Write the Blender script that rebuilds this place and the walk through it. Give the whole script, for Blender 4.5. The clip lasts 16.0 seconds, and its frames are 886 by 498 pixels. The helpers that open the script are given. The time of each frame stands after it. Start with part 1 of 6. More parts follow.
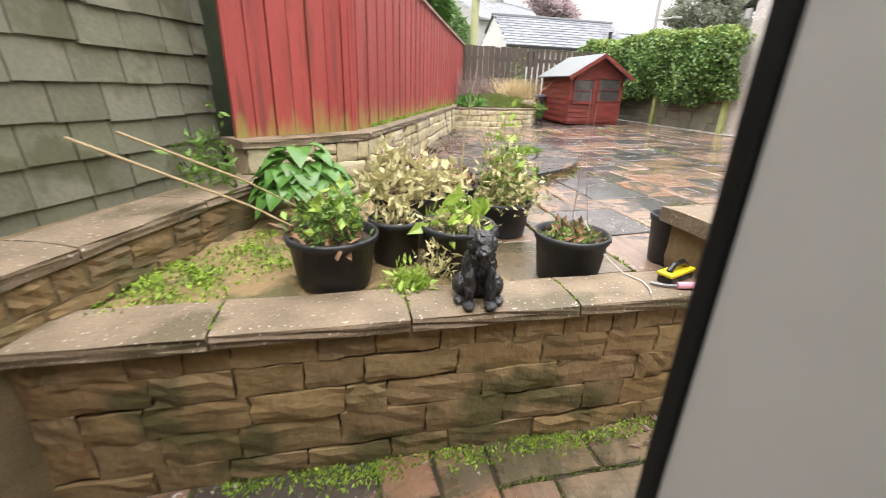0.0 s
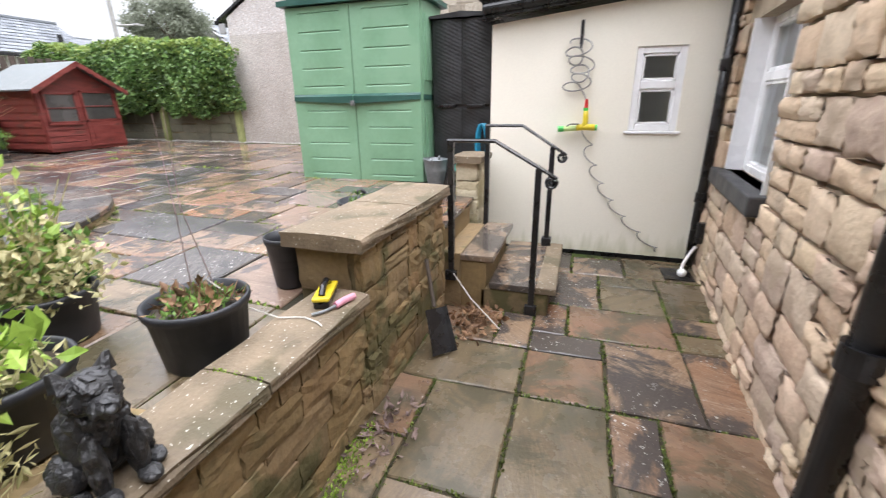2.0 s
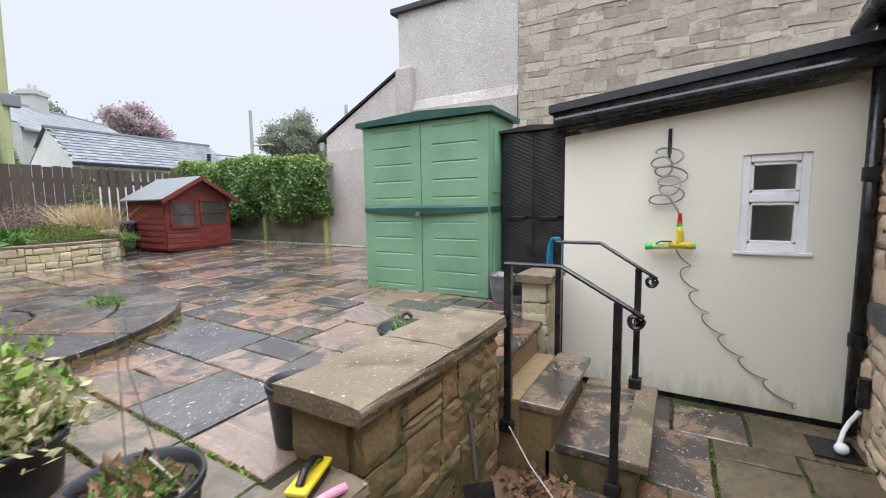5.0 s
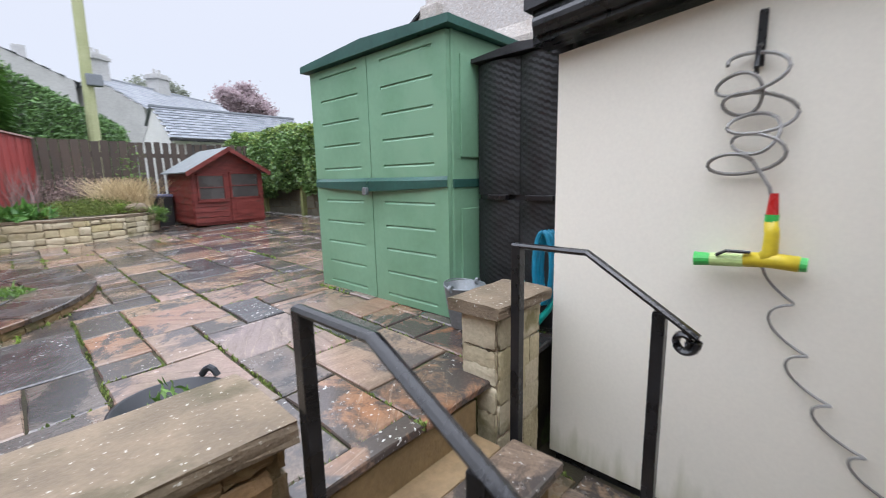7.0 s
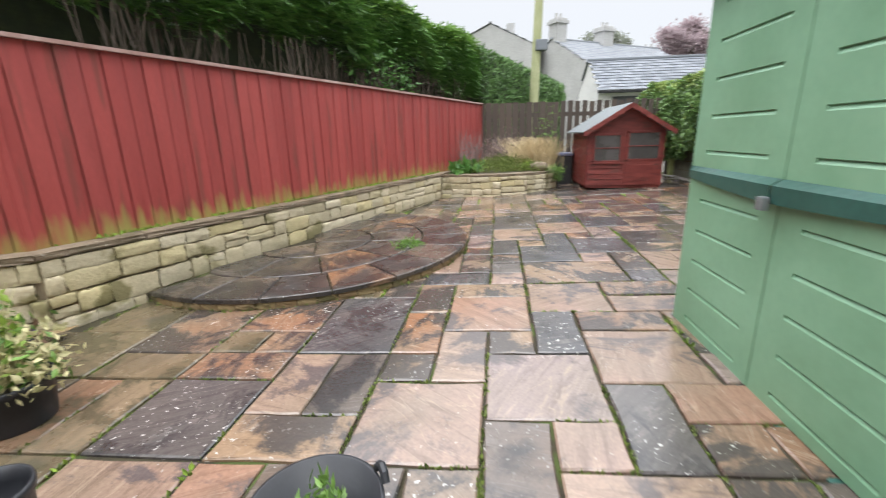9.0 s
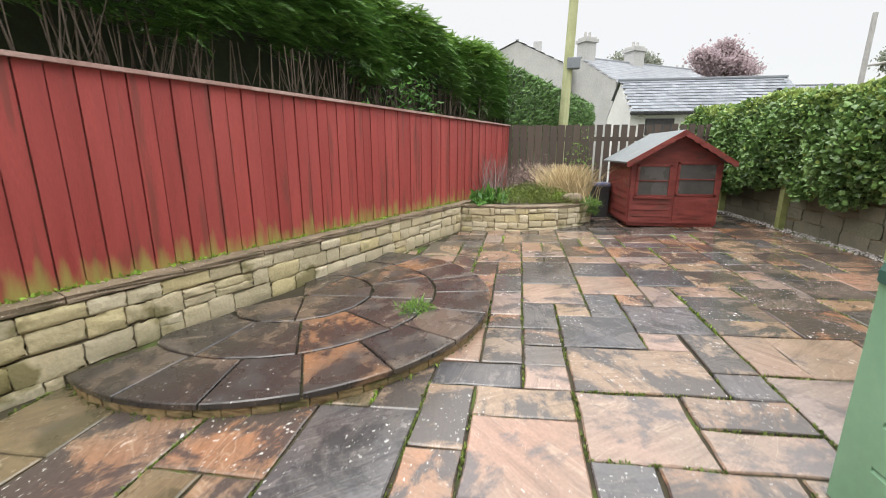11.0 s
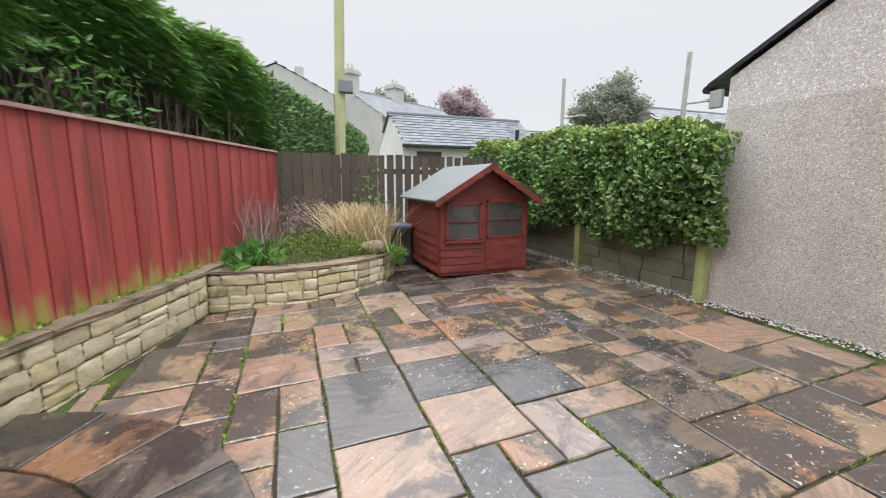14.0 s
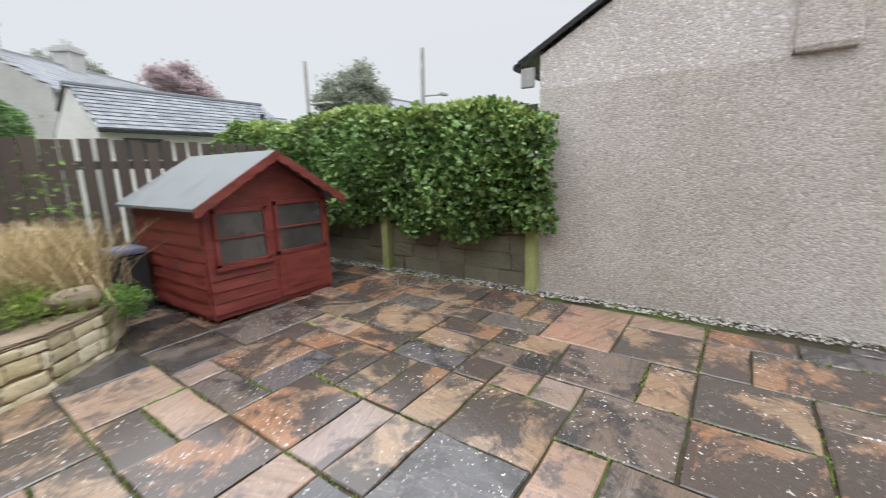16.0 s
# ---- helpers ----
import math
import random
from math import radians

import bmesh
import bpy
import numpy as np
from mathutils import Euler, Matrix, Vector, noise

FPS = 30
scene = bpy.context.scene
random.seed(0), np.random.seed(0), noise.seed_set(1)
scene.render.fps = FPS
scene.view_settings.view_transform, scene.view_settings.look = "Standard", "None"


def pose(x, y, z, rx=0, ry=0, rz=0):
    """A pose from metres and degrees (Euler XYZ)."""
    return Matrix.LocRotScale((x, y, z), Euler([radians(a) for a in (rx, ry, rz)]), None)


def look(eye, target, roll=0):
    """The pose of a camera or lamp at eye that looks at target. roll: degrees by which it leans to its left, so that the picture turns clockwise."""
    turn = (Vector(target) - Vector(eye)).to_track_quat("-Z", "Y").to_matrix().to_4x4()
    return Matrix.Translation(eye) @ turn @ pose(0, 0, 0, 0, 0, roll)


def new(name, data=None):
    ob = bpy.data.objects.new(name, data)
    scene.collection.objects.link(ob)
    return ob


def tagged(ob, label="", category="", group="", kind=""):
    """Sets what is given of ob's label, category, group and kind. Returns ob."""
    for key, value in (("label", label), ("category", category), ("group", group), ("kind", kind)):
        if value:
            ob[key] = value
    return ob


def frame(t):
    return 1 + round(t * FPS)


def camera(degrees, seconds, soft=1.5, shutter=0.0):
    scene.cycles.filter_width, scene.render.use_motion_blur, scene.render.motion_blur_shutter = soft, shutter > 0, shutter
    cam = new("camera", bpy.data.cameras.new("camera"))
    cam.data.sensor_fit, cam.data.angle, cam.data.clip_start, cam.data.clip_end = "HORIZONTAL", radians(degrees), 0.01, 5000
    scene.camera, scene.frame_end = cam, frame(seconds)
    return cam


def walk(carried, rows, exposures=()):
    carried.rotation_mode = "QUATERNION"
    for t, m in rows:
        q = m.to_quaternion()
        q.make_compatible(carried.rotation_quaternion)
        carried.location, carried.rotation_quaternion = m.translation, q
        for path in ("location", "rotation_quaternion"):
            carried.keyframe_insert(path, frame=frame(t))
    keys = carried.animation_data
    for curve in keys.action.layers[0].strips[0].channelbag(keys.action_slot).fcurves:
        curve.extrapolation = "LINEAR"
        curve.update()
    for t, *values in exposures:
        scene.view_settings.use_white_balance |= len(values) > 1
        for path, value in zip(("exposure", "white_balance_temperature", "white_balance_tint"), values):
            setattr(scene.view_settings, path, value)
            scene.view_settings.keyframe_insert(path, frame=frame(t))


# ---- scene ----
cam = camera(93.4, 16.0, soft=1.0, shutter=0.35)
EXPOSURES = [(0.0, 0.86, 7000, 14), (1.0, 0.82, 6800, 13), (2.5, 0.62, 6350, 14), (3.5, 0.46, 6300, 13), (5.0, 0.28, 6250, 12), (7.5, 0.22, 6050, 14), (8.5, 0.36, 6350, 10),
             (11.5, 0.36, 6850, 10), (12.5, 0.34, 6700, 10), (14.0, 0.2, 6600, 10), (16.0, 0.13, 6550, 10)]
PATH = [
    (0, (0.348, -0.281, 1.511), (0.782, 1.533, 0.79), 2.1),
    (0.5, (0.408, -0.081, 1.493), (1.126, 1.638, 0.767), 1.6),
    (1, (0.449, 0.082, 1.479), (1.61, 1.548, 0.768), 1.7),
    (1.4, (0.425, 0.139, 1.494), (1.925, 1.267, 0.803), 1.2),
    (1.5, (0.426, 0.148, 1.497), (2.002, 1.167, 0.804), 1.0),
    (2, (0.357, 0.118, 1.541), (2.153, 0.703, 0.882), -0.8),
    (2.5, (0.315, 0.046, 1.559), (2.157, 0.52, 0.94), -0.8),
    (3, (0.322, 0.016, 1.579), (2.138, 0.679, 1.066), -0.9),
    (3.5, (0.38, 0.01, 1.598), (2.142, 0.876, 1.214), -0.9),
    (4, (0.479, 0.024, 1.63), (2.197, 1.011, 1.358), -0.7),
    (4.5, (0.653, 0.072, 1.646), (2.375, 1.068, 1.44), -0.5),
    (5, (0.841, 0.107, 1.634), (2.571, 1.088, 1.429), -0.8),
    (5.2, (0.962, 0.084, 1.626), (2.702, 1.048, 1.42), -0.9),
    (7.3, (2.703, -0.03, 1.634), (3.965, 1.476, 1.265), -1.8),
    (7.5, (2.832, 0.047, 1.622), (3.921, 1.68, 1.242), -2.0),
    (8, (3.029, 0.254, 1.666), (3.64, 2.108, 1.231), -1.7),
    (8.5, (3.18, 0.494, 1.745), (3.351, 2.425, 1.253), -1.6),
    (9, (3.216, 0.659, 1.825), (3.008, 2.578, 1.3), -1.5),
    (9.2, (3.214, 0.738, 1.842), (2.872, 2.64, 1.329), -1.6),
    (11.3, (3.111, 1.741, 1.996), (2.846, 3.676, 1.565), 1.0),
    (11.5, (3.104, 1.873, 2.008), (2.91, 3.823, 1.608), 1.1),
    (12, (3.061, 2.162, 2.034), (3.04, 4.136, 1.713), 1.5),
    (12.5, (3.038, 2.485, 2.056), (3.193, 4.459, 1.774), 1.5),
    (13, (3.002, 2.82, 2.059), (3.373, 4.769, 1.802), 1.2),
    (13.5, (3.02, 3.113, 2.063), (3.573, 5.013, 1.773), 0.7),
    (14, (3.109, 3.43, 2.053), (3.833, 5.266, 1.73), 0.4),
    (14.5, (3.168, 3.736, 2.04), (4.035, 5.507, 1.71), 0.1),
    (15, (3.187, 4.045, 2.056), (4.168, 5.752, 1.702), -0.5),
    (15.5, (3.263, 4.392, 2.064), (4.503, 5.918, 1.698), -0.9),
    (16, (3.354, 4.707, 2.07), (4.956, 5.842, 1.689), -1.6),
]
walk(cam, [(t, look(eye, target, roll)) for t, eye, target, roll in PATH], EXPOSURES)

# ---- world, sun ----
world = bpy.data.worlds.new("overcast_sky")
scene.world = world
world.use_nodes = True
wn, wl = world.node_tree.nodes, world.node_tree.links
bg = wn["Background"]
sky = wn.new("ShaderNodeTexSky")
sky.sky_type, sky.sun_disc = "NISHITA", False
sky.sun_elevation, sky.sun_rotation = radians(48), radians(200)
crd, sepz = wn.new("ShaderNodeTexCoord"), wn.new("ShaderNodeSeparateXYZ")
cloud = wn.new("ShaderNodeValToRGB")
wl.new(crd.outputs["Generated"], sepz.inputs[0])
wl.new(sepz.outputs["Z"], cloud.inputs[0])
cloud.color_ramp.elements[0].position, cloud.color_ramp.elements[0].color = 0.0, (0.6, 0.608, 0.625, 1)
cloud.color_ramp.elements[1].position, cloud.color_ramp.elements[1].color = 0.95, (3.7, 3.85, 4.1, 1)
mid = cloud.color_ramp.elements.new(0.42)
mid.color = (0.7, 0.708, 0.725, 1)
high = cloud.color_ramp.elements.new(0.54)
high.color = (2.1, 2.15, 2.25, 1)
mixw = wn.new("ShaderNodeMix")
mixw.data_type = "RGBA"
mixw.inputs[0].default_value = 0.02
wl.new(cloud.outputs[0], mixw.inputs[6])
wl.new(sky.outputs[0], mixw.inputs[7])
wl.new(mixw.outputs[2], bg.inputs[0])
bg.inputs[1].default_value = 1.0
sun = new("sun", bpy.data.lights.new("sun", "SUN"))
sun.data.energy, sun.data.angle, sun.data.color = 1.0, radians(35), (1.0, 0.985, 0.96)
sun.matrix_world = look((0, 0, 20), (3, 8, 0))


# ---- materials ----
def mat(name, dark, light, scale=6.0, rough=0.8, bump=0.3, fine=60.0, metal=0.0, island=0.0, obj=None, stain=None, stain_at=0.55,
        spots=None, spot_scale=28.0, spot_at=0.72, spec=0.5, rough_var=0.15, stretch=None, coat=0.0, transl=0.0, grain=0.5):
    """A procedural surface: two-scale noise between two colours, optional hue per object or island, stains, spots."""
    m = bpy.data.materials.new(name)
    m.use_nodes = True
    n, l = m.node_tree.nodes, m.node_tree.links
    p = n["Principled BSDF"]
    tc = n.new("ShaderNodeNewGeometry")
    vec = tc.outputs["Position"]
    if stretch:
        mp = n.new("ShaderNodeMapping")
        mp.inputs["Scale"].default_value = stretch
        l.new(vec, mp.inputs[0])
        vec = mp.outputs[0]

    def noise_node(s, detail=4.0):
        t = n.new("ShaderNodeTexNoise")
        t.inputs["Scale"].default_value, t.inputs["Detail"].default_value = s, detail
        l.new(vec, t.inputs["Vector"])
        return t.outputs["Fac"]

    def ramp(fac, stops):
        r = n.new("ShaderNodeValToRGB")
        while len(r.color_ramp.elements) < len(stops):
            r.color_ramp.elements.new(0.5)
        for e, (at, c) in zip(r.color_ramp.elements, stops):
            e.position, e.color = at, (*c, 1) if len(c) == 3 else c
        l.new(fac, r.inputs[0])
        return r.outputs[0]

    def mix(fac, a, b, kind="MIX"):
        x = n.new("ShaderNodeMix")
        x.data_type, x.blend_type = "RGBA", kind
        for sock, v in ((x.inputs[0], fac), (x.inputs[6], a), (x.inputs[7], b)):
            if isinstance(v, (int, float)):
                sock.default_value = v
            elif isinstance(v, tuple):
                sock.default_value = (*v, 1)
            else:
                l.new(v, sock)
        return x.outputs[2]

    big, small = noise_node(scale), noise_node(fine, 3.0)
    col = ramp(big, [(0.3, dark), (0.7, light)])
    if obj:
        oi = n.new("ShaderNodeObjectInfo")
        hue = ramp(oi.outputs["Random"], [(i / max(1, len(obj) - 1), c) for i, c in enumerate(obj)])
        col = mix(0.6, col, hue)
    if island:
        rnd = ramp(tc.outputs["Random Per Island"], [(0, tuple(c * (1 - island) for c in dark)), (1, tuple(min(1, c * (1 + island)) for c in light))])
        col = mix(0.75, col, rnd)
    col = mix(grain, col, ramp(small, [(0.25, (0.55, 0.55, 0.55)), (0.75, (1.0, 1.0, 1.0))]), "MULTIPLY")
    if stain:
        st = noise_node(scale * 0.55, 6.0)
        col = mix(ramp(st, [(stain_at, (0, 0, 0)), (stain_at + 0.07, (0.85, 0.85, 0.85))]), col, stain)
    if spots:
        sp = noise_node(spot_scale, 2.0)
        col = mix(ramp(sp, [(spot_at, (0, 0, 0)), (spot_at + 0.03, (0.9, 0.9, 0.9))]), col, spots)
    l.new(col, p.inputs["Base Color"])
    rr = ramp(big, [(0.3, (max(0.02, rough - rough_var),) * 3), (0.7, (min(1, rough + rough_var),) * 3)])
    l.new(rr, p.inputs["Roughness"])
    p.inputs["Metallic"].default_value = metal
    p.inputs["Specular IOR Level"].default_value = spec
    p.inputs["Coat Weight"].default_value = coat
    p.inputs["Coat Roughness"].default_value = 0.12
    if bump:
        b = n.new("ShaderNodeBump")
        b.inputs["Strength"].default_value, b.inputs["Distance"].default_value = bump, 0.012
        h = mix(0.5, big, small)
        l.new(h, b.inputs["Height"])
        l.new(b.outputs[0], p.inputs["Normal"])
    if transl:
        tr, ms = n.new("ShaderNodeBsdfTranslucent"), n.new("ShaderNodeMixShader")
        l.new(col, tr.inputs[0])
        ms.inputs[0].default_value = transl
        l.new(p.outputs[0], ms.inputs[1])
        l.new(tr.outputs[0], ms.inputs[2])
        l.new(ms.outputs[0], n["Material Output"].inputs[0])
    return m


def flag_mat(name, tones, dark, dark_share, lichen=0.66, wet=0.15, vein=(0.4, 0.3, 0.22)):
    """Riven wet sandstone: each flag takes its own tone, grain direction, soot patches, veins and lichen spots."""
    m = bpy.data.materials.new(name)
    m.use_nodes = True
    n, l = m.node_tree.nodes, m.node_tree.links
    p = n["Principled BSDF"]
    geo, oi = n.new("ShaderNodeNewGeometry"), n.new("ShaderNodeObjectInfo")

    def math_node(op, a, b):
        x = n.new("ShaderNodeMath")
        x.operation = op
        for sock, v in zip(x.inputs, (a, b)):
            if isinstance(v, (int, float)):
                sock.default_value = v
            else:
                l.new(v, sock)
        return x.outputs[0]

    rot = n.new("ShaderNodeVectorRotate")
    rot.rotation_type = "Z_AXIS"
    l.new(geo.outputs["Position"], rot.inputs["Vector"])
    l.new(math_node("MULTIPLY", oi.outputs["Random"], 37.0), rot.inputs["Angle"])
    off = n.new("ShaderNodeCombineXYZ")
    l.new(math_node("MULTIPLY", oi.outputs["Random"], 91.0), off.inputs[0])
    l.new(math_node("MULTIPLY", oi.outputs["Random"], 53.0), off.inputs[2])
    add = n.new("ShaderNodeVectorMath")
    l.new(rot.outputs[0], add.inputs[0])
    l.new(off.outputs[0], add.inputs[1])

    def tex(scale, detail=5.0, rough=0.55, stretch=(1, 1, 1), warp=0.0):
        mp = n.new("ShaderNodeMapping")
        mp.inputs["Scale"].default_value = stretch
        l.new(add.outputs[0], mp.inputs[0])
        t = n.new("ShaderNodeTexNoise")
        t.inputs["Scale"].default_value, t.inputs["Detail"].default_value = scale, detail
        t.inputs["Roughness"].default_value, t.inputs["Distortion"].default_value = rough, warp
        l.new(mp.outputs[0], t.inputs["Vector"])
        return t.outputs["Fac"]

    def ramp(fac, stops, kind="LINEAR"):
        r = n.new("ShaderNodeValToRGB")
        r.color_ramp.interpolation = kind
        while len(r.color_ramp.elements) < len(stops):
            r.color_ramp.elements.new(0.5)
        for e, (at, c) in zip(r.color_ramp.elements, stops):
            e.position, e.color = at, (*c, 1) if isinstance(c, tuple) else (c, c, c, 1)
        l.new(fac, r.inputs[0])
        return r.outputs[0]

    def mix(fac, a, b, kind="MIX"):
        x = n.new("ShaderNodeMix")
        x.data_type, x.blend_type = "RGBA", kind
        for sock, v in ((x.inputs[0], fac), (x.inputs[6], a), (x.inputs[7], b)):
            if isinstance(v, (int, float)):
                sock.default_value = v
            elif isinstance(v, tuple):
                sock.default_value = (*v, 1)
            else:
                l.new(v, sock)
        return x.outputs[2]

    tone = ramp(oi.outputs["Random"], [(i / len(tones), c) for i, c in enumerate(tones)], "CONSTANT")
    cloud_ = tex(3.2, 4, 0.5, (1, 0.6, 1))
    col = mix(ramp(cloud_, [(0.35, 0.0), (0.68, 0.75)]), tone, tuple(c * 0.55 for c in vein))
    grainy = tex(9, 7, 0.68, (0.35, 2.6, 1), 0.6)
    col = mix(0.65, col, ramp(grainy, [(0.32, 0.42), (0.5, 0.9), (0.68, 1.0)]), "MULTIPLY")
    col = mix(ramp(tex(4, 3, 0.5, (0.3, 2.0, 1), 1.2), [(0.49, 0.0), (0.503, 0.45), (0.516, 0.0)]), col, vein)
    soot = tex(2.6, 7, 0.7, (1, 0.7, 1), 0.5)
    lo = 0.62 - 0.24 * dark_share
    col = mix(ramp(soot, [(lo, 0.0), (lo + 0.07, 0.9)]), col, dark)
    col = mix(0.45, col, ramp(tex(70, 3), [(0.3, 0.55), (0.7, 1.0)]), "MULTIPLY")
    spots = math_node("MULTIPLY", ramp(tex(44, 3, 0.6), [(lichen, 0.0), (lichen + 0.025, 1.0)]), ramp(tex(2.2, 2), [(0.42, 0.0), (0.6, 0.9)]))
    col = mix(spots, col, (0.55, 0.54, 0.5))
    l.new(col, p.inputs["Base Color"])
    l.new(ramp(tex(3.5, 6, 0.65), [(0.32, wet * 0.55), (0.55, wet), (0.75, min(1.0, wet * 2.8))]), p.inputs["Roughness"])
    p.inputs["Specular IOR Level"].default_value = 0.62
    b = n.new("ShaderNodeBump")
    b.inputs["Strength"].default_value, b.inputs["Distance"].default_value = 0.33, 0.01
    l.new(mix(0.3, mix(0.5, grainy, soot), tex(60, 2)), b.inputs["Height"])
    l.new(b.outputs[0], p.inputs["Normal"])
    return m


M_FLAG = flag_mat("buff_sandstone_flag", [(0.27, 0.175, 0.11), (0.25, 0.145, 0.09), (0.3, 0.2, 0.125), (0.26, 0.125, 0.065), (0.22, 0.16, 0.115), (0.3, 0.15, 0.08)], (0.055, 0.049, 0.046), 0.72, 0.64)
M_FLAGPK = flag_mat("pink_sandstone_flag", [(0.33, 0.22, 0.175), (0.3, 0.195, 0.145), (0.34, 0.235, 0.175), (0.31, 0.18, 0.125), (0.27, 0.205, 0.185)], (0.095, 0.08, 0.078), 0.45, 0.69)
M_FLAGGR = flag_mat("slate_grey_flag", [(0.1, 0.09, 0.085), (0.13, 0.105, 0.088), (0.075, 0.073, 0.077), (0.15, 0.11, 0.085), (0.105, 0.095, 0.1)], (0.04, 0.038, 0.038), 0.5, 0.64, vein=(0.22, 0.19, 0.17))
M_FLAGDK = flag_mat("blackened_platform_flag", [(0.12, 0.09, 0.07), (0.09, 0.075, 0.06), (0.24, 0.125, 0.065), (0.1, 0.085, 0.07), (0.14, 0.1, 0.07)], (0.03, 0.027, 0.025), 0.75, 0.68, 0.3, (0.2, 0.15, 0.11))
M_FLAGLOW = flag_mat("mossy_yard_flag", [(0.2, 0.145, 0.085), (0.17, 0.13, 0.075), (0.27, 0.155, 0.095), (0.18, 0.14, 0.08), (0.24, 0.175, 0.11), (0.25, 0.14, 0.085), (0.15, 0.115, 0.07)], (0.075, 0.065, 0.038), 0.5, 0.7, 0.3, (0.26, 0.19, 0.12))
M_JOINT = mat("damp_joint_soil", (0.03, 0.026, 0.018), (0.06, 0.052, 0.03), 5, 0.95, 0.6, 80, stain=(0.06, 0.085, 0.02), stain_at=0.53, spec=0.2)
M_WALLST = mat("brown_rubble_stone", (0.13, 0.085, 0.035), (0.3, 0.21, 0.1), 7, 0.8, 0.9, 40, obj=[(0.26, 0.175, 0.075), (0.17, 0.115, 0.05), (0.31, 0.215, 0.1), (0.22, 0.165, 0.08), (0.27, 0.185, 0.1), (0.13, 0.1, 0.055), (0.29, 0.17, 0.075)], stain=(0.075, 0.07, 0.025), stain_at=0.54)
M_HOUSEST = mat("buff_house_stone", (0.42, 0.31, 0.22), (0.74, 0.6, 0.45), 9, 0.85, 0.8, 45, obj=[(0.66, 0.49, 0.32), (0.52, 0.34, 0.23), (0.74, 0.61, 0.43), (0.42, 0.32, 0.26), (0.7, 0.55, 0.35), (0.58, 0.39, 0.27), (0.38, 0.28, 0.24)], stain=(0.36, 0.28, 0.2), stain_at=0.57)
M_PALEST = mat("pale_yellow_stone", (0.44, 0.38, 0.24), (0.7, 0.62, 0.43), 6, 0.85, 0.8, 50, obj=[(0.56, 0.48, 0.31), (0.44, 0.37, 0.23), (0.64, 0.57, 0.42), (0.38, 0.33, 0.21), (0.56, 0.47, 0.22)], stain=(0.17, 0.15, 0.06), stain_at=0.58)
M_MORTAR = mat("weathered_mortar", (0.28, 0.22, 0.15), (0.42, 0.34, 0.24), 8, 0.95, 0.6, 90)
M_MORTARD = mat("dark_mortar", (0.11, 0.085, 0.04), (0.2, 0.15, 0.075), 8, 0.95, 0.6, 90)
M_COPE = mat("lichened_coping_stone", (0.14, 0.105, 0.065), (0.26, 0.2, 0.135), 6, 0.75, 0.8, 70, spots=(0.5, 0.48, 0.42), spot_scale=70, spot_at=0.675, stain=(0.09, 0.075, 0.04), stain_at=0.54)
M_FENCE = mat("red_stained_board", (0.26, 0.036, 0.033), (0.45, 0.08, 0.068), 3, 0.6, 0.5, 40, obj=[(0.39, 0.06, 0.052), (0.31, 0.046, 0.041), (0.45, 0.078, 0.067), (0.35, 0.06, 0.054)], stretch=(6, 6, 0.6), stain=(0.2, 0.045, 0.035), stain_at=0.57)


def add_algae(m, foot, colour, amount=0.9):
    """Green algae creeping up from a height, its ragged edge drawn by streaky noise."""
    n, l = m.node_tree.nodes, m.node_tree.links
    p = n["Principled BSDF"]
    geo, sep, mp, nz = (n.new("ShaderNode" + k) for k in ("NewGeometry", "SeparateXYZ", "Mapping", "TexNoise"))
    l.new(geo.outputs["Position"], sep.inputs[0])
    mp.inputs["Scale"].default_value = (9, 9, 1.6)
    l.new(geo.outputs["Position"], mp.inputs[0])
    l.new(mp.outputs[0], nz.inputs["Vector"])
    nz.inputs["Scale"].default_value, nz.inputs["Detail"].default_value = 1.6, 6
    reach = n.new("ShaderNodeMath")
    reach.operation = "MULTIPLY_ADD"
    l.new(nz.outputs["Fac"], reach.inputs[0])
    reach.inputs[1].default_value, reach.inputs[2].default_value = 0.55, foot - 0.21
    sub = n.new("ShaderNodeMath")
    sub.operation = "SUBTRACT"
    l.new(reach.outputs[0], sub.inputs[0])
    l.new(sep.outputs["Z"], sub.inputs[1])
    grow = n.new("ShaderNodeMapRange")
    grow.inputs["From Min"].default_value, grow.inputs["From Max"].default_value = -0.08, 0.09
    grow.inputs["To Max"].default_value = amount
    l.new(sub.outputs[0], grow.inputs["Value"])
    x = n.new("ShaderNodeMix")
    x.data_type = "RGBA"
    x.inputs[7].default_value = (*colour, 1)
    l.new(grow.outputs[0], x.inputs[0])
    l.new(p.inputs["Base Color"].links[0].from_socket, x.inputs[6])
    l.new(x.outputs[2], p.inputs["Base Color"])


add_algae(M_FENCE, 1.2, (0.3, 0.27, 0.07))
M_CAP = mat("weathered_capping", (0.32, 0.18, 0.15), (0.5, 0.36, 0.32), 6, 0.8, 0.4, 60)
M_BROWNB = mat("dark_brown_board", (0.055, 0.042, 0.034), (0.12, 0.09, 0.07), 4, 0.8, 0.5, 40, obj=[(0.085, 0.066, 0.052), (0.06, 0.047, 0.038), (0.115, 0.088, 0.068)], stretch=(5, 5, 0.6))
M_PH = mat("playhouse_red_timber", (0.13, 0.022, 0.018), (0.23, 0.045, 0.035), 5, 0.5, 0.3, 40, stain=(0.1, 0.03, 0.022), stain_at=0.58, stretch=(1, 1, 4))
M_FELT = mat("grey_green_roof_felt", (0.12, 0.135, 0.135), (0.19, 0.21, 0.215), 6, 0.6, 0.4, 140)
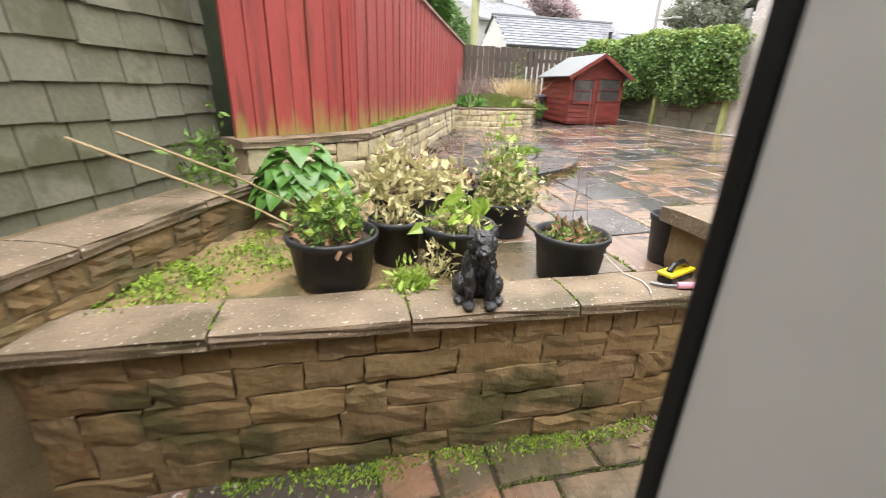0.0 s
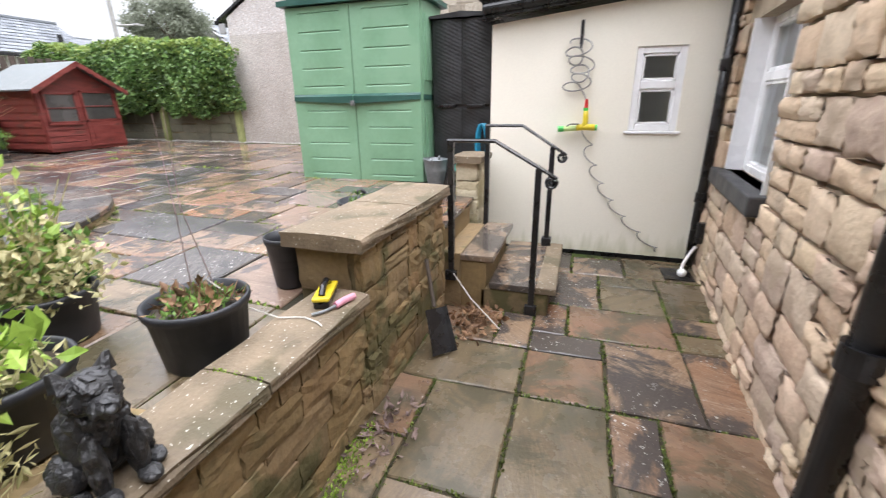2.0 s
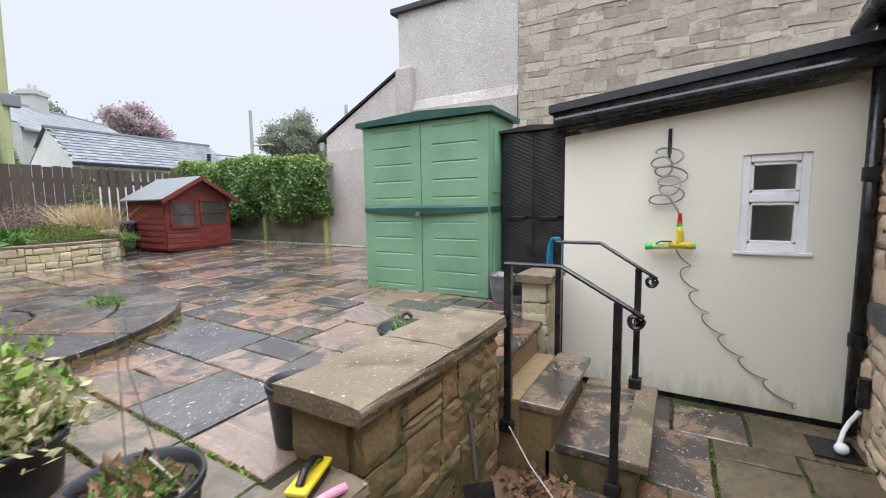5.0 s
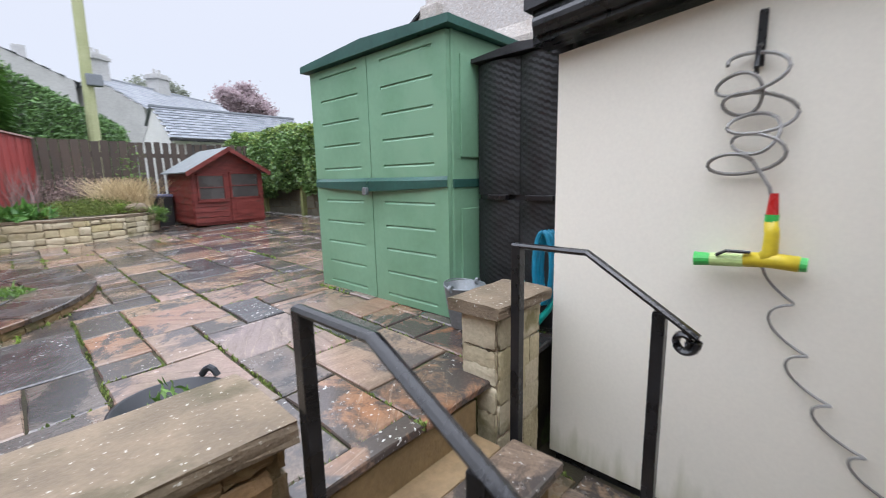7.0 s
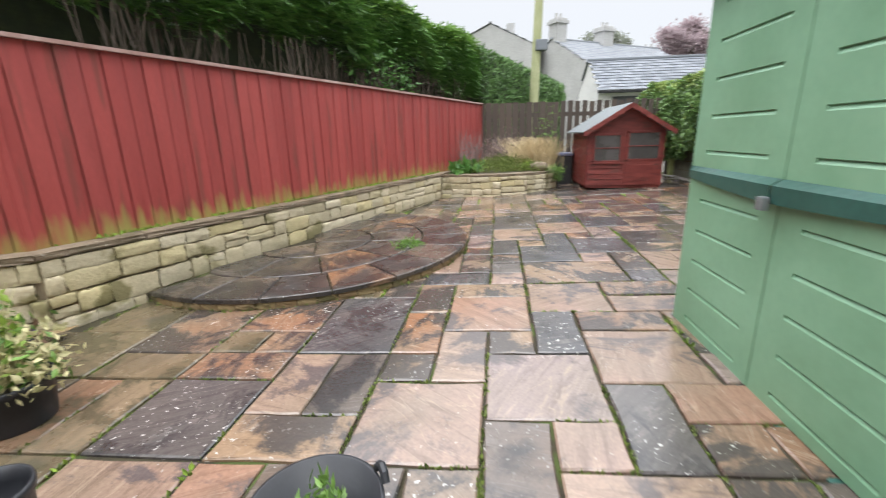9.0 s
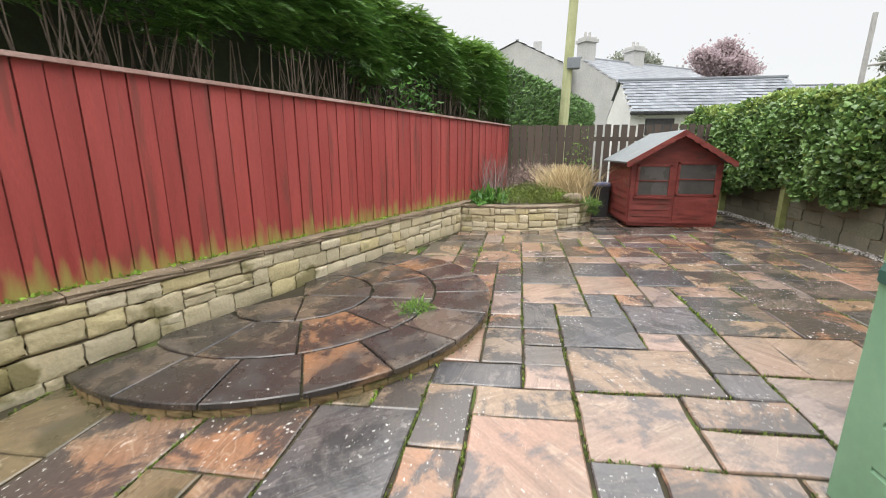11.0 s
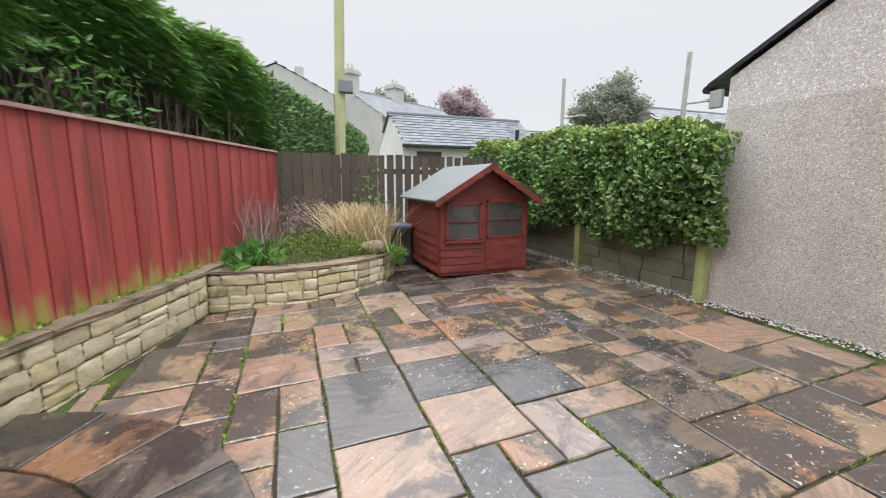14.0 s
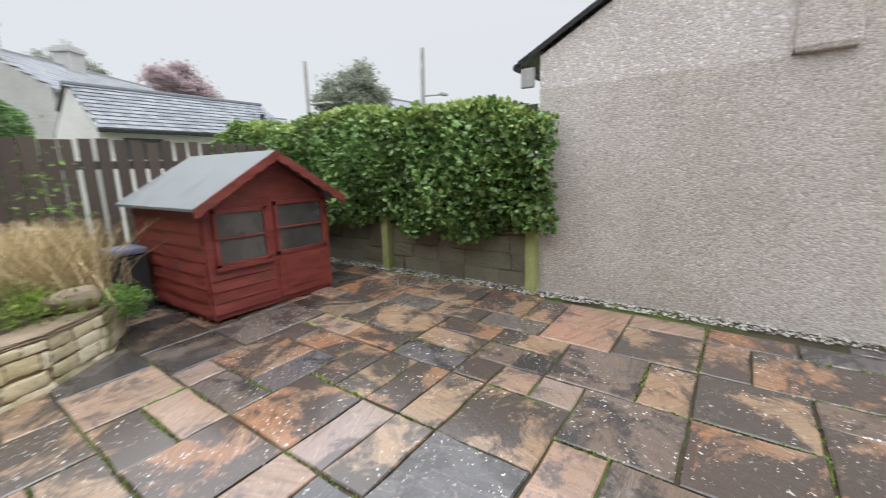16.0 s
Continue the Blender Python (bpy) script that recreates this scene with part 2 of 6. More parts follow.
M_GREEN = mat("green_shed_plastic", (0.17, 0.33, 0.2), (0.23, 0.42, 0.27), 2.5, 0.42, 0.08, 30, rough_var=0.08, grain=0.2, stain=(0.22, 0.39, 0.25), stain_at=0.58)
M_GREEND = mat("dark_green_plastic", (0.02, 0.075, 0.06), (0.035, 0.12, 0.095), 4, 0.4, 0.1, 40)
M_BLACKPL = mat("black_woven_plastic", (0.016, 0.016, 0.017), (0.034, 0.034, 0.036), 8, 0.45, 0.3, 60)
M_BLACK = mat("black_gloss_paint", (0.008, 0.008, 0.009), (0.02, 0.02, 0.022), 10, 0.3, 0.15, 90)
M_POT = mat("black_plant_pot", (0.012, 0.013, 0.016), (0.028, 0.03, 0.036), 6, 0.5, 0.1, 50)
M_FELTB = mat("black_roof_felt", (0.02, 0.021, 0.024), (0.05, 0.052, 0.058), 6, 0.6, 0.5, 110)
M_CREAM = mat("cream_masonry_paint", (0.84, 0.80, 0.69), (0.87, 0.83, 0.72), 1.2, 0.75, 0.05, 70, stain=(0.82, 0.77, 0.64), stain_at=0.6, grain=0.1)
add_algae(M_CREAM, 0.22, (0.42, 0.42, 0.24), 0.5)
M_UPVC = mat("white_upvc", (0.86, 0.86, 0.87), (0.9, 0.9, 0.91), 3, 0.3, 0.02, 30, grain=0.1)
M_SEAL = mat("black_rubber_seal", (0.008, 0.008, 0.01), (0.015, 0.015, 0.017), 10, 0.6, 0.1, 60)


def dash_mat(name, low, high, weather):
    """Pebbledash: small stones each of its own grey, buff or white, with broad damp weathering."""
    m = bpy.data.materials.new(name)
    m.use_nodes = True
    n, l = m.node_tree.nodes, m.node_tree.links
    p = n["Principled BSDF"]
    geo = n.new("ShaderNodeNewGeometry")
    vor = n.new("ShaderNodeTexVoronoi")
    vor.inputs["Scale"].default_value = 80
    l.new(geo.outputs["Position"], vor.inputs["Vector"])
    sep = n.new("ShaderNodeSeparateColor")
    l.new(vor.outputs["Color"], sep.inputs[0])
    r = n.new("ShaderNodeValToRGB")
    for _ in range(2):
        r.color_ramp.elements.new(0.5)
    for e, (at, c) in zip(r.color_ramp.elements, ((0.0, low), (0.45, tuple((x + y) / 2 for x, y in zip(low, high))), (0.8, (0.46, 0.4, 0.35)), (1.0, high))):
        e.position, e.color = at, (*c, 1)
    l.new(sep.outputs[0], r.inputs[0])
    big = n.new("ShaderNodeTexNoise")
    big.inputs["Scale"].default_value, big.inputs["Detail"].default_value = 1.1, 6
    mp = n.new("ShaderNodeMapping")
    mp.inputs["Scale"].default_value = (1, 1, 0.6)
    l.new(geo.outputs["Position"], mp.inputs[0])
    l.new(mp.outputs[0], big.inputs["Vector"])
    br = n.new("ShaderNodeValToRGB")
    br.color_ramp.elements[0].position, br.color_ramp.elements[0].color = 0.36, (*weather, 1)
    br.color_ramp.elements[1].position, br.color_ramp.elements[1].color = 0.62, (1, 1, 1, 1)
    l.new(big.outputs["Fac"], br.inputs[0])
    x = n.new("ShaderNodeMix")
    x.data_type, x.blend_type = "RGBA", "MULTIPLY"
    x.inputs[0].default_value = 1.0
    l.new(r.outputs[0], x.inputs[6])
    l.new(br.outputs[0], x.inputs[7])
    l.new(x.outputs[2], p.inputs["Base Color"])
    p.inputs["Roughness"].default_value = 0.85
    b = n.new("ShaderNodeBump")
    b.invert = True
    b.inputs["Strength"].default_value, b.inputs["Distance"].default_value = 0.6, 0.006
    l.new(vor.outputs["Distance"], b.inputs["Height"])
    l.new(b.outputs[0], p.inputs["Normal"])
    return m


M_DASH = dash_mat("grey_brown_pebbledash", (0.34, 0.315, 0.29), (0.76, 0.73, 0.69), (0.78, 0.75, 0.72))
M_DASHL = dash_mat("pale_pebbledash", (0.46, 0.44, 0.43), (0.84, 0.82, 0.8), (0.86, 0.84, 0.83))
M_OLDST = mat("old_grey_gable_stone", (0.33, 0.28, 0.215), (0.5, 0.44, 0.36), 8, 0.9, 1.0, 26, island=0.12, stain=(0.28, 0.235, 0.18), stain_at=0.56)
M_BLOCK = mat("algae_grey_blockwork", (0.1, 0.1, 0.07), (0.22, 0.2, 0.14), 5, 0.9, 0.7, 50, obj=[(0.14, 0.13, 0.09), (0.2, 0.18, 0.13), (0.17, 0.17, 0.11)])
M_POST = mat("algae_green_post", (0.22, 0.25, 0.08), (0.36, 0.38, 0.16), 7, 0.8, 0.4, 60)
# Mist is mixed into the greys of both slates and the far render.
M_SLATE = mat("grey_slates", (0.17, 0.185, 0.205), (0.25, 0.265, 0.285), 3, 0.9, 0.0, 30, island=0.15, spec=0.15, rough_var=0.05)
M_SLATEF = mat("mist_paled_far_slates", (0.27, 0.285, 0.305), (0.33, 0.345, 0.365), 1, 0.95, 0.0, 10, island=0.08, spec=0.05, rough_var=0.02)
M_RENDERF = mat("mist_paled_render", (0.4, 0.395, 0.38), (0.48, 0.475, 0.46), 1, 0.9, 0.1, 10)
M_WHITEW = mat("white_render", (0.66, 0.65, 0.62), (0.75, 0.74, 0.71), 1, 0.9, 0.1, 10)
M_TILEH = mat("mossy_shingle", (0.1, 0.105, 0.07), (0.2, 0.2, 0.14), 7, 0.85, 0.6, 50, obj=[(0.13, 0.13, 0.09), (0.17, 0.17, 0.12), (0.21, 0.21, 0.16), (0.14, 0.15, 0.085)], stain=(0.09, 0.09, 0.05), stain_at=0.55)
M_SOIL = mat("dark_soil", (0.03, 0.024, 0.016), (0.075, 0.058, 0.04), 14, 0.95, 0.9, 90)
M_GRASSG = mat("rough_ground", (0.05, 0.065, 0.03), (0.1, 0.12, 0.05), 1, 0.95, 0.5, 20)
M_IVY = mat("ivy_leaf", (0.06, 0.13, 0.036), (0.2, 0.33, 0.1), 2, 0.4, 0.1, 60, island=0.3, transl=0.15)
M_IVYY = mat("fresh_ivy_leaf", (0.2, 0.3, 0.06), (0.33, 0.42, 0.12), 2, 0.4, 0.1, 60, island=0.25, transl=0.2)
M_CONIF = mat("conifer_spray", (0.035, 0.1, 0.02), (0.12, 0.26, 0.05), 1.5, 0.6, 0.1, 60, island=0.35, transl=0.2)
# Lighter copy of M_CONIF: light on the hedge top put into colour.
M_CONIFL = mat("lit_conifer_spray", (0.09, 0.2, 0.03), (0.22, 0.4, 0.07), 1.5, 0.6, 0.1, 60, island=0.3, transl=0.25)
M_TRIM = mat("trimmed_hedge_leaf", (0.055, 0.13, 0.035), (0.14, 0.26, 0.07), 1.5, 0.6, 0.1, 60, island=0.3)
M_BARK = mat("pale_conifer_stem", (0.08, 0.062, 0.046), (0.17, 0.135, 0.1), 8, 0.9, 0.6, 60)
# Near-black green for hedge cores: the shade between leaves is painted in.
M_CORE = mat("hedge_shade_dark", (0.02, 0.032, 0.012), (0.045, 0.06, 0.025), 8, 0.95, 0.5, 40)
M_GREENL = mat("mid_green_leaf", (0.08, 0.18, 0.03), (0.2, 0.34, 0.07), 4, 0.5, 0.1, 60, island=0.3, transl=0.25)
M_LIMEL = mat("lime_leaf", (0.24, 0.4, 0.05), (0.42, 0.58, 0.12), 4, 0.5, 0.1, 60, island=0.25, transl=0.3)
M_HOSTA = mat("broad_deep_green_leaf", (0.05, 0.16, 0.03), (0.13, 0.3, 0.06), 4, 0.38, 0.15, 60, island=0.25, transl=0.2)
M_PALEL = mat("faded_cream_leaf", (0.42, 0.4, 0.18), (0.66, 0.6, 0.34), 4, 0.6, 0.1, 60, island=0.25, transl=0.25)
M_STRAW = mat("dry_straw", (0.42, 0.32, 0.16), (0.62, 0.5, 0.3), 4, 0.8, 0.1, 60, island=0.25, transl=0.2)
M_HEATH = mat("dusky_dead_heather", (0.16, 0.11, 0.1), (0.3, 0.22, 0.2), 4, 0.9, 0.1, 60, island=0.3)
M_MOSS = mat("bright_moss", (0.13, 0.24, 0.02), (0.3, 0.44, 0.06), 8, 0.85, 0.5, 90, island=0.2)
M_MOSSD = mat("cushion_moss", (0.07, 0.11, 0.02), (0.17, 0.22, 0.04), 8, 0.9, 0.6, 90, island=0.25)
M_DEADL = mat("fallen_brown_leaf", (0.14, 0.075, 0.04), (0.34, 0.2, 0.11), 9, 0.8, 0.1, 60, island=0.3)
# Far leaf colours are paled and greyed to carry the haze.
M_REDT = mat("mist_paled_copper_foliage", (0.46, 0.37, 0.385), (0.54, 0.44, 0.455), 1, 0.9, 0.1, 10, island=0.15, transl=0.5, spec=0.1)
M_FART = mat("mist_paled_green_foliage", (0.24, 0.265, 0.2), (0.33, 0.35, 0.285), 1, 0.9, 0.1, 10, island=0.25, transl=0.5, spec=0.1)
M_LIMEP = mat("algae_lime_pole", (0.36, 0.38, 0.19), (0.46, 0.47, 0.27), 3, 0.85, 0.3, 40)
M_GREYP = mat("weathered_grey_pole", (0.32, 0.31, 0.3), (0.42, 0.41, 0.4), 3, 0.85, 0.3, 40)
M_ZINC = mat("galvanised_zinc", (0.2, 0.22, 0.23), (0.3, 0.32, 0.33), 9, 0.45, 0.1, 60, metal=0.35)
M_TEAL = mat("teal_plastic", (0.02, 0.5, 0.44), (0.05, 0.62, 0.54), 4, 0.35, 0.05, 40)
M_BLUE = mat("blue_plastic", (0.01, 0.2, 0.34), (0.02, 0.28, 0.44), 4, 0.4, 0.05, 40)
M_DULLB = mat("dull_blue_plastic", (0.1, 0.11, 0.18), (0.15, 0.16, 0.24), 4, 0.5, 0.05, 40)
M_YEL = mat("yellow_plastic", (0.66, 0.5, 0.02), (0.76, 0.6, 0.04), 4, 0.35, 0.05, 40)
M_LGREEN = mat("green_tip_plastic", (0.05, 0.5, 0.08), (0.1, 0.6, 0.14), 4, 0.3, 0.05, 40)
M_PGREEN = mat("pale_green_grip", (0.5, 0.68, 0.24), (0.6, 0.76, 0.32), 4, 0.4, 0.05, 40)
M_RED = mat("red_plastic", (0.5, 0.02, 0.02), (0.6, 0.04, 0.03), 4, 0.35, 0.05, 40)
M_PINK = mat("pink_plastic", (0.66, 0.26, 0.36), (0.76, 0.36, 0.45), 4, 0.4, 0.05, 40)
M_HOSE = mat("pale_grey_hose", (0.24, 0.235, 0.22), (0.36, 0.35, 0.33), 4, 0.4, 0.05, 40)
M_CORD = mat("white_cord", (0.62, 0.6, 0.55), (0.74, 0.72, 0.68), 4, 0.7, 0.1, 80)
M_DOG = mat("black_resin_fur", (0.012, 0.012, 0.013), (0.05, 0.05, 0.052), 22, 0.42, 1.0, 70)
M_GRAVEL = mat("pale_gravel", (0.2, 0.185, 0.165), (0.45, 0.43, 0.4), 20, 0.85, 0.3, 80, island=0.35)
M_SILL = mat("dark_painted_sill", (0.035, 0.035, 0.037), (0.07, 0.07, 0.072), 8, 0.6, 0.3, 60)
M_GREYPL = mat("grey_trim_plastic", (0.3, 0.3, 0.3), (0.4, 0.4, 0.4), 8, 0.6, 0.1, 60)


def glass(name, tint, rough=0.03):
    m = bpy.data.materials.new(name)
    m.use_nodes = True
    p = m.node_tree.nodes["Principled BSDF"]
    p.inputs["Base Color"].default_value = (*tint, 1)
    p.inputs["Roughness"].default_value = rough
    p.inputs["Transmission Weight"].default_value = 1.0
    p.inputs["IOR"].default_value = 1.45
    return m


M_GLASS = glass("window_glass", (0.85, 0.9, 0.9))
M_DUSTY = mat("dusty_clear_plastic", (0.05, 0.048, 0.045), (0.1, 0.095, 0.09), 4, 0.25, 0.05, 60)
M_GLASSF = glass("frosted_glass", (0.7, 0.75, 0.75), 0.35)
# Dark grey that stands in for the gloom of unlit rooms.
M_ROOM = mat("painted_room_gloom", (0.1, 0.1, 0.11), (0.16, 0.16, 0.17), 3, 0.9, 0.1, 30)


# ---- building helpers ----
rng = random.Random(7)
nrg = np.random.default_rng(11)
IDENT = Matrix.Identity(4)


def line(p0, p1, z=0.0):
    """Local frame: x runs from p0 to p1, y to its left, z up. Returns the frame and the length."""
    d = Vector((p1[0] - p0[0], p1[1] - p0[1], 0))
    return Matrix.Translation((p0[0], p0[1], z)) @ Matrix.Rotation(math.atan2(d.y, d.x), 4, "Z"), d.length


def box(bm, x0, x1, y0, y1, z0, z1, bev=0.0, m=IDENT):
    r = bmesh.ops.create_cube(bm, size=1.0)
    vs = r["verts"]
    t = m @ Matrix.Translation(((x0 + x1) / 2, (y0 + y1) / 2, (z0 + z1) / 2)) @ Matrix.Diagonal((abs(x1 - x0), abs(y1 - y0), abs(z1 - z0), 1))
    bmesh.ops.transform(bm, matrix=t, verts=vs)
    if bev:
        es = list({e for v in vs for e in v.link_edges})
        bmesh.ops.bevel(bm, geom=es, offset=bev, segments=2, affect="EDGES", profile=0.6)


def cyl(bm, p0, p1, r0, r1=None, seg=14, caps=True):
    p0, p1 = Vector(p0), Vector(p1)
    d = p1 - p0
    m = Matrix.Translation((p0 + p1) / 2) @ d.to_track_quat("Z", "Y").to_matrix().to_4x4()
    bmesh.ops.create_cone(bm, cap_ends=caps, segments=seg, radius1=r0, radius2=r0 if r1 is None else r1, depth=d.length, matrix=m)


def lathe(bm, prof, seg=28, m=IDENT):
    """Rings of (radius, height), joined and closed where the radius is zero."""
    rings = []
    for r, z in prof:
        rings.append([bm.verts.new(m @ Vector((r * math.cos(2 * math.pi * i / seg), r * math.sin(2 * math.pi * i / seg), z))) for i in range(seg)])
    for a, b in zip(rings, rings[1:]):
        for i in range(seg):
            bm.faces.new((a[i], a[(i + 1) % seg], b[(i + 1) % seg], b[i]))


def tube(bm, pts, r, seg=8, closed_ends=True, taper=None):
    pts = [Vector(p) for p in pts]
    up, rings = Vector((0.13, 0.21, 0.97)), []
    for i, p in enumerate(pts):
        d = (pts[min(i + 1, len(pts) - 1)] - pts[max(i - 1, 0)]).normalized()
        a = d.cross(up)
        a = a.normalized() if a.length > 1e-4 else Vector((1, 0, 0))
        b = d.cross(a).normalized()
        rr = r if taper is None else r + (taper - r) * i / (len(pts) - 1)
        rings.append([bm.verts.new(p + rr * (math.cos(2 * math.pi * k / seg) * a + math.sin(2 * math.pi * k / seg) * b)) for k in range(seg)])
    for a, b in zip(rings, rings[1:]):
        for k in range(seg):
            bm.faces.new((a[k], a[(k + 1) % seg], b[(k + 1) % seg], b[k]))
    if closed_ends:
        bm.faces.new(rings[0][::-1])
        bm.faces.new(rings[-1])


def finish(bm, name, material, smooth=False):
    bmesh.ops.recalc_face_normals(bm, faces=bm.faces)
    me = bpy.data.meshes.new(name)
    bm.to_mesh(me)
    bm.free()
    me.materials.append(material)
    if smooth:
        for p in me.polygons:
            p.use_smooth = True
    return me


def part(name, bm, material, parent=None, label="", smooth=False, kind=""):
    ob = new(name, finish(bm, name, material, smooth))
    ob.parent = parent
    return tagged(ob, label, kind=kind)


def thing(name, label, category, group="", kind="", at=None):
    ob = tagged(new(name), label, category, group, kind)
    if at is not None:
        ob.matrix_basis = at
    return ob


def boxpart(name, dims, material, parent=None, bev=0.0, m=IDENT, label=""):
    bm = bmesh.new()
    box(bm, *dims, bev=bev, m=m)
    return part(name, bm, material, parent, label)


def leaves(name, centres, material, parent=None, size=0.06, aspect=0.6, up=0.3, out=None, label="", fold=0.25, vary=0.4, kind=""):
    """Many small folded leaves as one mesh: base, two sides and a tip each."""
    c = np.asarray(centres, float)
    n = len(c)
    d = nrg.normal(size=(n, 3)) * 0.6
    d[:, 2] += up
    if out is not None:
        d += np.asarray(out)
    d /= np.linalg.norm(d, axis=1)[:, None] + 1e-9
    s = np.cross(d, nrg.normal(size=(n, 3)))
    s /= np.linalg.norm(s, axis=1)[:, None] + 1e-9
    nn = np.cross(d, s)
    L = size * (1 + vary * nrg.uniform(-1, 1, n))[:, None]
    W = L * aspect * 0.5
    v = np.stack([c, c + 0.45 * L * d + W * s - fold * W * nn, c + L * d - 0.2 * L * nn * nrg.uniform(0, 1, (n, 1)), c + 0.45 * L * d - W * s - fold * W * nn, c + 0.5 * L * d], 1).reshape(-1, 3)
    b = np.arange(n)[:, None] * 5
    f = np.concatenate([b + [0, 1, 4], b + [1, 2, 4], b + [2, 3, 4], b + [3, 0, 4]])
    me = bpy.data.meshes.new(name)
    me.from_pydata(v.tolist(), [], f.tolist())
    me.materials.append(material)
    ob = new(name, me)
    ob.parent = parent
    return tagged(ob, label, kind=kind)


def stone_meshes(name, material, count=9, rough=0.13, cuts=3, bulge=0.1, smooth=False):
    """Unit stones: x and z from -0.5 to 0.5, front at y = -0.5, with worn edges and an uneven face."""
    out = []
    for i in range(count):
        bm = bmesh.new()
        bmesh.ops.create_cube(bm, size=1.0)
        bmesh.ops.delete(bm, geom=[f for f in bm.faces if f.normal.y > 0.5], context="FACES")
        bmesh.ops.subdivide_edges(bm, edges=bm.edges, cuts=cuts, use_grid_fill=True)
        for v in bm.verts:
            x, z = v.co.x, v.co.z
            edge = max(abs(x), abs(z))
            if v.co.y < -0.49:
                v.co.y += bulge * (edge * 2) ** 4 * 0.5 + rng.uniform(-rough, rough)
            if abs(x) > 0.49 and abs(z) > 0.49:
                v.co.x *= rng.uniform(0.93, 1.03)
                v.co.z *= rng.uniform(0.9, 1.04)
            else:
                v.co.x *= rng.uniform(0.93, 1.04)
                v.co.z *= rng.uniform(0.88, 1.08)
        out.append(finish(bm, name, material, smooth))
    return out


def rubble(parent, meshes, frame_m, length, z0, z1, hs=(0.08, 0.16), ls=(0.14, 0.38), depth=0.05, gap=0.012, name="stone", holes=(), limit=290):
    """Random-coursed stones as single pieces on the face y = 0 of a local frame, standing out to -y."""
    made, z = 0, z0
    while z < z1 - 0.03:
        h = min(rng.uniform(*hs), z1 - z)
        if z1 - z - h < 0.05:
            h = z1 - z
        x = -rng.uniform(0, ls[0] * 0.5)
        while x < length:
            w = rng.uniform(*ls) * (0.75 if h < 0.1 else 1)
            a, b = max(0, x), min(length, x + w)
            x += w
            if b - a < 0.04 or any(a < hx1 and b > hx0 and z < hz1 and z + h > hz0 for hx0, hx1, hz0, hz1 in holes):
                continue
            pieces = [(z, h)] if h < 0.13 or rng.random() < 0.75 else [(z, h * 0.5), (z + h * 0.5, h * 0.5)]
            for zz, hh in pieces:
                if made >= limit:
                    return made
                ob = new(name, rng.choice(meshes))
                ob.parent = parent
                ob.matrix_basis = frame_m @ Matrix.Translation(((a + b) / 2, -depth * 0.05, zz + hh / 2 + rng.uniform(-0.006, 0.006))) @ Matrix.Rotation(rng.uniform(-0.025, 0.025), 4, "Y") @ Matrix.Diagonal((b - a - gap, depth * rng.uniform(0.7, 1.3), (hh - gap) * rng.uniform(0.9, 1.1), 1))
                made += 1
        z += h
    return made


def pz(x, y):
    """Height of the sloping patio."""
    return 0.75 + 0.029 * (x - 2.7) + 0.006 * (y - 2.5)


LOW = 0.175

# ---- large structure ----
FA, FB, FC = (-0.2, 2.3), (0.5, 2.82), (3.2, 9.95)      # foot of the fence wall: start, bend, far corner
WALL_TOP = 1.2


def fx(y):
    return FB[0] + (FC[0] - FB[0]) * (y - FB[1]) / (FC[1] - FB[1])


def setting(name, label, category):
    return thing(name, label, category, kind="structure")


bm = bmesh.new()
vs = [bm.verts.new(c) for c in ((-300, -300, 0.02), (300, -300, 0.02), (300, 300, 0.02), (-300, 300, 0.02))]
bm.faces.new(vs)
tagged(part("ground", bm, M_GRASSG), "rough green open ground round the yard", "ground", kind="structure")

floor_low = setting("pavement", "mossy brown stone flags of the sunken yard by the house", "paving")
boxpart("joint_bed", (-1.6, 4.4, -1.1, 1.0, 0.05, LOW - 0.012), M_JOINT, floor_low)
patio = setting("patio", "wet riven sandstone flag patio in pink, buff and grey", "paving")
bm = bmesh.new()
cor = [(-0.5, 1.1), (2.93, 1.1), (2.93, 1.03), (4.4, 1.03), (7.05, 1.03), (7.05, 10.2), (2.9, 10.2), (-0.5, 2.6)]
top = [bm.verts.new((x, y, pz(x, y) - 0.014)) for x, y in cor]
bot = [bm.verts.new((x, y, 0.03)) for x, y in cor]
bm.faces.new(top)
for i in range(len(cor)):
    j = (i + 1) % len(cor)
    bm.faces.new((top[j], top[i], bot[i], bot[j]))
part("joint_bed", bm, M_JOINT, patio)

# retaining wall between yard and patio
wall_ret = setting("wall_retaining", "brown rubble retaining wall with weathered stone coping", "wall")
boxpart("core", (-0.62, 2.9, 0.965, 1.13, 0.08, 0.745), M_MORTARD, wall_ret)
boxpart("pier_core", (1.79, 2.9, 0.966, 1.25, 0.1, 0.975), M_MORTARD, wall_ret)


def coping(parent, m, x0, x1, y0, y1, z0, z1, pieces, uneven=0.0035):
    xs = [x0 + (x1 - x0) * i / pieces for i in range(pieces + 1)]
    for a, b in zip(xs, xs[1:]):
        bm = bmesh.new()
        box(bm, a + 0.004, b - 0.004, y0, y1, z0, z1, m=IDENT)
        bmesh.ops.subdivide_edges(bm, edges=bm.edges, cuts=3, use_grid_fill=True)
        for v in bm.verts:
            k = 1.0 if v.co.y < y0 + 0.01 or v.co.y > y1 - 0.01 else 0.35
            v.co += Vector((0, rng.uniform(-1, 1) * uneven * k * 1.6, rng.uniform(-1, 1) * uneven * 0.6))
            if v.co.z > z1 - 0.012 and k == 1.0:
                v.co.z -= 0.006
        bmesh.ops.transform(bm, matrix=m, verts=bm.verts)
        part("coping_slab", bm, M_COPE, parent)


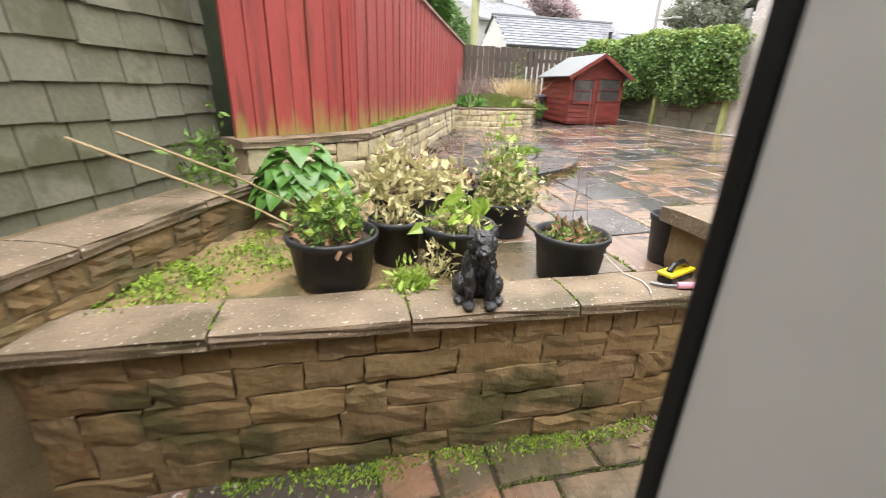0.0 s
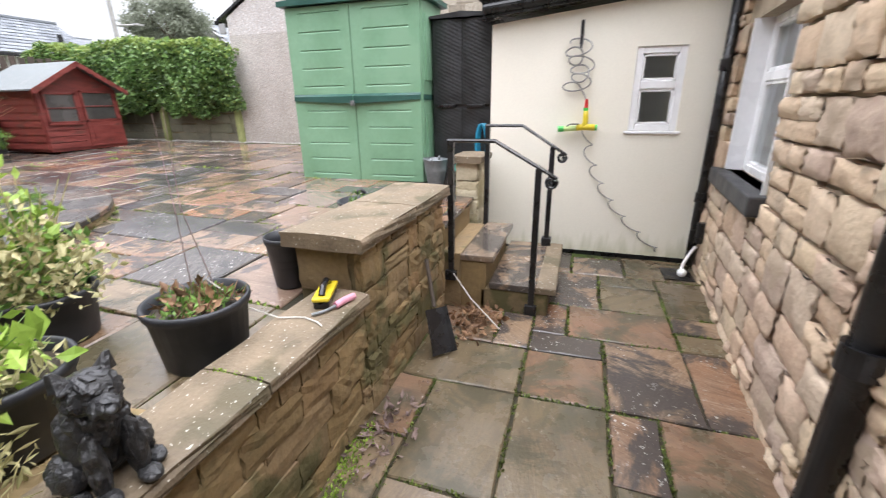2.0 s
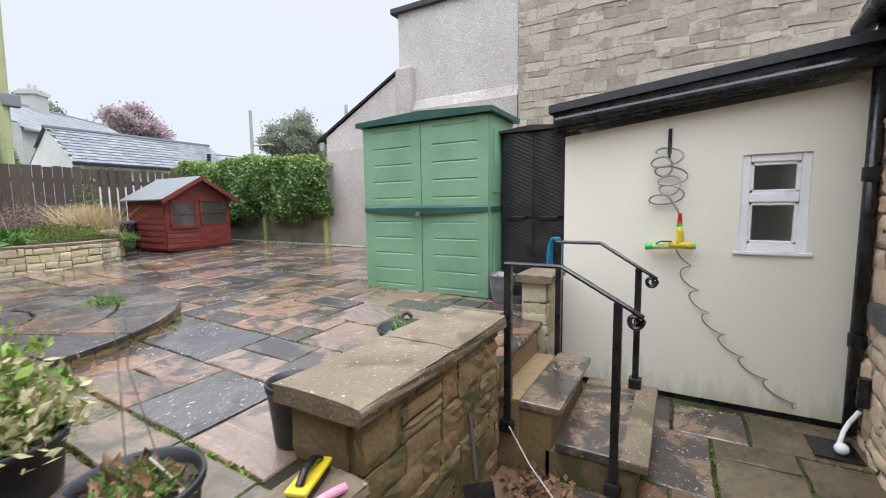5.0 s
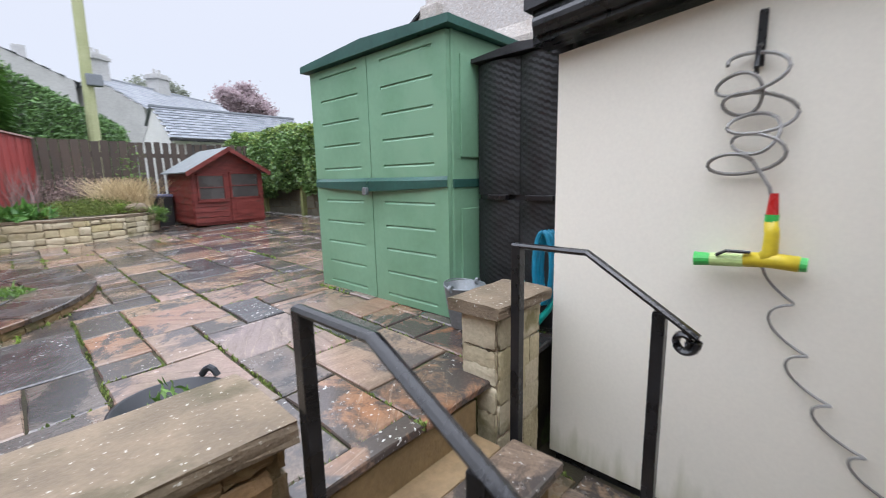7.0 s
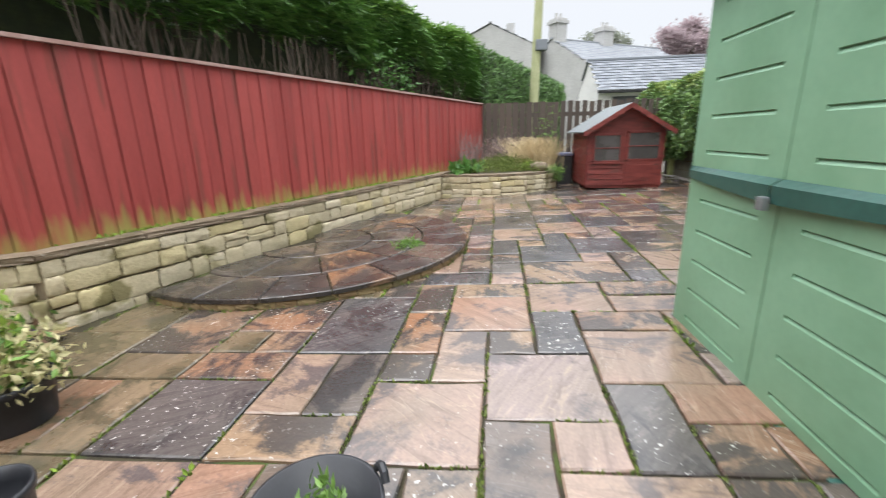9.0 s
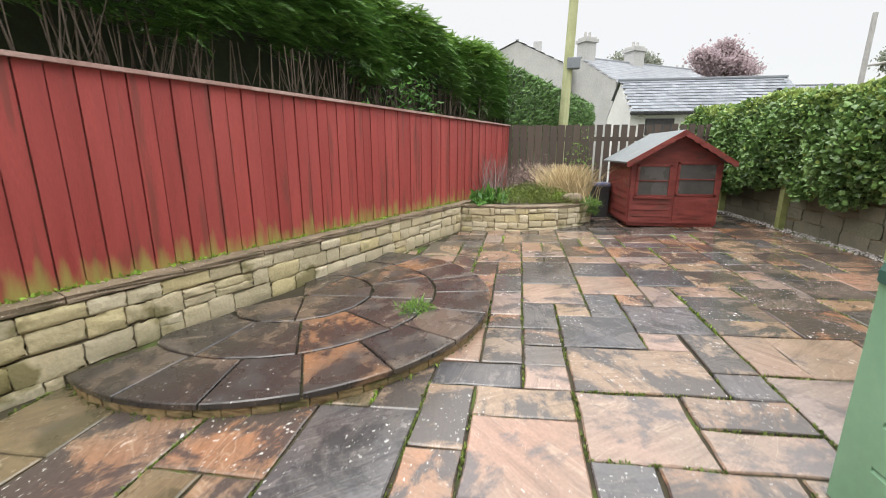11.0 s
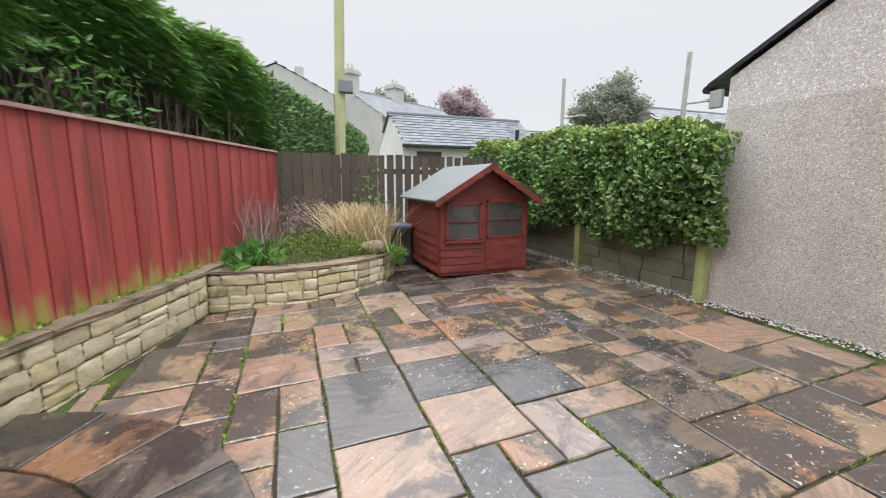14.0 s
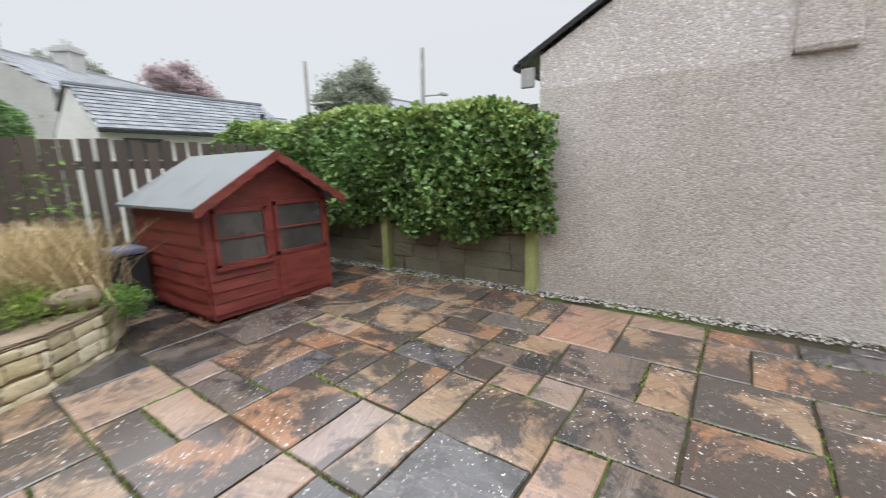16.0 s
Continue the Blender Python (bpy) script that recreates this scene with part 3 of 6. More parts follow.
coping(wall_ret, IDENT, -0.7, 1.77, 0.905, 1.14, 0.748, 0.80, 4)
coping(wall_ret, IDENT, 1.735, 2.935, 0.905, 1.29, 0.978, 1.045, 2)

# left boundary wall parallel to the fence, with its rising coping
wall_left = setting("wall_left", "low mossy rubble wall with a broad flat coping", "wall")
LM, LL = line((-0.72, 0.72), (-0.1, 2.35))
boxpart("core", (-0.1, LL, -0.02, 0.5, 0.1, 0.945), M_MORTARD, wall_left, m=LM)
coping(wall_left, LM, -0.1, LL, -0.04, 0.24, 0.95, 1.0, 3)
bm = bmesh.new()
for i in range(17):
    for j in range(17):
        u, v = i / 16, j / 16
        x = (-0.62 + 1.62 * u) * (1 - v) + (-0.2 + 0.9 * u) * v
        y = 1.13 + v * (1.22 + 0.45 * u)
        bm.verts.new((x, y, 0.765 + (0.05 * noise.noise(Vector((x * 6, y * 6, 3))) + 0.02 * noise.noise(Vector((x * 17, y * 17, 5))) if y > 1.2 else 0)))
bm.verts.ensure_lookup_table()
for i in range(16):
    for j in range(16):
        k = i * 17 + j
        bm.faces.new((bm.verts[k], bm.verts[k + 17], bm.verts[k + 18], bm.verts[k + 1]))
tagged(part("planting_ledge", bm, M_WALLST), "damp uneven earth and stones behind the low wall", "soil", kind="structure")

# shingle-clad outbuilding wall
clad = setting("wall_shingled", "outbuilding wall clad in mossy grey-green shingles", "wall")
CM, CL = line((-1.35, 0.05), (-0.27, 2.55))
boxpart("backing", (-0.6, CL, 0.16, 0.5, 0.2, 4.4), M_MORTARD, clad, m=CM)

# fence wall
wall_fence = setting("wall_fence_base", "low pale rubble wall under the red fence", "wall")
segs = [line(FA, FB), line(FB, FC)]
for m, ln in segs:
    boxpart("core", (-0.01, ln, 0.012, 0.22, 0.3, WALL_TOP - 0.052), M_MORTAR, wall_fence, m=m)
coping(wall_fence, segs[0][0], -0.03, segs[0][1], -0.03, 0.24, WALL_TOP - 0.05, WALL_TOP, 2)
coping(wall_fence, segs[1][0], -0.02, segs[1][1], -0.03, 0.24, WALL_TOP - 0.05, WALL_TOP, 12)

# red boarded fence
fence = thing("fence", "red stained close-board fence with algae along its foot", "fence")
k = 0
for m, ln in segs:
    x = 0.0
    while x < ln - 0.02:
        w = min(0.128, ln - x)
        bm = bmesh.new()
        dy = (k % 2) * 0.006 + rng.uniform(0, 0.003)
        box(bm, x + 0.002, x + w - 0.007, 0.09 + dy, 0.115 + dy, WALL_TOP, 2.43, m=m)
        part("board", bm, M_FENCE, fence)
        x += w
        k += 1
    boxpart("capping", (0, ln, 0.06, 0.15, 2.43, 2.455), M_CAP, fence, m=m, label="weathered pale capping rail")
    boxpart("rail", (0, ln, 0.13, 0.18, 2.2, 2.28), M_FENCE, fence, m=m)

# rear brown fence
rear = thing("rear_fence", "dark brown weathered board fence at the garden's end", "fence")
x = 3.05
while x < 6.95:
    solid = x < 4.55
    w = 0.128 if solid else 0.105
    t = 2.44 + rng.uniform(-0.015, 0.015)
    boxpart("board", (x, x + w, 9.97 + rng.uniform(0, 0.012), 9.995, 0.85, t), M_BROWNB, rear)
    x += 0.14 if solid else 0.145
for z in (1.2, 2.15):
    boxpart("rail", (3.0, 6.95, 9.997, 10.04, z, z + 0.08), M_BROWNB, rear)

# ivy-side low block wall with posts
wall_ivy = setting("wall_east", "low algae-stained block wall under the ivy", "wall")
boxpart("core", (7.03, 7.3, 6.28, 10.0, 0.5, 1.62), M_MORTARD, wall_ivy)
for y in (6.25, 8.08, 9.8):
    post = thing("fence_post", "square timber post green with algae against the low wall", "post", "ivy wall posts")
    boxpart("shaft", (6.93, 7.02, y - 0.05, y + 0.05, 0.86, 1.66), M_POST, post, bev=0.008)

# neighbour's pebbledashed gable and the tall wall
gable = setting("wall_gable", "neighbour's pebbledashed gable wall with dark verge", "wall")
bm = bmesh.new()


def prism(bm, outline, x0, x1):
    """An outline of (y, z) drawn out along x."""
    a = [bm.verts.new((x0, y, z)) for y, z in outline]
    b = [bm.verts.new((x1, y, z)) for y, z in outline]
    bm.faces.new(a)
    bm.faces.new(b[::-1])
    for i in range(len(a)):
        j = (i + 1) % len(a)
        bm.faces.new((a[j], a[i], b[i], b[j]))


prism(bm, [(6.22, 0.6), (6.22, 2.72), (1.0, 2.72), (1.0, 0.6)], 7.03, 7.4)
part("lower_dash", bm, M_DASH, gable, "darker weathered lower dash")
bm = bmesh.new()
prism(bm, [(6.22, 2.72), (6.22, 3.0), (4.5, 3.92), (4.5, 2.72)], 7.036, 7.4)
part("upper_dash", bm, M_DASHL, gable, "paler upper dash")
bm = bmesh.new()
prism(bm, [(6.42, 2.93), (6.42, 2.98), (4.5, 3.98), (4.5, 3.94)], 7.0, 9.5)
part("verge", bm, M_BLACK, gable, "dark roof verge")
bm = bmesh.new()
cyl(bm, (7.0, 6.43, 2.93), (9.4, 6.43, 2.93), 0.035)
part("gutter", bm, M_BLACK, gable)
boxpart("gutter_bracket", (7.005, 7.05, 6.27, 6.39, 2.75, 2.915), M_GREYPL, gable, 0.01, label="pale grey eaves box")

tall = setting("wall_tall", "tall neighbouring wall, part pebbledash and part old stone", "wall")
bm = bmesh.new()
prism(bm, [(4.5, 2.72), (4.5, 4.95), (2.3, 4.95), (2.3, 2.72)], 7.12, 7.6)
part("dash_panel", bm, M_DASHL, tall)
bm = bmesh.new()
for x0, zz in ((7.03, 3.3),):
    vv = [bm.verts.new(c) for c in ((7.03, 4.2, 2.72), (7.03, 2.3, 2.72), (7.03, 2.3, 3.28), (7.03, 4.2, 3.28), (7.12, 2.3, 3.46), (7.12, 4.2, 3.46))]
    bm.faces.new((vv[0], vv[1], vv[2], vv[3]))
    bm.faces.new((vv[3], vv[2], vv[4], vv[5]))
part("offset_ledge", bm, M_DASH, tall, "darker sloping ledge")
boxpart("buttress", (6.98, 7.2, 4.18, 4.5, 2.722, 4.02), M_DASH, tall, 0.04)
boxpart("coping", (7.05, 7.7, 2.3, 4.62, 4.95, 5.04), M_FELTB, tall, 0.01, label="grey coping stones")
boxpart("stone_core", (7.06, 7.7, -4.0, 2.3, 0.3, 7.5), M_MORTAR, tall)

# cream lean-to
lean = setting("wall_cream", "cream painted lean-to with black felt roof and plinth", "outbuilding")
bm = bmesh.new()
hx = [(-0.94, 0.21), (0.93, 0.21), (0.93, 2.17), (-0.94, 2.36)]
WY0, WY1, WZ0, WZ1 = -0.61, -0.245, 1.30, 1.945


def wall_with_hole(bm, x0, x1, outline, hole):
    """Four-cornered wall (y, z) with a rectangular hole through it."""
    (y0, z0), (y1, z1) = hole
    ring = [(y0, z0), (y1, z0), (y1, z1), (y0, z1)]
    for x in (x0, x1):
        o = [bm.verts.new((x, *c)) for c in outline]
        h = [bm.verts.new((x, *c)) for c in ring]
        for i in range(4):
            j = (i + 1) % 4
            bm.faces.new((o[i], o[j], h[j], h[i]))
    for c, n_ in ((outline, 4), (ring, 4)):
        for i in range(n_):
            j = (i + 1) % n_
            bm.faces.new([bm.verts.new((x, *q)) for x, q in ((x0, c[i]), (x0, c[j]), (x1, c[j]), (x1, c[i]))])


wall_with_hole(bm, 4.31, 4.46, hx, ((WY0, WZ0), (WY1, WZ1)))
part("front", bm, M_CREAM, lean)
boxpart("side", (4.46, 7.02, 0.8, 0.93, 0.2, 2.2), M_CREAM, lean)
boxpart("plinth", (4.325, 4.46, -0.9, 0.9, 0.1, 0.212), M_BLACK, lean)
bm = bmesh.new()
prism(bm, [(1.0, 2.2), (1.0, 2.34), (-1.1, 2.55), (-1.1, 2.41)], 4.2, 4.34)
part("fascia", bm, M_BLACK, lean, "black fascia board")
bm = bmesh.new()
prism(bm, [(1.03, 2.34), (1.03, 2.40), (-1.4, 2.64), (-1.4, 2.58)], 4.17, 7.04)
part("roof", bm, M_FELTB, lean, "black felted roof edge")
bm = bmesh.new()
prism(bm, [(0.72, 2.4), (0.72, 2.62), (-1.4, 2.83), (-1.4, 2.6)], 5.2, 5.3)
part("roof_upstand", bm, M_FELTB, lean)
bm = bmesh.new()
cyl(bm, (4.2, 0.98, 2.27), (4.2, -0.86, 2.43), 0.045)
part("gutter", bm, M_BLACK, lean)


def upvc_window(name, label, m, w, h, trans, frosted=False):
    """White window in the local plane y = 0 facing -y: frame, transom, opening light, panes, sill and reveal."""
    win = setting(name, label, "window")
    for nm, d in (("frame_left", (0, 0.05, 0, 0.07, 0, h)), ("frame_right", (w - 0.05, w, 0, 0.07, 0, h)), ("frame_foot", (0.05, w - 0.05, 0.001, 0.07, 0, 0.05)), ("frame_head", (0.05, w - 0.05, 0.001, 0.07, h - 0.05, h)), ("transom", (0.05, w - 0.05, 0.002, 0.07, trans - 0.03, trans + 0.03))):
        boxpart(nm, d, M_UPVC, win, 0.006, m)
    for nm, z0, z1 in (("top_light", trans + 0.03, h - 0.05), ("bottom_light", 0.05, trans - 0.03)):
        o = 0.022
        sash = part(nm, bmesh.new(), M_UPVC, win)
        for d in ((0.05, 0.05 + o, z0, z1), (w - 0.05 - o, w - 0.05, z0, z1), (0.05, w - 0.05, z0, z0 + o), (0.05, w - 0.05, z1 - o, z1)):
            boxpart("bead", (d[0], d[1], 0.01, 0.06, d[2], d[3]), M_UPVC, sash, 0.004, m)
        p = boxpart("pane", (0.05 + o, w - 0.05 - o, 0.03, 0.045, z0 + o, z1 - o), M_GLASSF if frosted else M_GLASS, sash, m=m)
        p.visible_shadow = False
    # Board behind the panes; the room's darkness is in its colour.
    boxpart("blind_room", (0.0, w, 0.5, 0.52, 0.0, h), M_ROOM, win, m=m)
    boxpart("sill", (-0.03, w + 0.03, -0.03, 0.0, -0.022, 0.0), M_UPVC, win, 0.006, m)
    return win


upvc_window("window_1", "small white two-light window in the cream wall", line((4.322, WY1), (4.322, WY0), WZ0)[0], WY1 - WY0, WZ1 - WZ0, 0.36, True)

# house wall with window and doorway
HA, HB = (4.4, -0.95), (-2.4, -0.36)
HM, HL = line(HA, HB)
house = setting("wall_house", "stone house wall of rough buff rubble", "wall")
hw = (0.48, 1.46, 1.06, 2.04)      # window opening along the wall
dr = (3.62, 4.5, 0.1, 2.15)        # doorway
for i, d in enumerate(((0, hw[0], 0.1, 2.6), (hw[0], hw[1], 0.1, hw[2]), (hw[0], hw[1], hw[3], 2.6), (hw[1], dr[0], 0.1, 2.6), (dr[0], dr[1], dr[3], 2.6), (dr[1], HL, 0.1, 2.6))):
    boxpart("core", (d[0], d[1], 0.012, 0.35, d[2], d[3]), M_MORTAR, house, m=HM)
bm = bmesh.new()
box(bm, -0.05, HL, -0.14, 3.0, 2.74, 2.8, m=HM)
part("eaves", bm, M_FELTB, house)
# Dark board closing the doorway, unseen from the walk; gloom in its colour.
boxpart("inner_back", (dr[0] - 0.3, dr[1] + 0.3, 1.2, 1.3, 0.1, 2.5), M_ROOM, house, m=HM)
boxpart("window_sill", (hw[0] - 0.12, hw[1] + 0.07, -0.08, 0.1, hw[2] - 0.11, hw[2]), M_SILL, house, 0.012, HM, "dark painted stone sill")
boxpart("reveal_far", (hw[0], hw[0] + 0.015, -0.01, 0.2, hw[2], hw[3]), M_UPVC, house, m=HM)
boxpart("reveal_near", (hw[1] - 0.015, hw[1], -0.01, 0.2, hw[2], hw[3]), M_UPVC, house, m=HM)
upvc_window("window_2", "white framed window set deep in the stone house wall", HM @ Matrix.Translation((hw[0] + 0.015, 0.1, hw[2])), hw[1] - hw[0] - 0.03, hw[3] - hw[2], 0.62)

# open back door by the start of the walk
door = setting("door_1", "white open back door with black seal along its edge", "door")
DM, DL = line((0.522, -0.15), (0.6, -0.67))
boxpart("leaf", (0.0052, DL, -0.034, 0.034, LOW + 0.03, 2.2), M_UPVC, door, 0.004, DM)
boxpart("seal", (-0.004, 0.005, -0.036, 0.036, LOW + 0.03, 2.2), M_SEAL, door, 0.002, DM, "black rubber edge seal")
boxpart("panel", (0.12, DL - 0.12, -0.037, 0.037, 1.2, 2.05), M_UPVC, door, 0.002, DM)


def downpipe(x, y, z0, z1, label, r=0.036):
    p = thing("downpipe", label, "drainpipe")
    bm = bmesh.new()
    cyl(bm, (x, y, z0), (x, y, z1), r, seg=18)
    part("pipe", bm, M_BLACK, p, smooth=True)
    for z in (z0 + 0.55, z0 + 1.55):
        bm = bmesh.new()
        cyl(bm, (x, y, z), (x, y, z + 0.08), r * 1.25, seg=18)
        part("collar", bm, M_BLACK, p)
    return p


p = downpipe(1.6, -0.65, LOW + 0.12, 2.72, "black plastic downpipe on the stone house wall", 0.048)
p = downpipe(4.22, -0.86, LOW + 0.02, 2.5, "black downpipe in the corner by the cream wall")
bm = bmesh.new()
tube(bm, [(4.22, -0.86, 2.48), (4.24, -0.87, 2.62), (4.3, -0.9, 2.68)], 0.036, 12)
part("swan_neck", bm, M_BLACK, p)
g = thing("house_gutter", "black gutter along the house eaves", "gutter")
bm = bmesh.new()
cyl(bm, HM @ Vector((-0.05, -0.13, 2.68)), HM @ Vector((HL, -0.13, 2.68)), 0.055)
part("trough", bm, M_BLACK, g)

# steps up to the patio
steps = setting("stairs", "three worn sandstone steps from the yard to the patio", "steps")
for nm, d in (("riser_one", (2.96, 3.91, 0.24, 0.7, 0.1, 0.325)), ("riser_two", (2.96, 3.8, 0.66, 0.84, 0.1, 0.515)), ("riser_two_back", (2.96, 3.74, 0.84, 1.0, 0.1, 0.565)), ("riser_three", (2.945, 3.75, 0.975, 1.12, 0.1, 0.715))):
    boxpart(nm, d, M_WALLST, steps, 0.01)
for nm, d in (("tread_one", (2.95, 3.93, 0.2, 0.64, 0.327, 0.377)), ("tread_two", (2.95, 3.82, 0.61, 0.84, 0.517, 0.565))):
    boxpart(nm, d, M_FLAG, steps, 0.014)
boxpart("nosing_one", (2.945, 3.935, 0.19, 0.32, 0.33, 0.381), M_COPE, steps, 0.012, label="grey stone nosing")
pier = thing("stone_pier", "short square stone gate pier with flat cap", "pier")
boxpart("core", (3.84, 4.17, 0.935, 1.115, 0.15, 1.06), M_MORTAR, pier)
coping(pier, IDENT, 3.78, 4.22, 0.89, 1.16, 1.062, 1.12, 1)

# hand rails
def handrail(x, label, y_top, y_low, z_top, z_low, foot_top, foot_low):
    r = thing("handrail", label, "handrail", "step rails")
    w = 0.02
    boxpart("post", (x - w, x + w, y_top - w, y_top + w, foot_top, z_top), M_BLACK, r, 0.004)
    boxpart("post", (x - w, x + w, y_low - w, y_low + w, foot_low, z_low + 0.03), M_BLACK, r, 0.004)
    for z, y in ((foot_top, y_top), (foot_low, y_low)):
        boxpart("foot", (x - 0.04, x + 0.04, y - 0.04, y + 0.04, z, z + 0.07), M_BLACK, r, 0.008)
    bm = bmesh.new()
    pts = [(x, y_top + 0.02, z_top), (x, y_top - 0.285, z_top)]
    n = 8
    for i in range(1, n + 1):
        pts.append((x, y_top - 0.285 + (y_low - 0.06 - y_top + 0.285) * i / n, z_top + (z_low - z_top) * (i / n)))
    cy, cz = y_low - 0.075, z_low - 0.05
    for i in range(22):
        a = math.pi * 0.35 + i * 0.38
        rad = 0.042 - 0.0015 * i
        pts.append((x, cy - rad * math.sin(a) * 0.9, cz + rad * math.cos(a)))
    tube(bm, pts, 0.012, 8)
    for v in bm.verts:
        v.co.x = x + (v.co.x - x) * 1.7
    part("rail", bm, M_BLACK, r, "flat iron rail ending in a scroll")
    return r


handrail(2.965, "black painted iron handrail at the wall end with scrolled foot", 0.905, 0.347, 1.318, 1.13, 0.37, LOW)
handrail(3.875, "black painted iron handrail beside the cream wall", 0.86, 0.33, 1.363, 1.17, LOW, 0.376)

# half-round raised platform
plat = setting("step_platform", "low half-round stone platform against the fence wall", "platform")
PC, PR = (1.5, 4.62), 1.5
arc = []
for i in range(49):
    a = -math.pi * 0.78 + i * (math.pi * 1.38) / 48
    x, y = PC[0] + PR * math.cos(a), PC[1] + PR * math.sin(a)
    if x > fx(y) + 0.02:
        arc.append((x, y))
bm = bmesh.new()
back = [(fx(arc[-1][1]) + 0.02, arc[-1][1]), (fx(arc[0][1]) + 0.02, arc[0][1])]
outl = arc + back
t = [bm.verts.new((x, y, pz(x, y) + 0.055)) for x, y in outl]
b = [bm.verts.new((x, y, pz(x, y) - 0.03)) for x, y in outl]
bm.faces.new(t)
for i in range(len(outl)):
    j = (i + 1) % len(outl)
    bm.faces.new((t[j], t[i], b[i], b[j]))
part("mortar_bed", bm, M_JOINT, plat)


def flag_poly(parent, pts, z_of, thick, material=None, name="flag", inset=0.009):
    """One flag of any outline, with a worn, chamfered rim."""
    c = Vector((sum(p[0] for p in pts) / len(pts), sum(p[1] for p in pts) / len(pts), 0))
    bm = bmesh.new()
    rings = []
    for k, dz in ((0, -thick), (0, -0.006), (0.008, 0.0)):
        ring = []
        for p in pts:
            d = Vector((p[0], p[1], 0)) - c
            q = c + d * (1 - (inset + k) / max(d.length, 0.05))
            ring.append(bm.verts.new((q.x, q.y, z_of(q.x, q.y) + dz)))
        rings.append(ring)
    for a, b_ in zip(rings, rings[1:]):
        for i in range(len(pts)):
            j = (i + 1) % len(pts)
            bm.faces.new((a[i], a[j], b_[j], b_[i]))
    bm.faces.new(rings[-1])
    return part(name, bm, material or M_FLAG, parent)


# raised bed at the far end
bed = setting("wall_raised_bed", "curved pale rubble wall of the raised bed", "wall")
BEDP = [(2.43, 7.95), (2.95, 7.86), (3.45, 7.88), (3.9, 8.05), (4.25, 8.33), (4.5, 8.75), (4.55, 9.2)]
for a, b_ in zip(BEDP, BEDP[1:]):
    m, ln = line(a, b_)
    boxpart("core", (-0.03, ln + 0.03, 0.012, 0.2, 0.5, 1.13), M_MORTAR, bed, m=m)
    coping(bed, m, -0.012, ln + 0.012, -0.02, 0.22, 1.132, 1.17, 1)
bm = bmesh.new()
outl = [(p[0] - 0.02, p[1] + 0.1) for p in BEDP] + [(4.55, 9.95), (3.1, 9.95)]
NB = len(outl)
cen = bm.verts.new((3.5, 9.1, 1.19))
rim = [bm.verts.new((x, y, 1.15)) for x, y in outl]
for i in range(NB):
    bm.faces.new((rim[i], rim[(i + 1) % NB], cen))
tagged(part("bed_soil", bm, M_SOIL), "dark soil filling the raised bed", "soil", kind="structure")

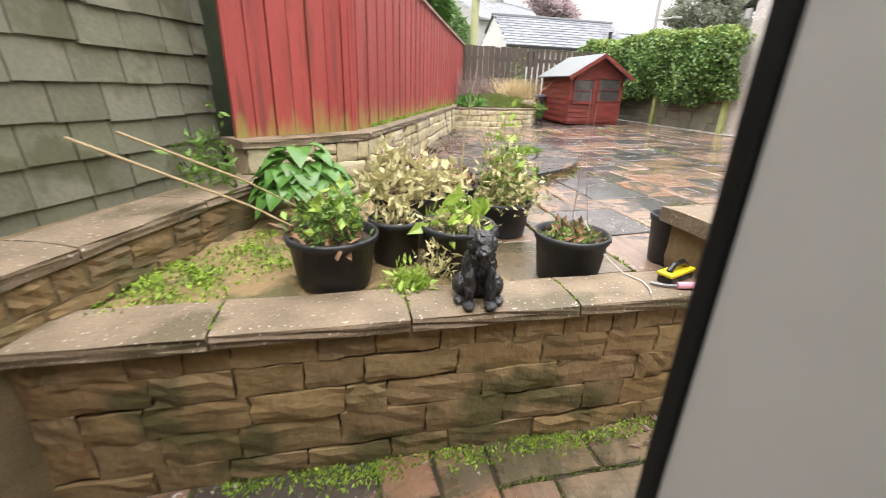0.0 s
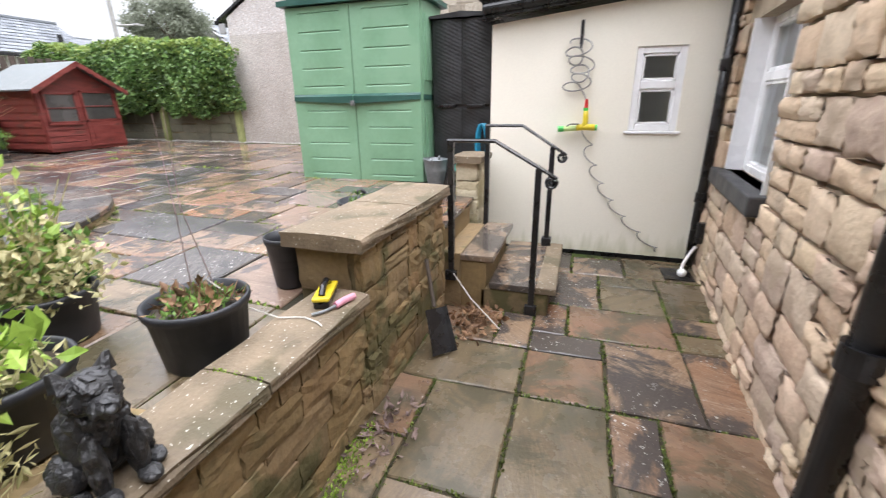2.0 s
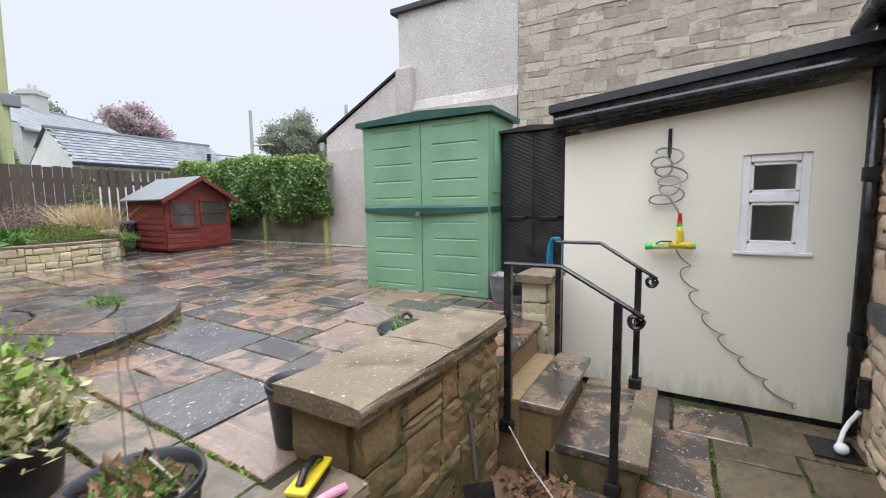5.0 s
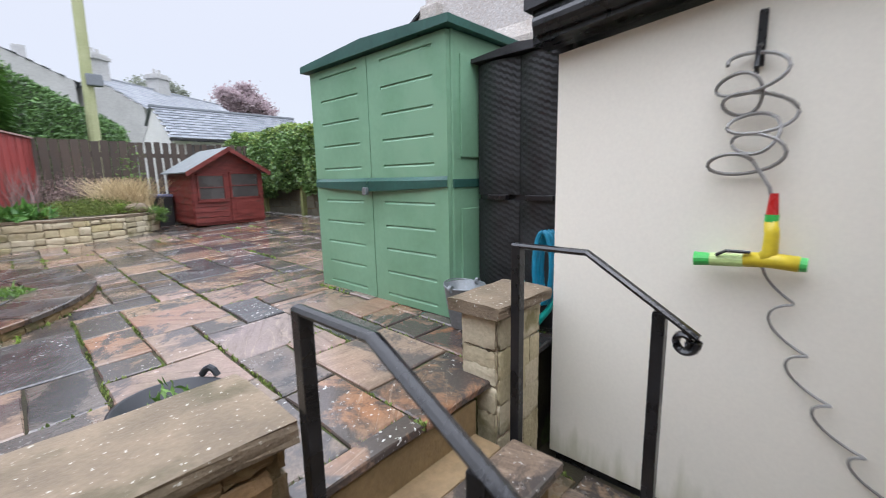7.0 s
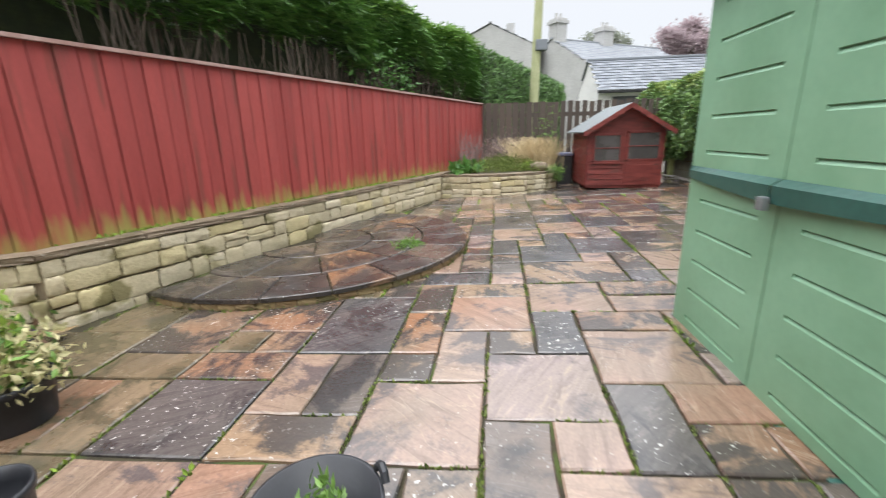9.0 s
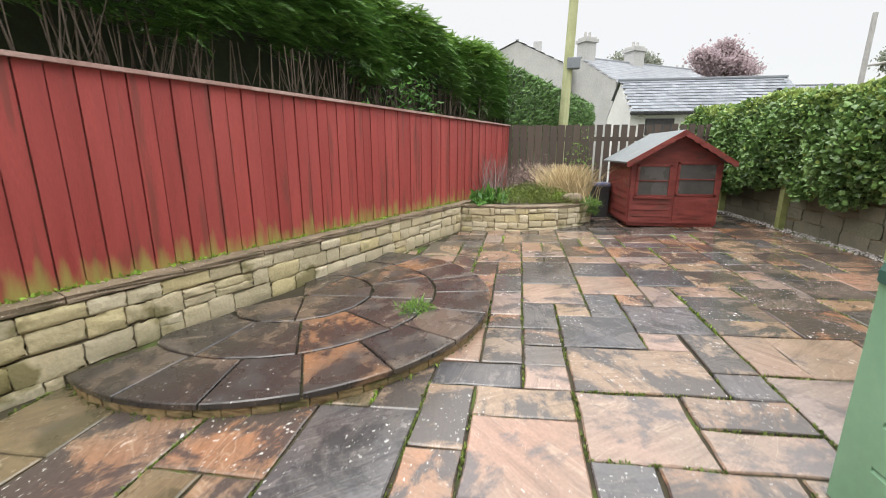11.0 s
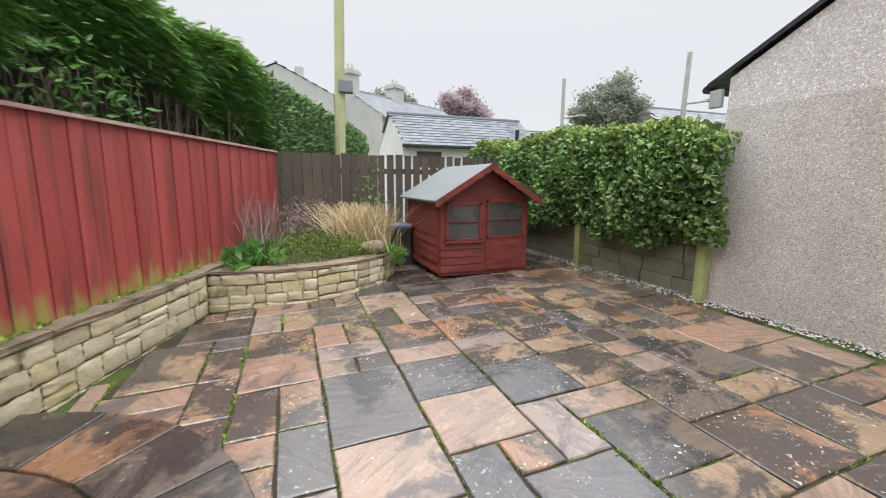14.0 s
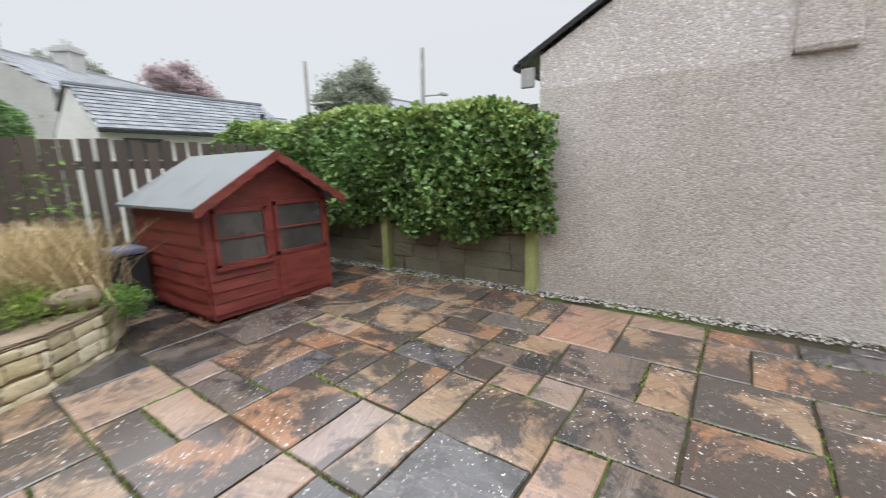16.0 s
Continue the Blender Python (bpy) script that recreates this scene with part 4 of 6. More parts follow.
# ---- sheds and playhouse ----
def green_shed():
    s = thing("storage_shed", "tall green plastic two-door storage shed with dark lid", "shed")
    x, y0, y1, z0, z1 = 4.28, 1.58, 3.0, 0.785, 2.44
    ym = (y0 + y1) / 2
    boxpart("base", (x - 0.03, x + 0.62, y0 - 0.03, y1 + 0.03, 0.74, z0), M_GREEND, s, 0.01, label="dark green base tray")
    boxpart("body", (x + 0.035, x + 0.6, y0, y1, z0, z1), M_GREEN, s, 0.012)
    zs = 1.6
    for nm, a, b in (("left_door", ym + 0.004, y1 - 0.01), ("right_door", y0 + 0.01, ym - 0.004)):
        bm = bmesh.new()
        za, zb = z0 + 0.01, z1 - 0.01
        cut = [(x, za)]
        for base, step in ((0.84, 0.157), (1.705, 0.164)):
            for i in range(5):
                z = base + i * step
                cut += [(x, z), (x + 0.01, z + 0.015), (x + 0.01, z + 0.0165), (x, z + 0.0195)]
        cut += [(x, zb), (x + 0.032, zb), (x + 0.032, za)]
        rows = [[bm.verts.new((cx, y, cz)) for cx, cz in cut] for y in (a + 0.105, b - 0.13)]
        for i in range(len(cut)):
            j = (i + 1) % len(cut)
            bm.faces.new((rows[0][i], rows[0][j], rows[1][j], rows[1][i]))
        box(bm, x, x + 0.032, a, a + 0.105, za, zb)
        box(bm, x, x + 0.032, b - 0.13, b, za, zb)
        d = part(nm, bm, M_GREEN, s)
        m = Matrix.Translation((x, 0, 0))
        bm = bmesh.new()
        n = 12
        top, bot = [], []
        for i in range(n + 1):
            y = a + (b - a) * i / n
            u = (y - ym) / (y1 - ym)
            sag = 0.055 * abs(u) ** 1.5
            out = -0.008 - 0.035 * (1 - abs(u)) ** 0.8
            top.append((bm.verts.new((x, y, zs + 0.042)), bm.verts.new((x + out, y, zs + 0.02))))
            bot.append((bm.verts.new((x + out, y, zs - 0.045 + sag * 0.5)), bm.verts.new((x, y, zs - 0.047 + sag * 0.5))))
        for i in range(n):
            bm.faces.new((top[i][0], top[i + 1][0], top[i + 1][1], top[i][1]))
            bm.faces.new((top[i][1], top[i + 1][1], bot[i + 1][0], bot[i][0]))
            bm.faces.new((bot[i][0], bot[i + 1][0], bot[i + 1][1], bot[i][1]))
        part("handle_bar", bm, M_GREEND, d, "dark green moulded pull")
    boxpart("padlock", (x - 0.075, x - 0.045, ym - 0.02, ym + 0.02, zs - 0.07, zs - 0.02), M_ZINC, s, 0.006, label="small padlock")
    boxpart("side_band", (x + 0.03, x + 0.605, y0 - 0.008, y0, zs - 0.025, zs + 0.025), M_GREEND, s, 0.003)
    boxpart("side_panel", (x + 0.1, x + 0.5, y0 - 0.012, y0, zs + 0.15, z1 - 0.12), M_GREEN, s, 0.005)
    boxpart("side_panel", (x + 0.1, x + 0.5, y0 - 0.012, y0, z0 + 0.1, zs - 0.15), M_GREEN, s, 0.005)
    bm = bmesh.new()
    prism(bm, [(y1 + 0.05, z1), (y1 + 0.05, z1 + 0.045), (ym, z1 + 0.085), (y0 - 0.05, z1 + 0.045), (y0 - 0.05, z1)], x - 0.045, x + 0.66)
    part("lid", bm, M_GREEND, s, "dark green pitched lid")


def black_shed():
    s = thing("black_cabinet", "tall black woven-pattern plastic cabinet beside the green shed", "cabinet")
    x, y0, y1, z0, z1 = 4.5, 0.97, 1.55, 0.77, 2.28
    ym = (y0 + y1) / 2
    boxpart("body", (x + 0.03, x + 0.5, y0, y1, z0, z1), M_BLACKPL, s, 0.01)
    for nm, a, b in (("left_door", ym + 0.003, y1), ("right_door", y0, ym - 0.003)):
        for tag_, za, zb in (("lower", z0 + 0.01, 1.5), ("upper", 1.53, z1 - 0.01)):
            bm = bmesh.new()
            nu, nv = 16, 44
            grid = []
            for i in range(nv + 1):
                row = []
                for j in range(nu + 1):
                    y, z = a + (b - a) * j / nu, za + (zb - za) * i / nv
                    w = 0.0009 * (1 if (i + (j // 2)) % 2 else -1)
                    bow = 0.03 * math.sin(math.pi * j / nu)
                    row.append(bm.verts.new((x + 0.02 - bow + w, y, z)))
                grid.append(row)
            for i in range(nv):
                for j in range(nu):
                    bm.faces.new((grid[i][j], grid[i][j + 1], grid[i + 1][j + 1], grid[i + 1][j]))
            part(nm, bm, M_BLACKPL, s, "woven-pattern door panel")
        boxpart("handle", (x - 0.03, x + 0.02, a + 0.06, b - 0.06, 1.5, 1.53), M_BLACK, s, 0.006)
    bm = bmesh.new()
    prism(bm, [(y1 + 0.02, z1), (y1 + 0.02, z1 + 0.02), (ym, z1 + 0.05), (y0 - 0.02, z1 + 0.02), (y0 - 0.02, z1)], x - 0.03, x + 0.52)
    part("lid", bm, M_BLACKPL, s)


def playhouse():
    s = thing("playhouse", "small dark red wooden playhouse with felt roof", "playhouse")
    x0, x1, y0, y1, zb, ze, zr = 4.92, 6.14, 8.12, 9.42, 0.90, 1.83, 2.22
    xm = (x0 + x1) / 2
    boxpart("floor_frame", (x0 + 0.01, x1 - 0.01, y0 + 0.01, y1 - 0.01, zb - 0.02, zb + 0.05), M_PH, s)
    # overlapping boards on the sides and below the window
    nb = 8
    for i in range(nb):
        z = zb + 0.03 + (ze - zb - 0.03) * i / nb
        h = (ze - zb - 0.03) / nb
        for nm, xa, sx in (("left_board", x0, -1), ("right_board", x1, 1)):
            bm = bmesh.new()
            prism(bm, [(y0 + 0.02, z), (y0 + 0.02, z + h), (y1, z + h), (y1, z)], xa, xa + 0.012 * sx)
            for v in bm.verts:
                if abs(v.co.x - xa) > 0.006 and v.co.z < z + 0.01:
                    v.co.x += 0.012 * sx
            part(nm, bm, M_PH, s)
    bm = bmesh.new()
    prism(bm, [(y0 + 0.04, zb), (y0 + 0.04, ze), (y1 - 0.01, ze), (y1 - 0.01, zb)], x0 + 0.002, x0 + 0.02)
    prism(bm, [(y0 + 0.04, zb), (y0 + 0.04, ze), (y1 - 0.01, ze), (y1 - 0.01, zb)], x1 - 0.02, x1 - 0.002)
    box(bm, x0 + 0.02, x1 - 0.02, y1 - 0.02, y1, zb, ze)
    part("inner_wall", bm, M_PH, s)
    # front: gable, window, door
    bm = bmesh.new()
    a = [bm.verts.new((x, y, z)) for y in (y0, y0 + 0.02) for x, z in ((x0, ze - 0.03), (x1, ze - 0.03), (x1, ze), (xm, zr), (x0, ze))]
    bm.faces.new(a[:5])
    bm.faces.new(a[5:][::-1])
    for i in range(5):
        j = (i + 1) % 5
        bm.faces.new((a[i], a[j], a[j + 5], a[i + 5]))
    part("gable", bm, M_PH, s)
    bm = bmesh.new()
    a = [bm.verts.new((x, y, z)) for y in (y1 - 0.02, y1) for x, z in ((x0, ze - 0.03), (x1, ze - 0.03), (x1, ze), (xm, zr), (x0, ze))]
    bm.faces.new(a[:5])
    bm.faces.new(a[5:][::-1])
    part("gable_back", bm, M_PH, s)
    wx0, wx1, wz0, wz1 = x0 + 0.07, xm - 0.06, 1.31, 1.79
    dx0, dx1 = xm + 0.01, x1 - 0.05
    for d in ((x0, wx0, zb, ze), (wx1, dx0, zb, ze), (dx1, x1, zb, ze), (wx0, wx1, wz1, ze)):
        boxpart("stud", (d[0], d[1], y0, y0 + 0.02, d[2], d[3] - 0.03), M_PH, s)
    for i in range(4):
        z = zb + 0.03 + (wz0 - zb - 0.03) * i / 4
        bm = bmesh.new()
        box(bm, x0 + 0.005, xm - 0.03, y0 - 0.014, y0 + 0.005, z, z + (wz0 - zb - 0.03) / 4 - 0.006)
        for v in bm.verts:
            if v.co.z > z + 0.04:
                v.co.y += 0.009
        part("front_board", bm, M_PH, s)

    def light(name, xa, xb, za, zc):
        w = part(name, bmesh.new(), M_PH, s)
        for d in ((xa, xa + 0.035, za, zc), (xb - 0.035, xb, za, zc), (xa, xb, za, za + 0.035), (xa, xb, zc - 0.035, zc), (xa, xb, (za + zc) / 2 - 0.008, (za + zc) / 2 + 0.008)):
            boxpart("bar", (d[0], d[1], y0 - 0.02, y0 + 0.012, d[2], d[3]), M_PH, w, 0.003)
        p = boxpart("pane", (xa + 0.03, xb - 0.03, y0 - 0.006, y0, za + 0.03, zc - 0.03), M_DUSTY, w)

    light("window", wx0, wx1, wz0, wz1)
    boxpart("window_ledge", (wx0 - 0.02, wx1 + 0.02, y0 - 0.04, y0 - 0.02, wz0 - 0.02, wz0 + 0.01), M_PH, s, 0.004)
    d = boxpart("door", (dx0, dx1, y0 - 0.012, y0 + 0.014, zb + 0.03, 1.36), M_PH, s, 0.004)
    light("door_window", dx0, dx1, 1.33, 1.82)
    boxpart("door_panel", (dx0 + 0.07, dx1 - 0.07, y0 - 0.018, y0 - 0.012, 1.0, 1.27), M_PH, d, 0.004)
    boxpart("paper_on_sill", (wx0 + 0.12, wx0 + 0.26, y0 + 0.08, y0 + 0.09, wz0 + 0.03, wz0 + 0.2), M_CORD, s, label="pale card inside the window")
    # roof
    for sgn, xe in ((-1, x0 - 0.12), (1, x1 + 0.12)):
        zl = ze - 0.0
        bm = bmesh.new()
        vv = []
        for dz in (0.0, 0.022):
            for y in (y0 - 0.16, y1 + 0.08):
                vv += [bm.verts.new((xe, y, zl - 0.03 + dz)), bm.verts.new((xm, y, zr + 0.02 + dz))]
        bm.faces.new((vv[0], vv[1], vv[3], vv[2]))
        bm.faces.new((vv[4], vv[5], vv[7], vv[6]))
        bm.faces.new((vv[0], vv[2], vv[6], vv[4]))
        bm.faces.new((vv[0], vv[1], vv[5], vv[4]))
        bm.faces.new((vv[2], vv[3], vv[7], vv[6]))
        part("roof_slope", bm, M_FELT, s, "grey-green felt roof slope")
        bm = bmesh.new()
        n = 22
        up, lo = [], []
        for i in range(n + 1):
            f = i / n
            x, z = xe + (xm - xe) * f, zl - 0.03 + (zr + 0.05 - zl) * f
            up.append(bm.verts.new((x, y0 - 0.165, z + 0.022)))
            lo.append(bm.verts.new((x, y0 - 0.165, z - 0.045 - 0.022 * abs(math.sin(math.pi * i / 3.2)))))
        for i in range(n):
            bm.faces.new((up[i], up[i + 1], lo[i + 1], lo[i]))
        r = bmesh.ops.extrude_face_region(bm, geom=bm.faces[:])
        for v in r["geom"]:
            if isinstance(v, bmesh.types.BMVert):
                v.co.y += 0.018
        part("bargeboard", bm, M_PH, s, "scalloped red bargeboard")


green_shed()
black_shed()
playhouse()

# ---- hedges, ivy, trees ----
def ivy_hedge():
    h = thing("ivy_hedge", "dense glossy ivy smothering the boundary wall", "ivy")
    # Dark sheet standing in for the shade deep in the ivy.
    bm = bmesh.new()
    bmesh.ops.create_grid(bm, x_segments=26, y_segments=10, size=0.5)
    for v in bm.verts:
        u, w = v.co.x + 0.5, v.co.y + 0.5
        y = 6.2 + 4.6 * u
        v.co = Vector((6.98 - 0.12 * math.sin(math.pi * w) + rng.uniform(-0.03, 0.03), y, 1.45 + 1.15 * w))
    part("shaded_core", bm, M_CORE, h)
    n = 19000
    u, w, dd = nrg.uniform(0, 1, n), nrg.uniform(0, 1, n), nrg.uniform(0, 1, n)
    y = 6.0 + 5.4 * u
    topz = 2.46 + 0.27 * np.clip((y - 6.0) / 1.3, 0, 1) + 0.06 * np.sin(y * 3.1) + 0.04 * np.sin(y * 7.7)
    botz = 1.46 - 0.12 * np.clip((y - 7) / 2, 0, 1) + 0.09 * np.sin(y * 2.3 + 1) + 0.05 * np.sin(y * 8)
    z = botz + (topz - botz) * w
    bul = 0.2 * np.sin(np.pi * np.clip(w, 0.02, 0.98)) ** 0.6 + 0.06 * np.sin(y * 4 + z * 3) + 0.04 * np.sin(y * 9 - z * 7)
    x = 6.96 - bul - 0.09 * dd ** 2
    c = np.stack([x, y, z], 1)
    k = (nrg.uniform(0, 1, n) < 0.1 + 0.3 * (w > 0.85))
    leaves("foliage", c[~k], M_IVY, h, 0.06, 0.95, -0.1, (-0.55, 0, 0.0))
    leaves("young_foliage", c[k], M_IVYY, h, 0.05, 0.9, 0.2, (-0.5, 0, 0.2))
    m = 5200
    y = nrg.uniform(6.05, 11.2, m)
    x = nrg.uniform(6.8, 7.5, m)
    z = 2.44 + 0.27 * np.clip((y - 6.0) / 1.3, 0, 1) + 0.06 * np.sin(y * 3.1) + nrg.uniform(-0.05, 0.06, m) - 0.25 * np.abs(x - 7.1)
    leaves("crown_foliage", np.stack([x, y, z], 1), M_IVYY, h, 0.052, 0.9, 0.7)


def conifer_hedge():
    h = thing("conifer_hedge", "tall overgrown conifer hedge with bare stems behind the fence", "hedge")
    m, ln = line((fx(-0.5) - 0.75, -0.5), (fx(11.7) - 0.75, 11.7))
    mn = np.array(m)

    def place(u, v, z):
        p = np.stack([u, v, z, np.ones_like(u)], 1) @ mn.T
        return p[:, :3]

    # Dark box whose colour gives the gloom behind the stems.
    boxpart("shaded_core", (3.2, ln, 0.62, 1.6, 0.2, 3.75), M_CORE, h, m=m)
    for i in range(170):
        u = rng.uniform(4.6, ln)
        v = rng.uniform(0.1, 0.5)
        bm = bmesh.new()
        pts, lean_ = [], rng.uniform(-0.12, 0.12)
        for k_ in range(6):
            pts.append(m @ Vector((u + lean_ * k_ + rng.uniform(-0.07, 0.07), v + rng.uniform(-0.05, 0.05) - 0.02 * k_, 0.4 + k_ * 0.52)))
        tube(bm, pts, rng.choice((0.01, 0.014, 0.02, 0.032)), 6, taper=0.006)
        for k_ in (3, 4):
            d_ = Vector((rng.uniform(-0.3, 0.3), rng.uniform(-0.15, 0.1), rng.uniform(0.25, 0.5)))
            tube(bm, [pts[k_], pts[k_] + d_ * 0.5 + Vector((0, 0, -0.04)), pts[k_] + d_], 0.007, 5, taper=0.003)
        part("stem", bm, M_BARK, h)

    def sprays(name, material, uu, vv, zz, way, length):
        """Feathery flat sprays: each a drooping axis with leaflets along both sides."""
        c = place(uu, vv, zz)
        k = len(c)
        d = way + nrg.normal(size=(k, 3)) * 0.32
        d /= np.linalg.norm(d, axis=1)[:, None]
        sd = np.cross(d, [0, 0, 1.0] + nrg.normal(size=(k, 3)) * 0.4)
        sd /= np.linalg.norm(sd, axis=1)[:, None]
        L = length * nrg.uniform(0.6, 1.3, (k, 1))
        vs_, fs_ = [], []
        for j, t_ in enumerate((0.0, 0.14, 0.28, 0.42, 0.56, 0.7, 0.84)):
            for sg in (-1, 1):
                o = c + d * L * t_ - np.array([0, 0, 1.0]) * L * 0.35 * t_ * t_
                tip = o + (d * 0.75 + sg * sd * (0.62 - 0.45 * t_)) * L * (0.5 - 0.2 * t_) - np.array([0, 0, 0.06]) * L
                w_ = np.cross(tip - o, d) * 0 + sd * L * 0.045 + d * L * 0.03
                b0 = sum(len(q) for q in vs_)
                vs_ += [o - w_, o + w_, tip]
                ix = np.arange(k)
                fs_.append(np.stack([b0 + ix, b0 + k + ix, b0 + 2 * k + ix], 1))
        me = bpy.data.meshes.new(name)
        me.from_pydata(np.concatenate(vs_).tolist(), [], np.concatenate(fs_).tolist())
        me.materials.append(material)
        ob = new(name, me)
        ob.parent = h

    out = mn[:3, :3] @ np.array([0.75, -0.75, 0.12])
    n = 15000
    u = nrg.uniform(3.2, ln, n)
    w = nrg.uniform(0, 1, n) ** 0.8
    low = 2.98 - 0.4 * np.clip((u - 10.4) / 1.3, 0, 1) + 0.13 * np.sin(u * 2.1) + 0.1 * np.sin(u * 5.3)
    top_ = 3.93 + 0.06 * np.sin(u * 1.7) + 0.04 * np.sin(u * 6.1)
    z = low + (top_ - low) * w
    v = 0.36 - 0.34 * np.sin(np.pi * np.clip(0.15 + 0.8 * w, 0.0, 1)) ** 0.5 + 0.1 * np.sin(u * 3 + z * 2) + nrg.uniform(-0.04, 0.22, n)
    sprays("foliage", M_CONIF, u, v, z, out, 0.17)
    # Upper and crown sprays take the lighter green to look lit from above.
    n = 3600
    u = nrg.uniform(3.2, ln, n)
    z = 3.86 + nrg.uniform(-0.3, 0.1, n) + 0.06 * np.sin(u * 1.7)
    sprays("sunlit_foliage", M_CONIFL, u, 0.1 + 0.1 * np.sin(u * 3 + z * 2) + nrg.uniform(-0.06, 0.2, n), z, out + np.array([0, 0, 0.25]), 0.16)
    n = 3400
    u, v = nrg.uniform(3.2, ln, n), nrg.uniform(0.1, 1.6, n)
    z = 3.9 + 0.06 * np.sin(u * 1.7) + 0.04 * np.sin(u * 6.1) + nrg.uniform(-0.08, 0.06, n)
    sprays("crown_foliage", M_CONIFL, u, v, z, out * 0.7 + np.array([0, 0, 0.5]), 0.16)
    n = 380
    u = nrg.normal(9.0, 0.45, n)
    v, z = nrg.uniform(-0.12, 0.15, n), nrg.normal(2.75, 0.28, n)
    leaves("laurel_foliage", place(u, v, z), M_HOSTA, h, 0.1, 0.35, -0.2, out * 0.5)


def trimmed_hedge():
    h = thing("trimmed_hedge", "clipped dark green hedge beyond the rear fence", "hedge")
    m, ln = line((fx(11.7) - 0.75, 11.7), (fx(21.5) - 0.75, 21.5))
    mn = np.array(m)
    # Dark filling: inner shade of the clipped hedge as plain colour.
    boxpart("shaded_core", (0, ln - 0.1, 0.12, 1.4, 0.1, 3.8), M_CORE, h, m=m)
    n = 15000
    u, w = nrg.uniform(0, ln, n), nrg.uniform(0, 1, n)
    z = 0.8 + 3.07 * w
    v = 0.06 + 0.25 * np.clip(w - 0.88, 0, 1) * 3 + nrg.uniform(-0.04, 0.08, n)
    c = np.stack([u, v, z, np.ones(n)], 1) @ mn.T
    out = mn[:3, :3] @ np.array([0.2, -0.7, 0.3])
    leaves("foliage", c[:, :3], M_TRIM, h, 0.1, 0.4, 0.3, out)
    u, v = nrg.uniform(0, ln, 2500), nrg.uniform(0.1, 1.4, 2500)
    c = np.stack([u, v, 3.86 + nrg.uniform(-0.06, 0.06, 2500), np.ones(2500)], 1) @ mn.T
    leaves("crown_foliage", c[:, :3], M_TRIM, h, 0.13, 0.4, 0.8)
    u, z = nrg.uniform(0, 1.4, 900), nrg.uniform(0.8, 3.9, 900)
    c = np.stack([np.full(900, ln) + nrg.uniform(-0.1, 0.06, 900), u, z, np.ones(900)], 1) @ mn.T
    leaves("end_foliage", c[:, :3], M_TRIM, h, 0.13, 0.4, 0.3)


def tree(name, label, x, y, z0, zc, r, squash, leaf, leafmat, n):
    t = thing(name, label, "tree")
    bm = bmesh.new()
    tube(bm, [(x, y, z0), (x + 0.1, y, z0 + (zc - z0) * 0.5), (x, y + 0.1, zc)], r * 0.09, 8, taper=r * 0.04)
    part("trunk", bm, M_BARK, t)
    for i in range(9):
        a = i * 2.4
        bm = bmesh.new()
        tube(bm, [(x, y, zc - r * squash * 0.5), (x + r * 0.4 * math.cos(a), y + r * 0.4 * math.sin(a), zc + rng.uniform(-0.2, 0.3) * r), (x + r * 0.8 * math.cos(a), y + r * 0.8 * math.sin(a), zc + rng.uniform(-0.1, 0.6) * r * squash)], r * 0.03, 6, taper=r * 0.008)
        part("limb", bm, M_BARK, t)
    cl = nrg.normal(size=(34, 3))
    cl /= np.linalg.norm(cl, axis=1)[:, None]
    cl *= (nrg.uniform(0.45, 0.95, (34, 1)))
    idx = nrg.integers(0, 34, n)
    c = cl[idx] + nrg.normal(size=(n, 3)) * 0.12
    c = c * [r, r, r * squash] + [x, y, zc]
    leaves("crown", c, leafmat, t, leaf, 0.7, 0.2)


ivy_hedge()
conifer_hedge()
trimmed_hedge()
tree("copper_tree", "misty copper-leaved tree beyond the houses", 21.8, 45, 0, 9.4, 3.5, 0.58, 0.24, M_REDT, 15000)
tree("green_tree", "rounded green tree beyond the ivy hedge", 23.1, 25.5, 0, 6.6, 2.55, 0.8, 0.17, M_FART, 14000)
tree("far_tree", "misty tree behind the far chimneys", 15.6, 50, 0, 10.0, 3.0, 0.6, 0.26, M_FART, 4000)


# ---- houses and poles beyond ----
def roof_slates(name, parent, p00, p10, p01, p11, rows, cols, material, lift=0.03):
    """Courses of slates between four corners (eaves left, eaves right, ridge left, ridge right), as one mesh."""
    bm = bmesh.new()
    p00, p10, p01, p11 = (Vector(p) for p in (p00, p10, p01, p11))
    nrm = (p10 - p00).cross(p01 - p00).normalized()
    for i in range(rows):
        for j in range(cols):
            o = 0.5 * (i % 2)
            q = []
            for a, b in ((j + o, i), (j + o + 0.97, i), (j + o + 0.97, i + 1.05), (j + o, i + 1.05)):
                u, v = min(a / cols, 1), min(b / rows, 1)
                q.append(p00.lerp(p10, u).lerp(p01.lerp(p11, u), v) + nrm * (lift if b == i else 0.004))
            if (q[1] - q[0]).length > 0.02:
                bm.faces.new([bm.verts.new(c) for c in q])
    return tagged(part(name, bm, material, parent), kind="stuff")


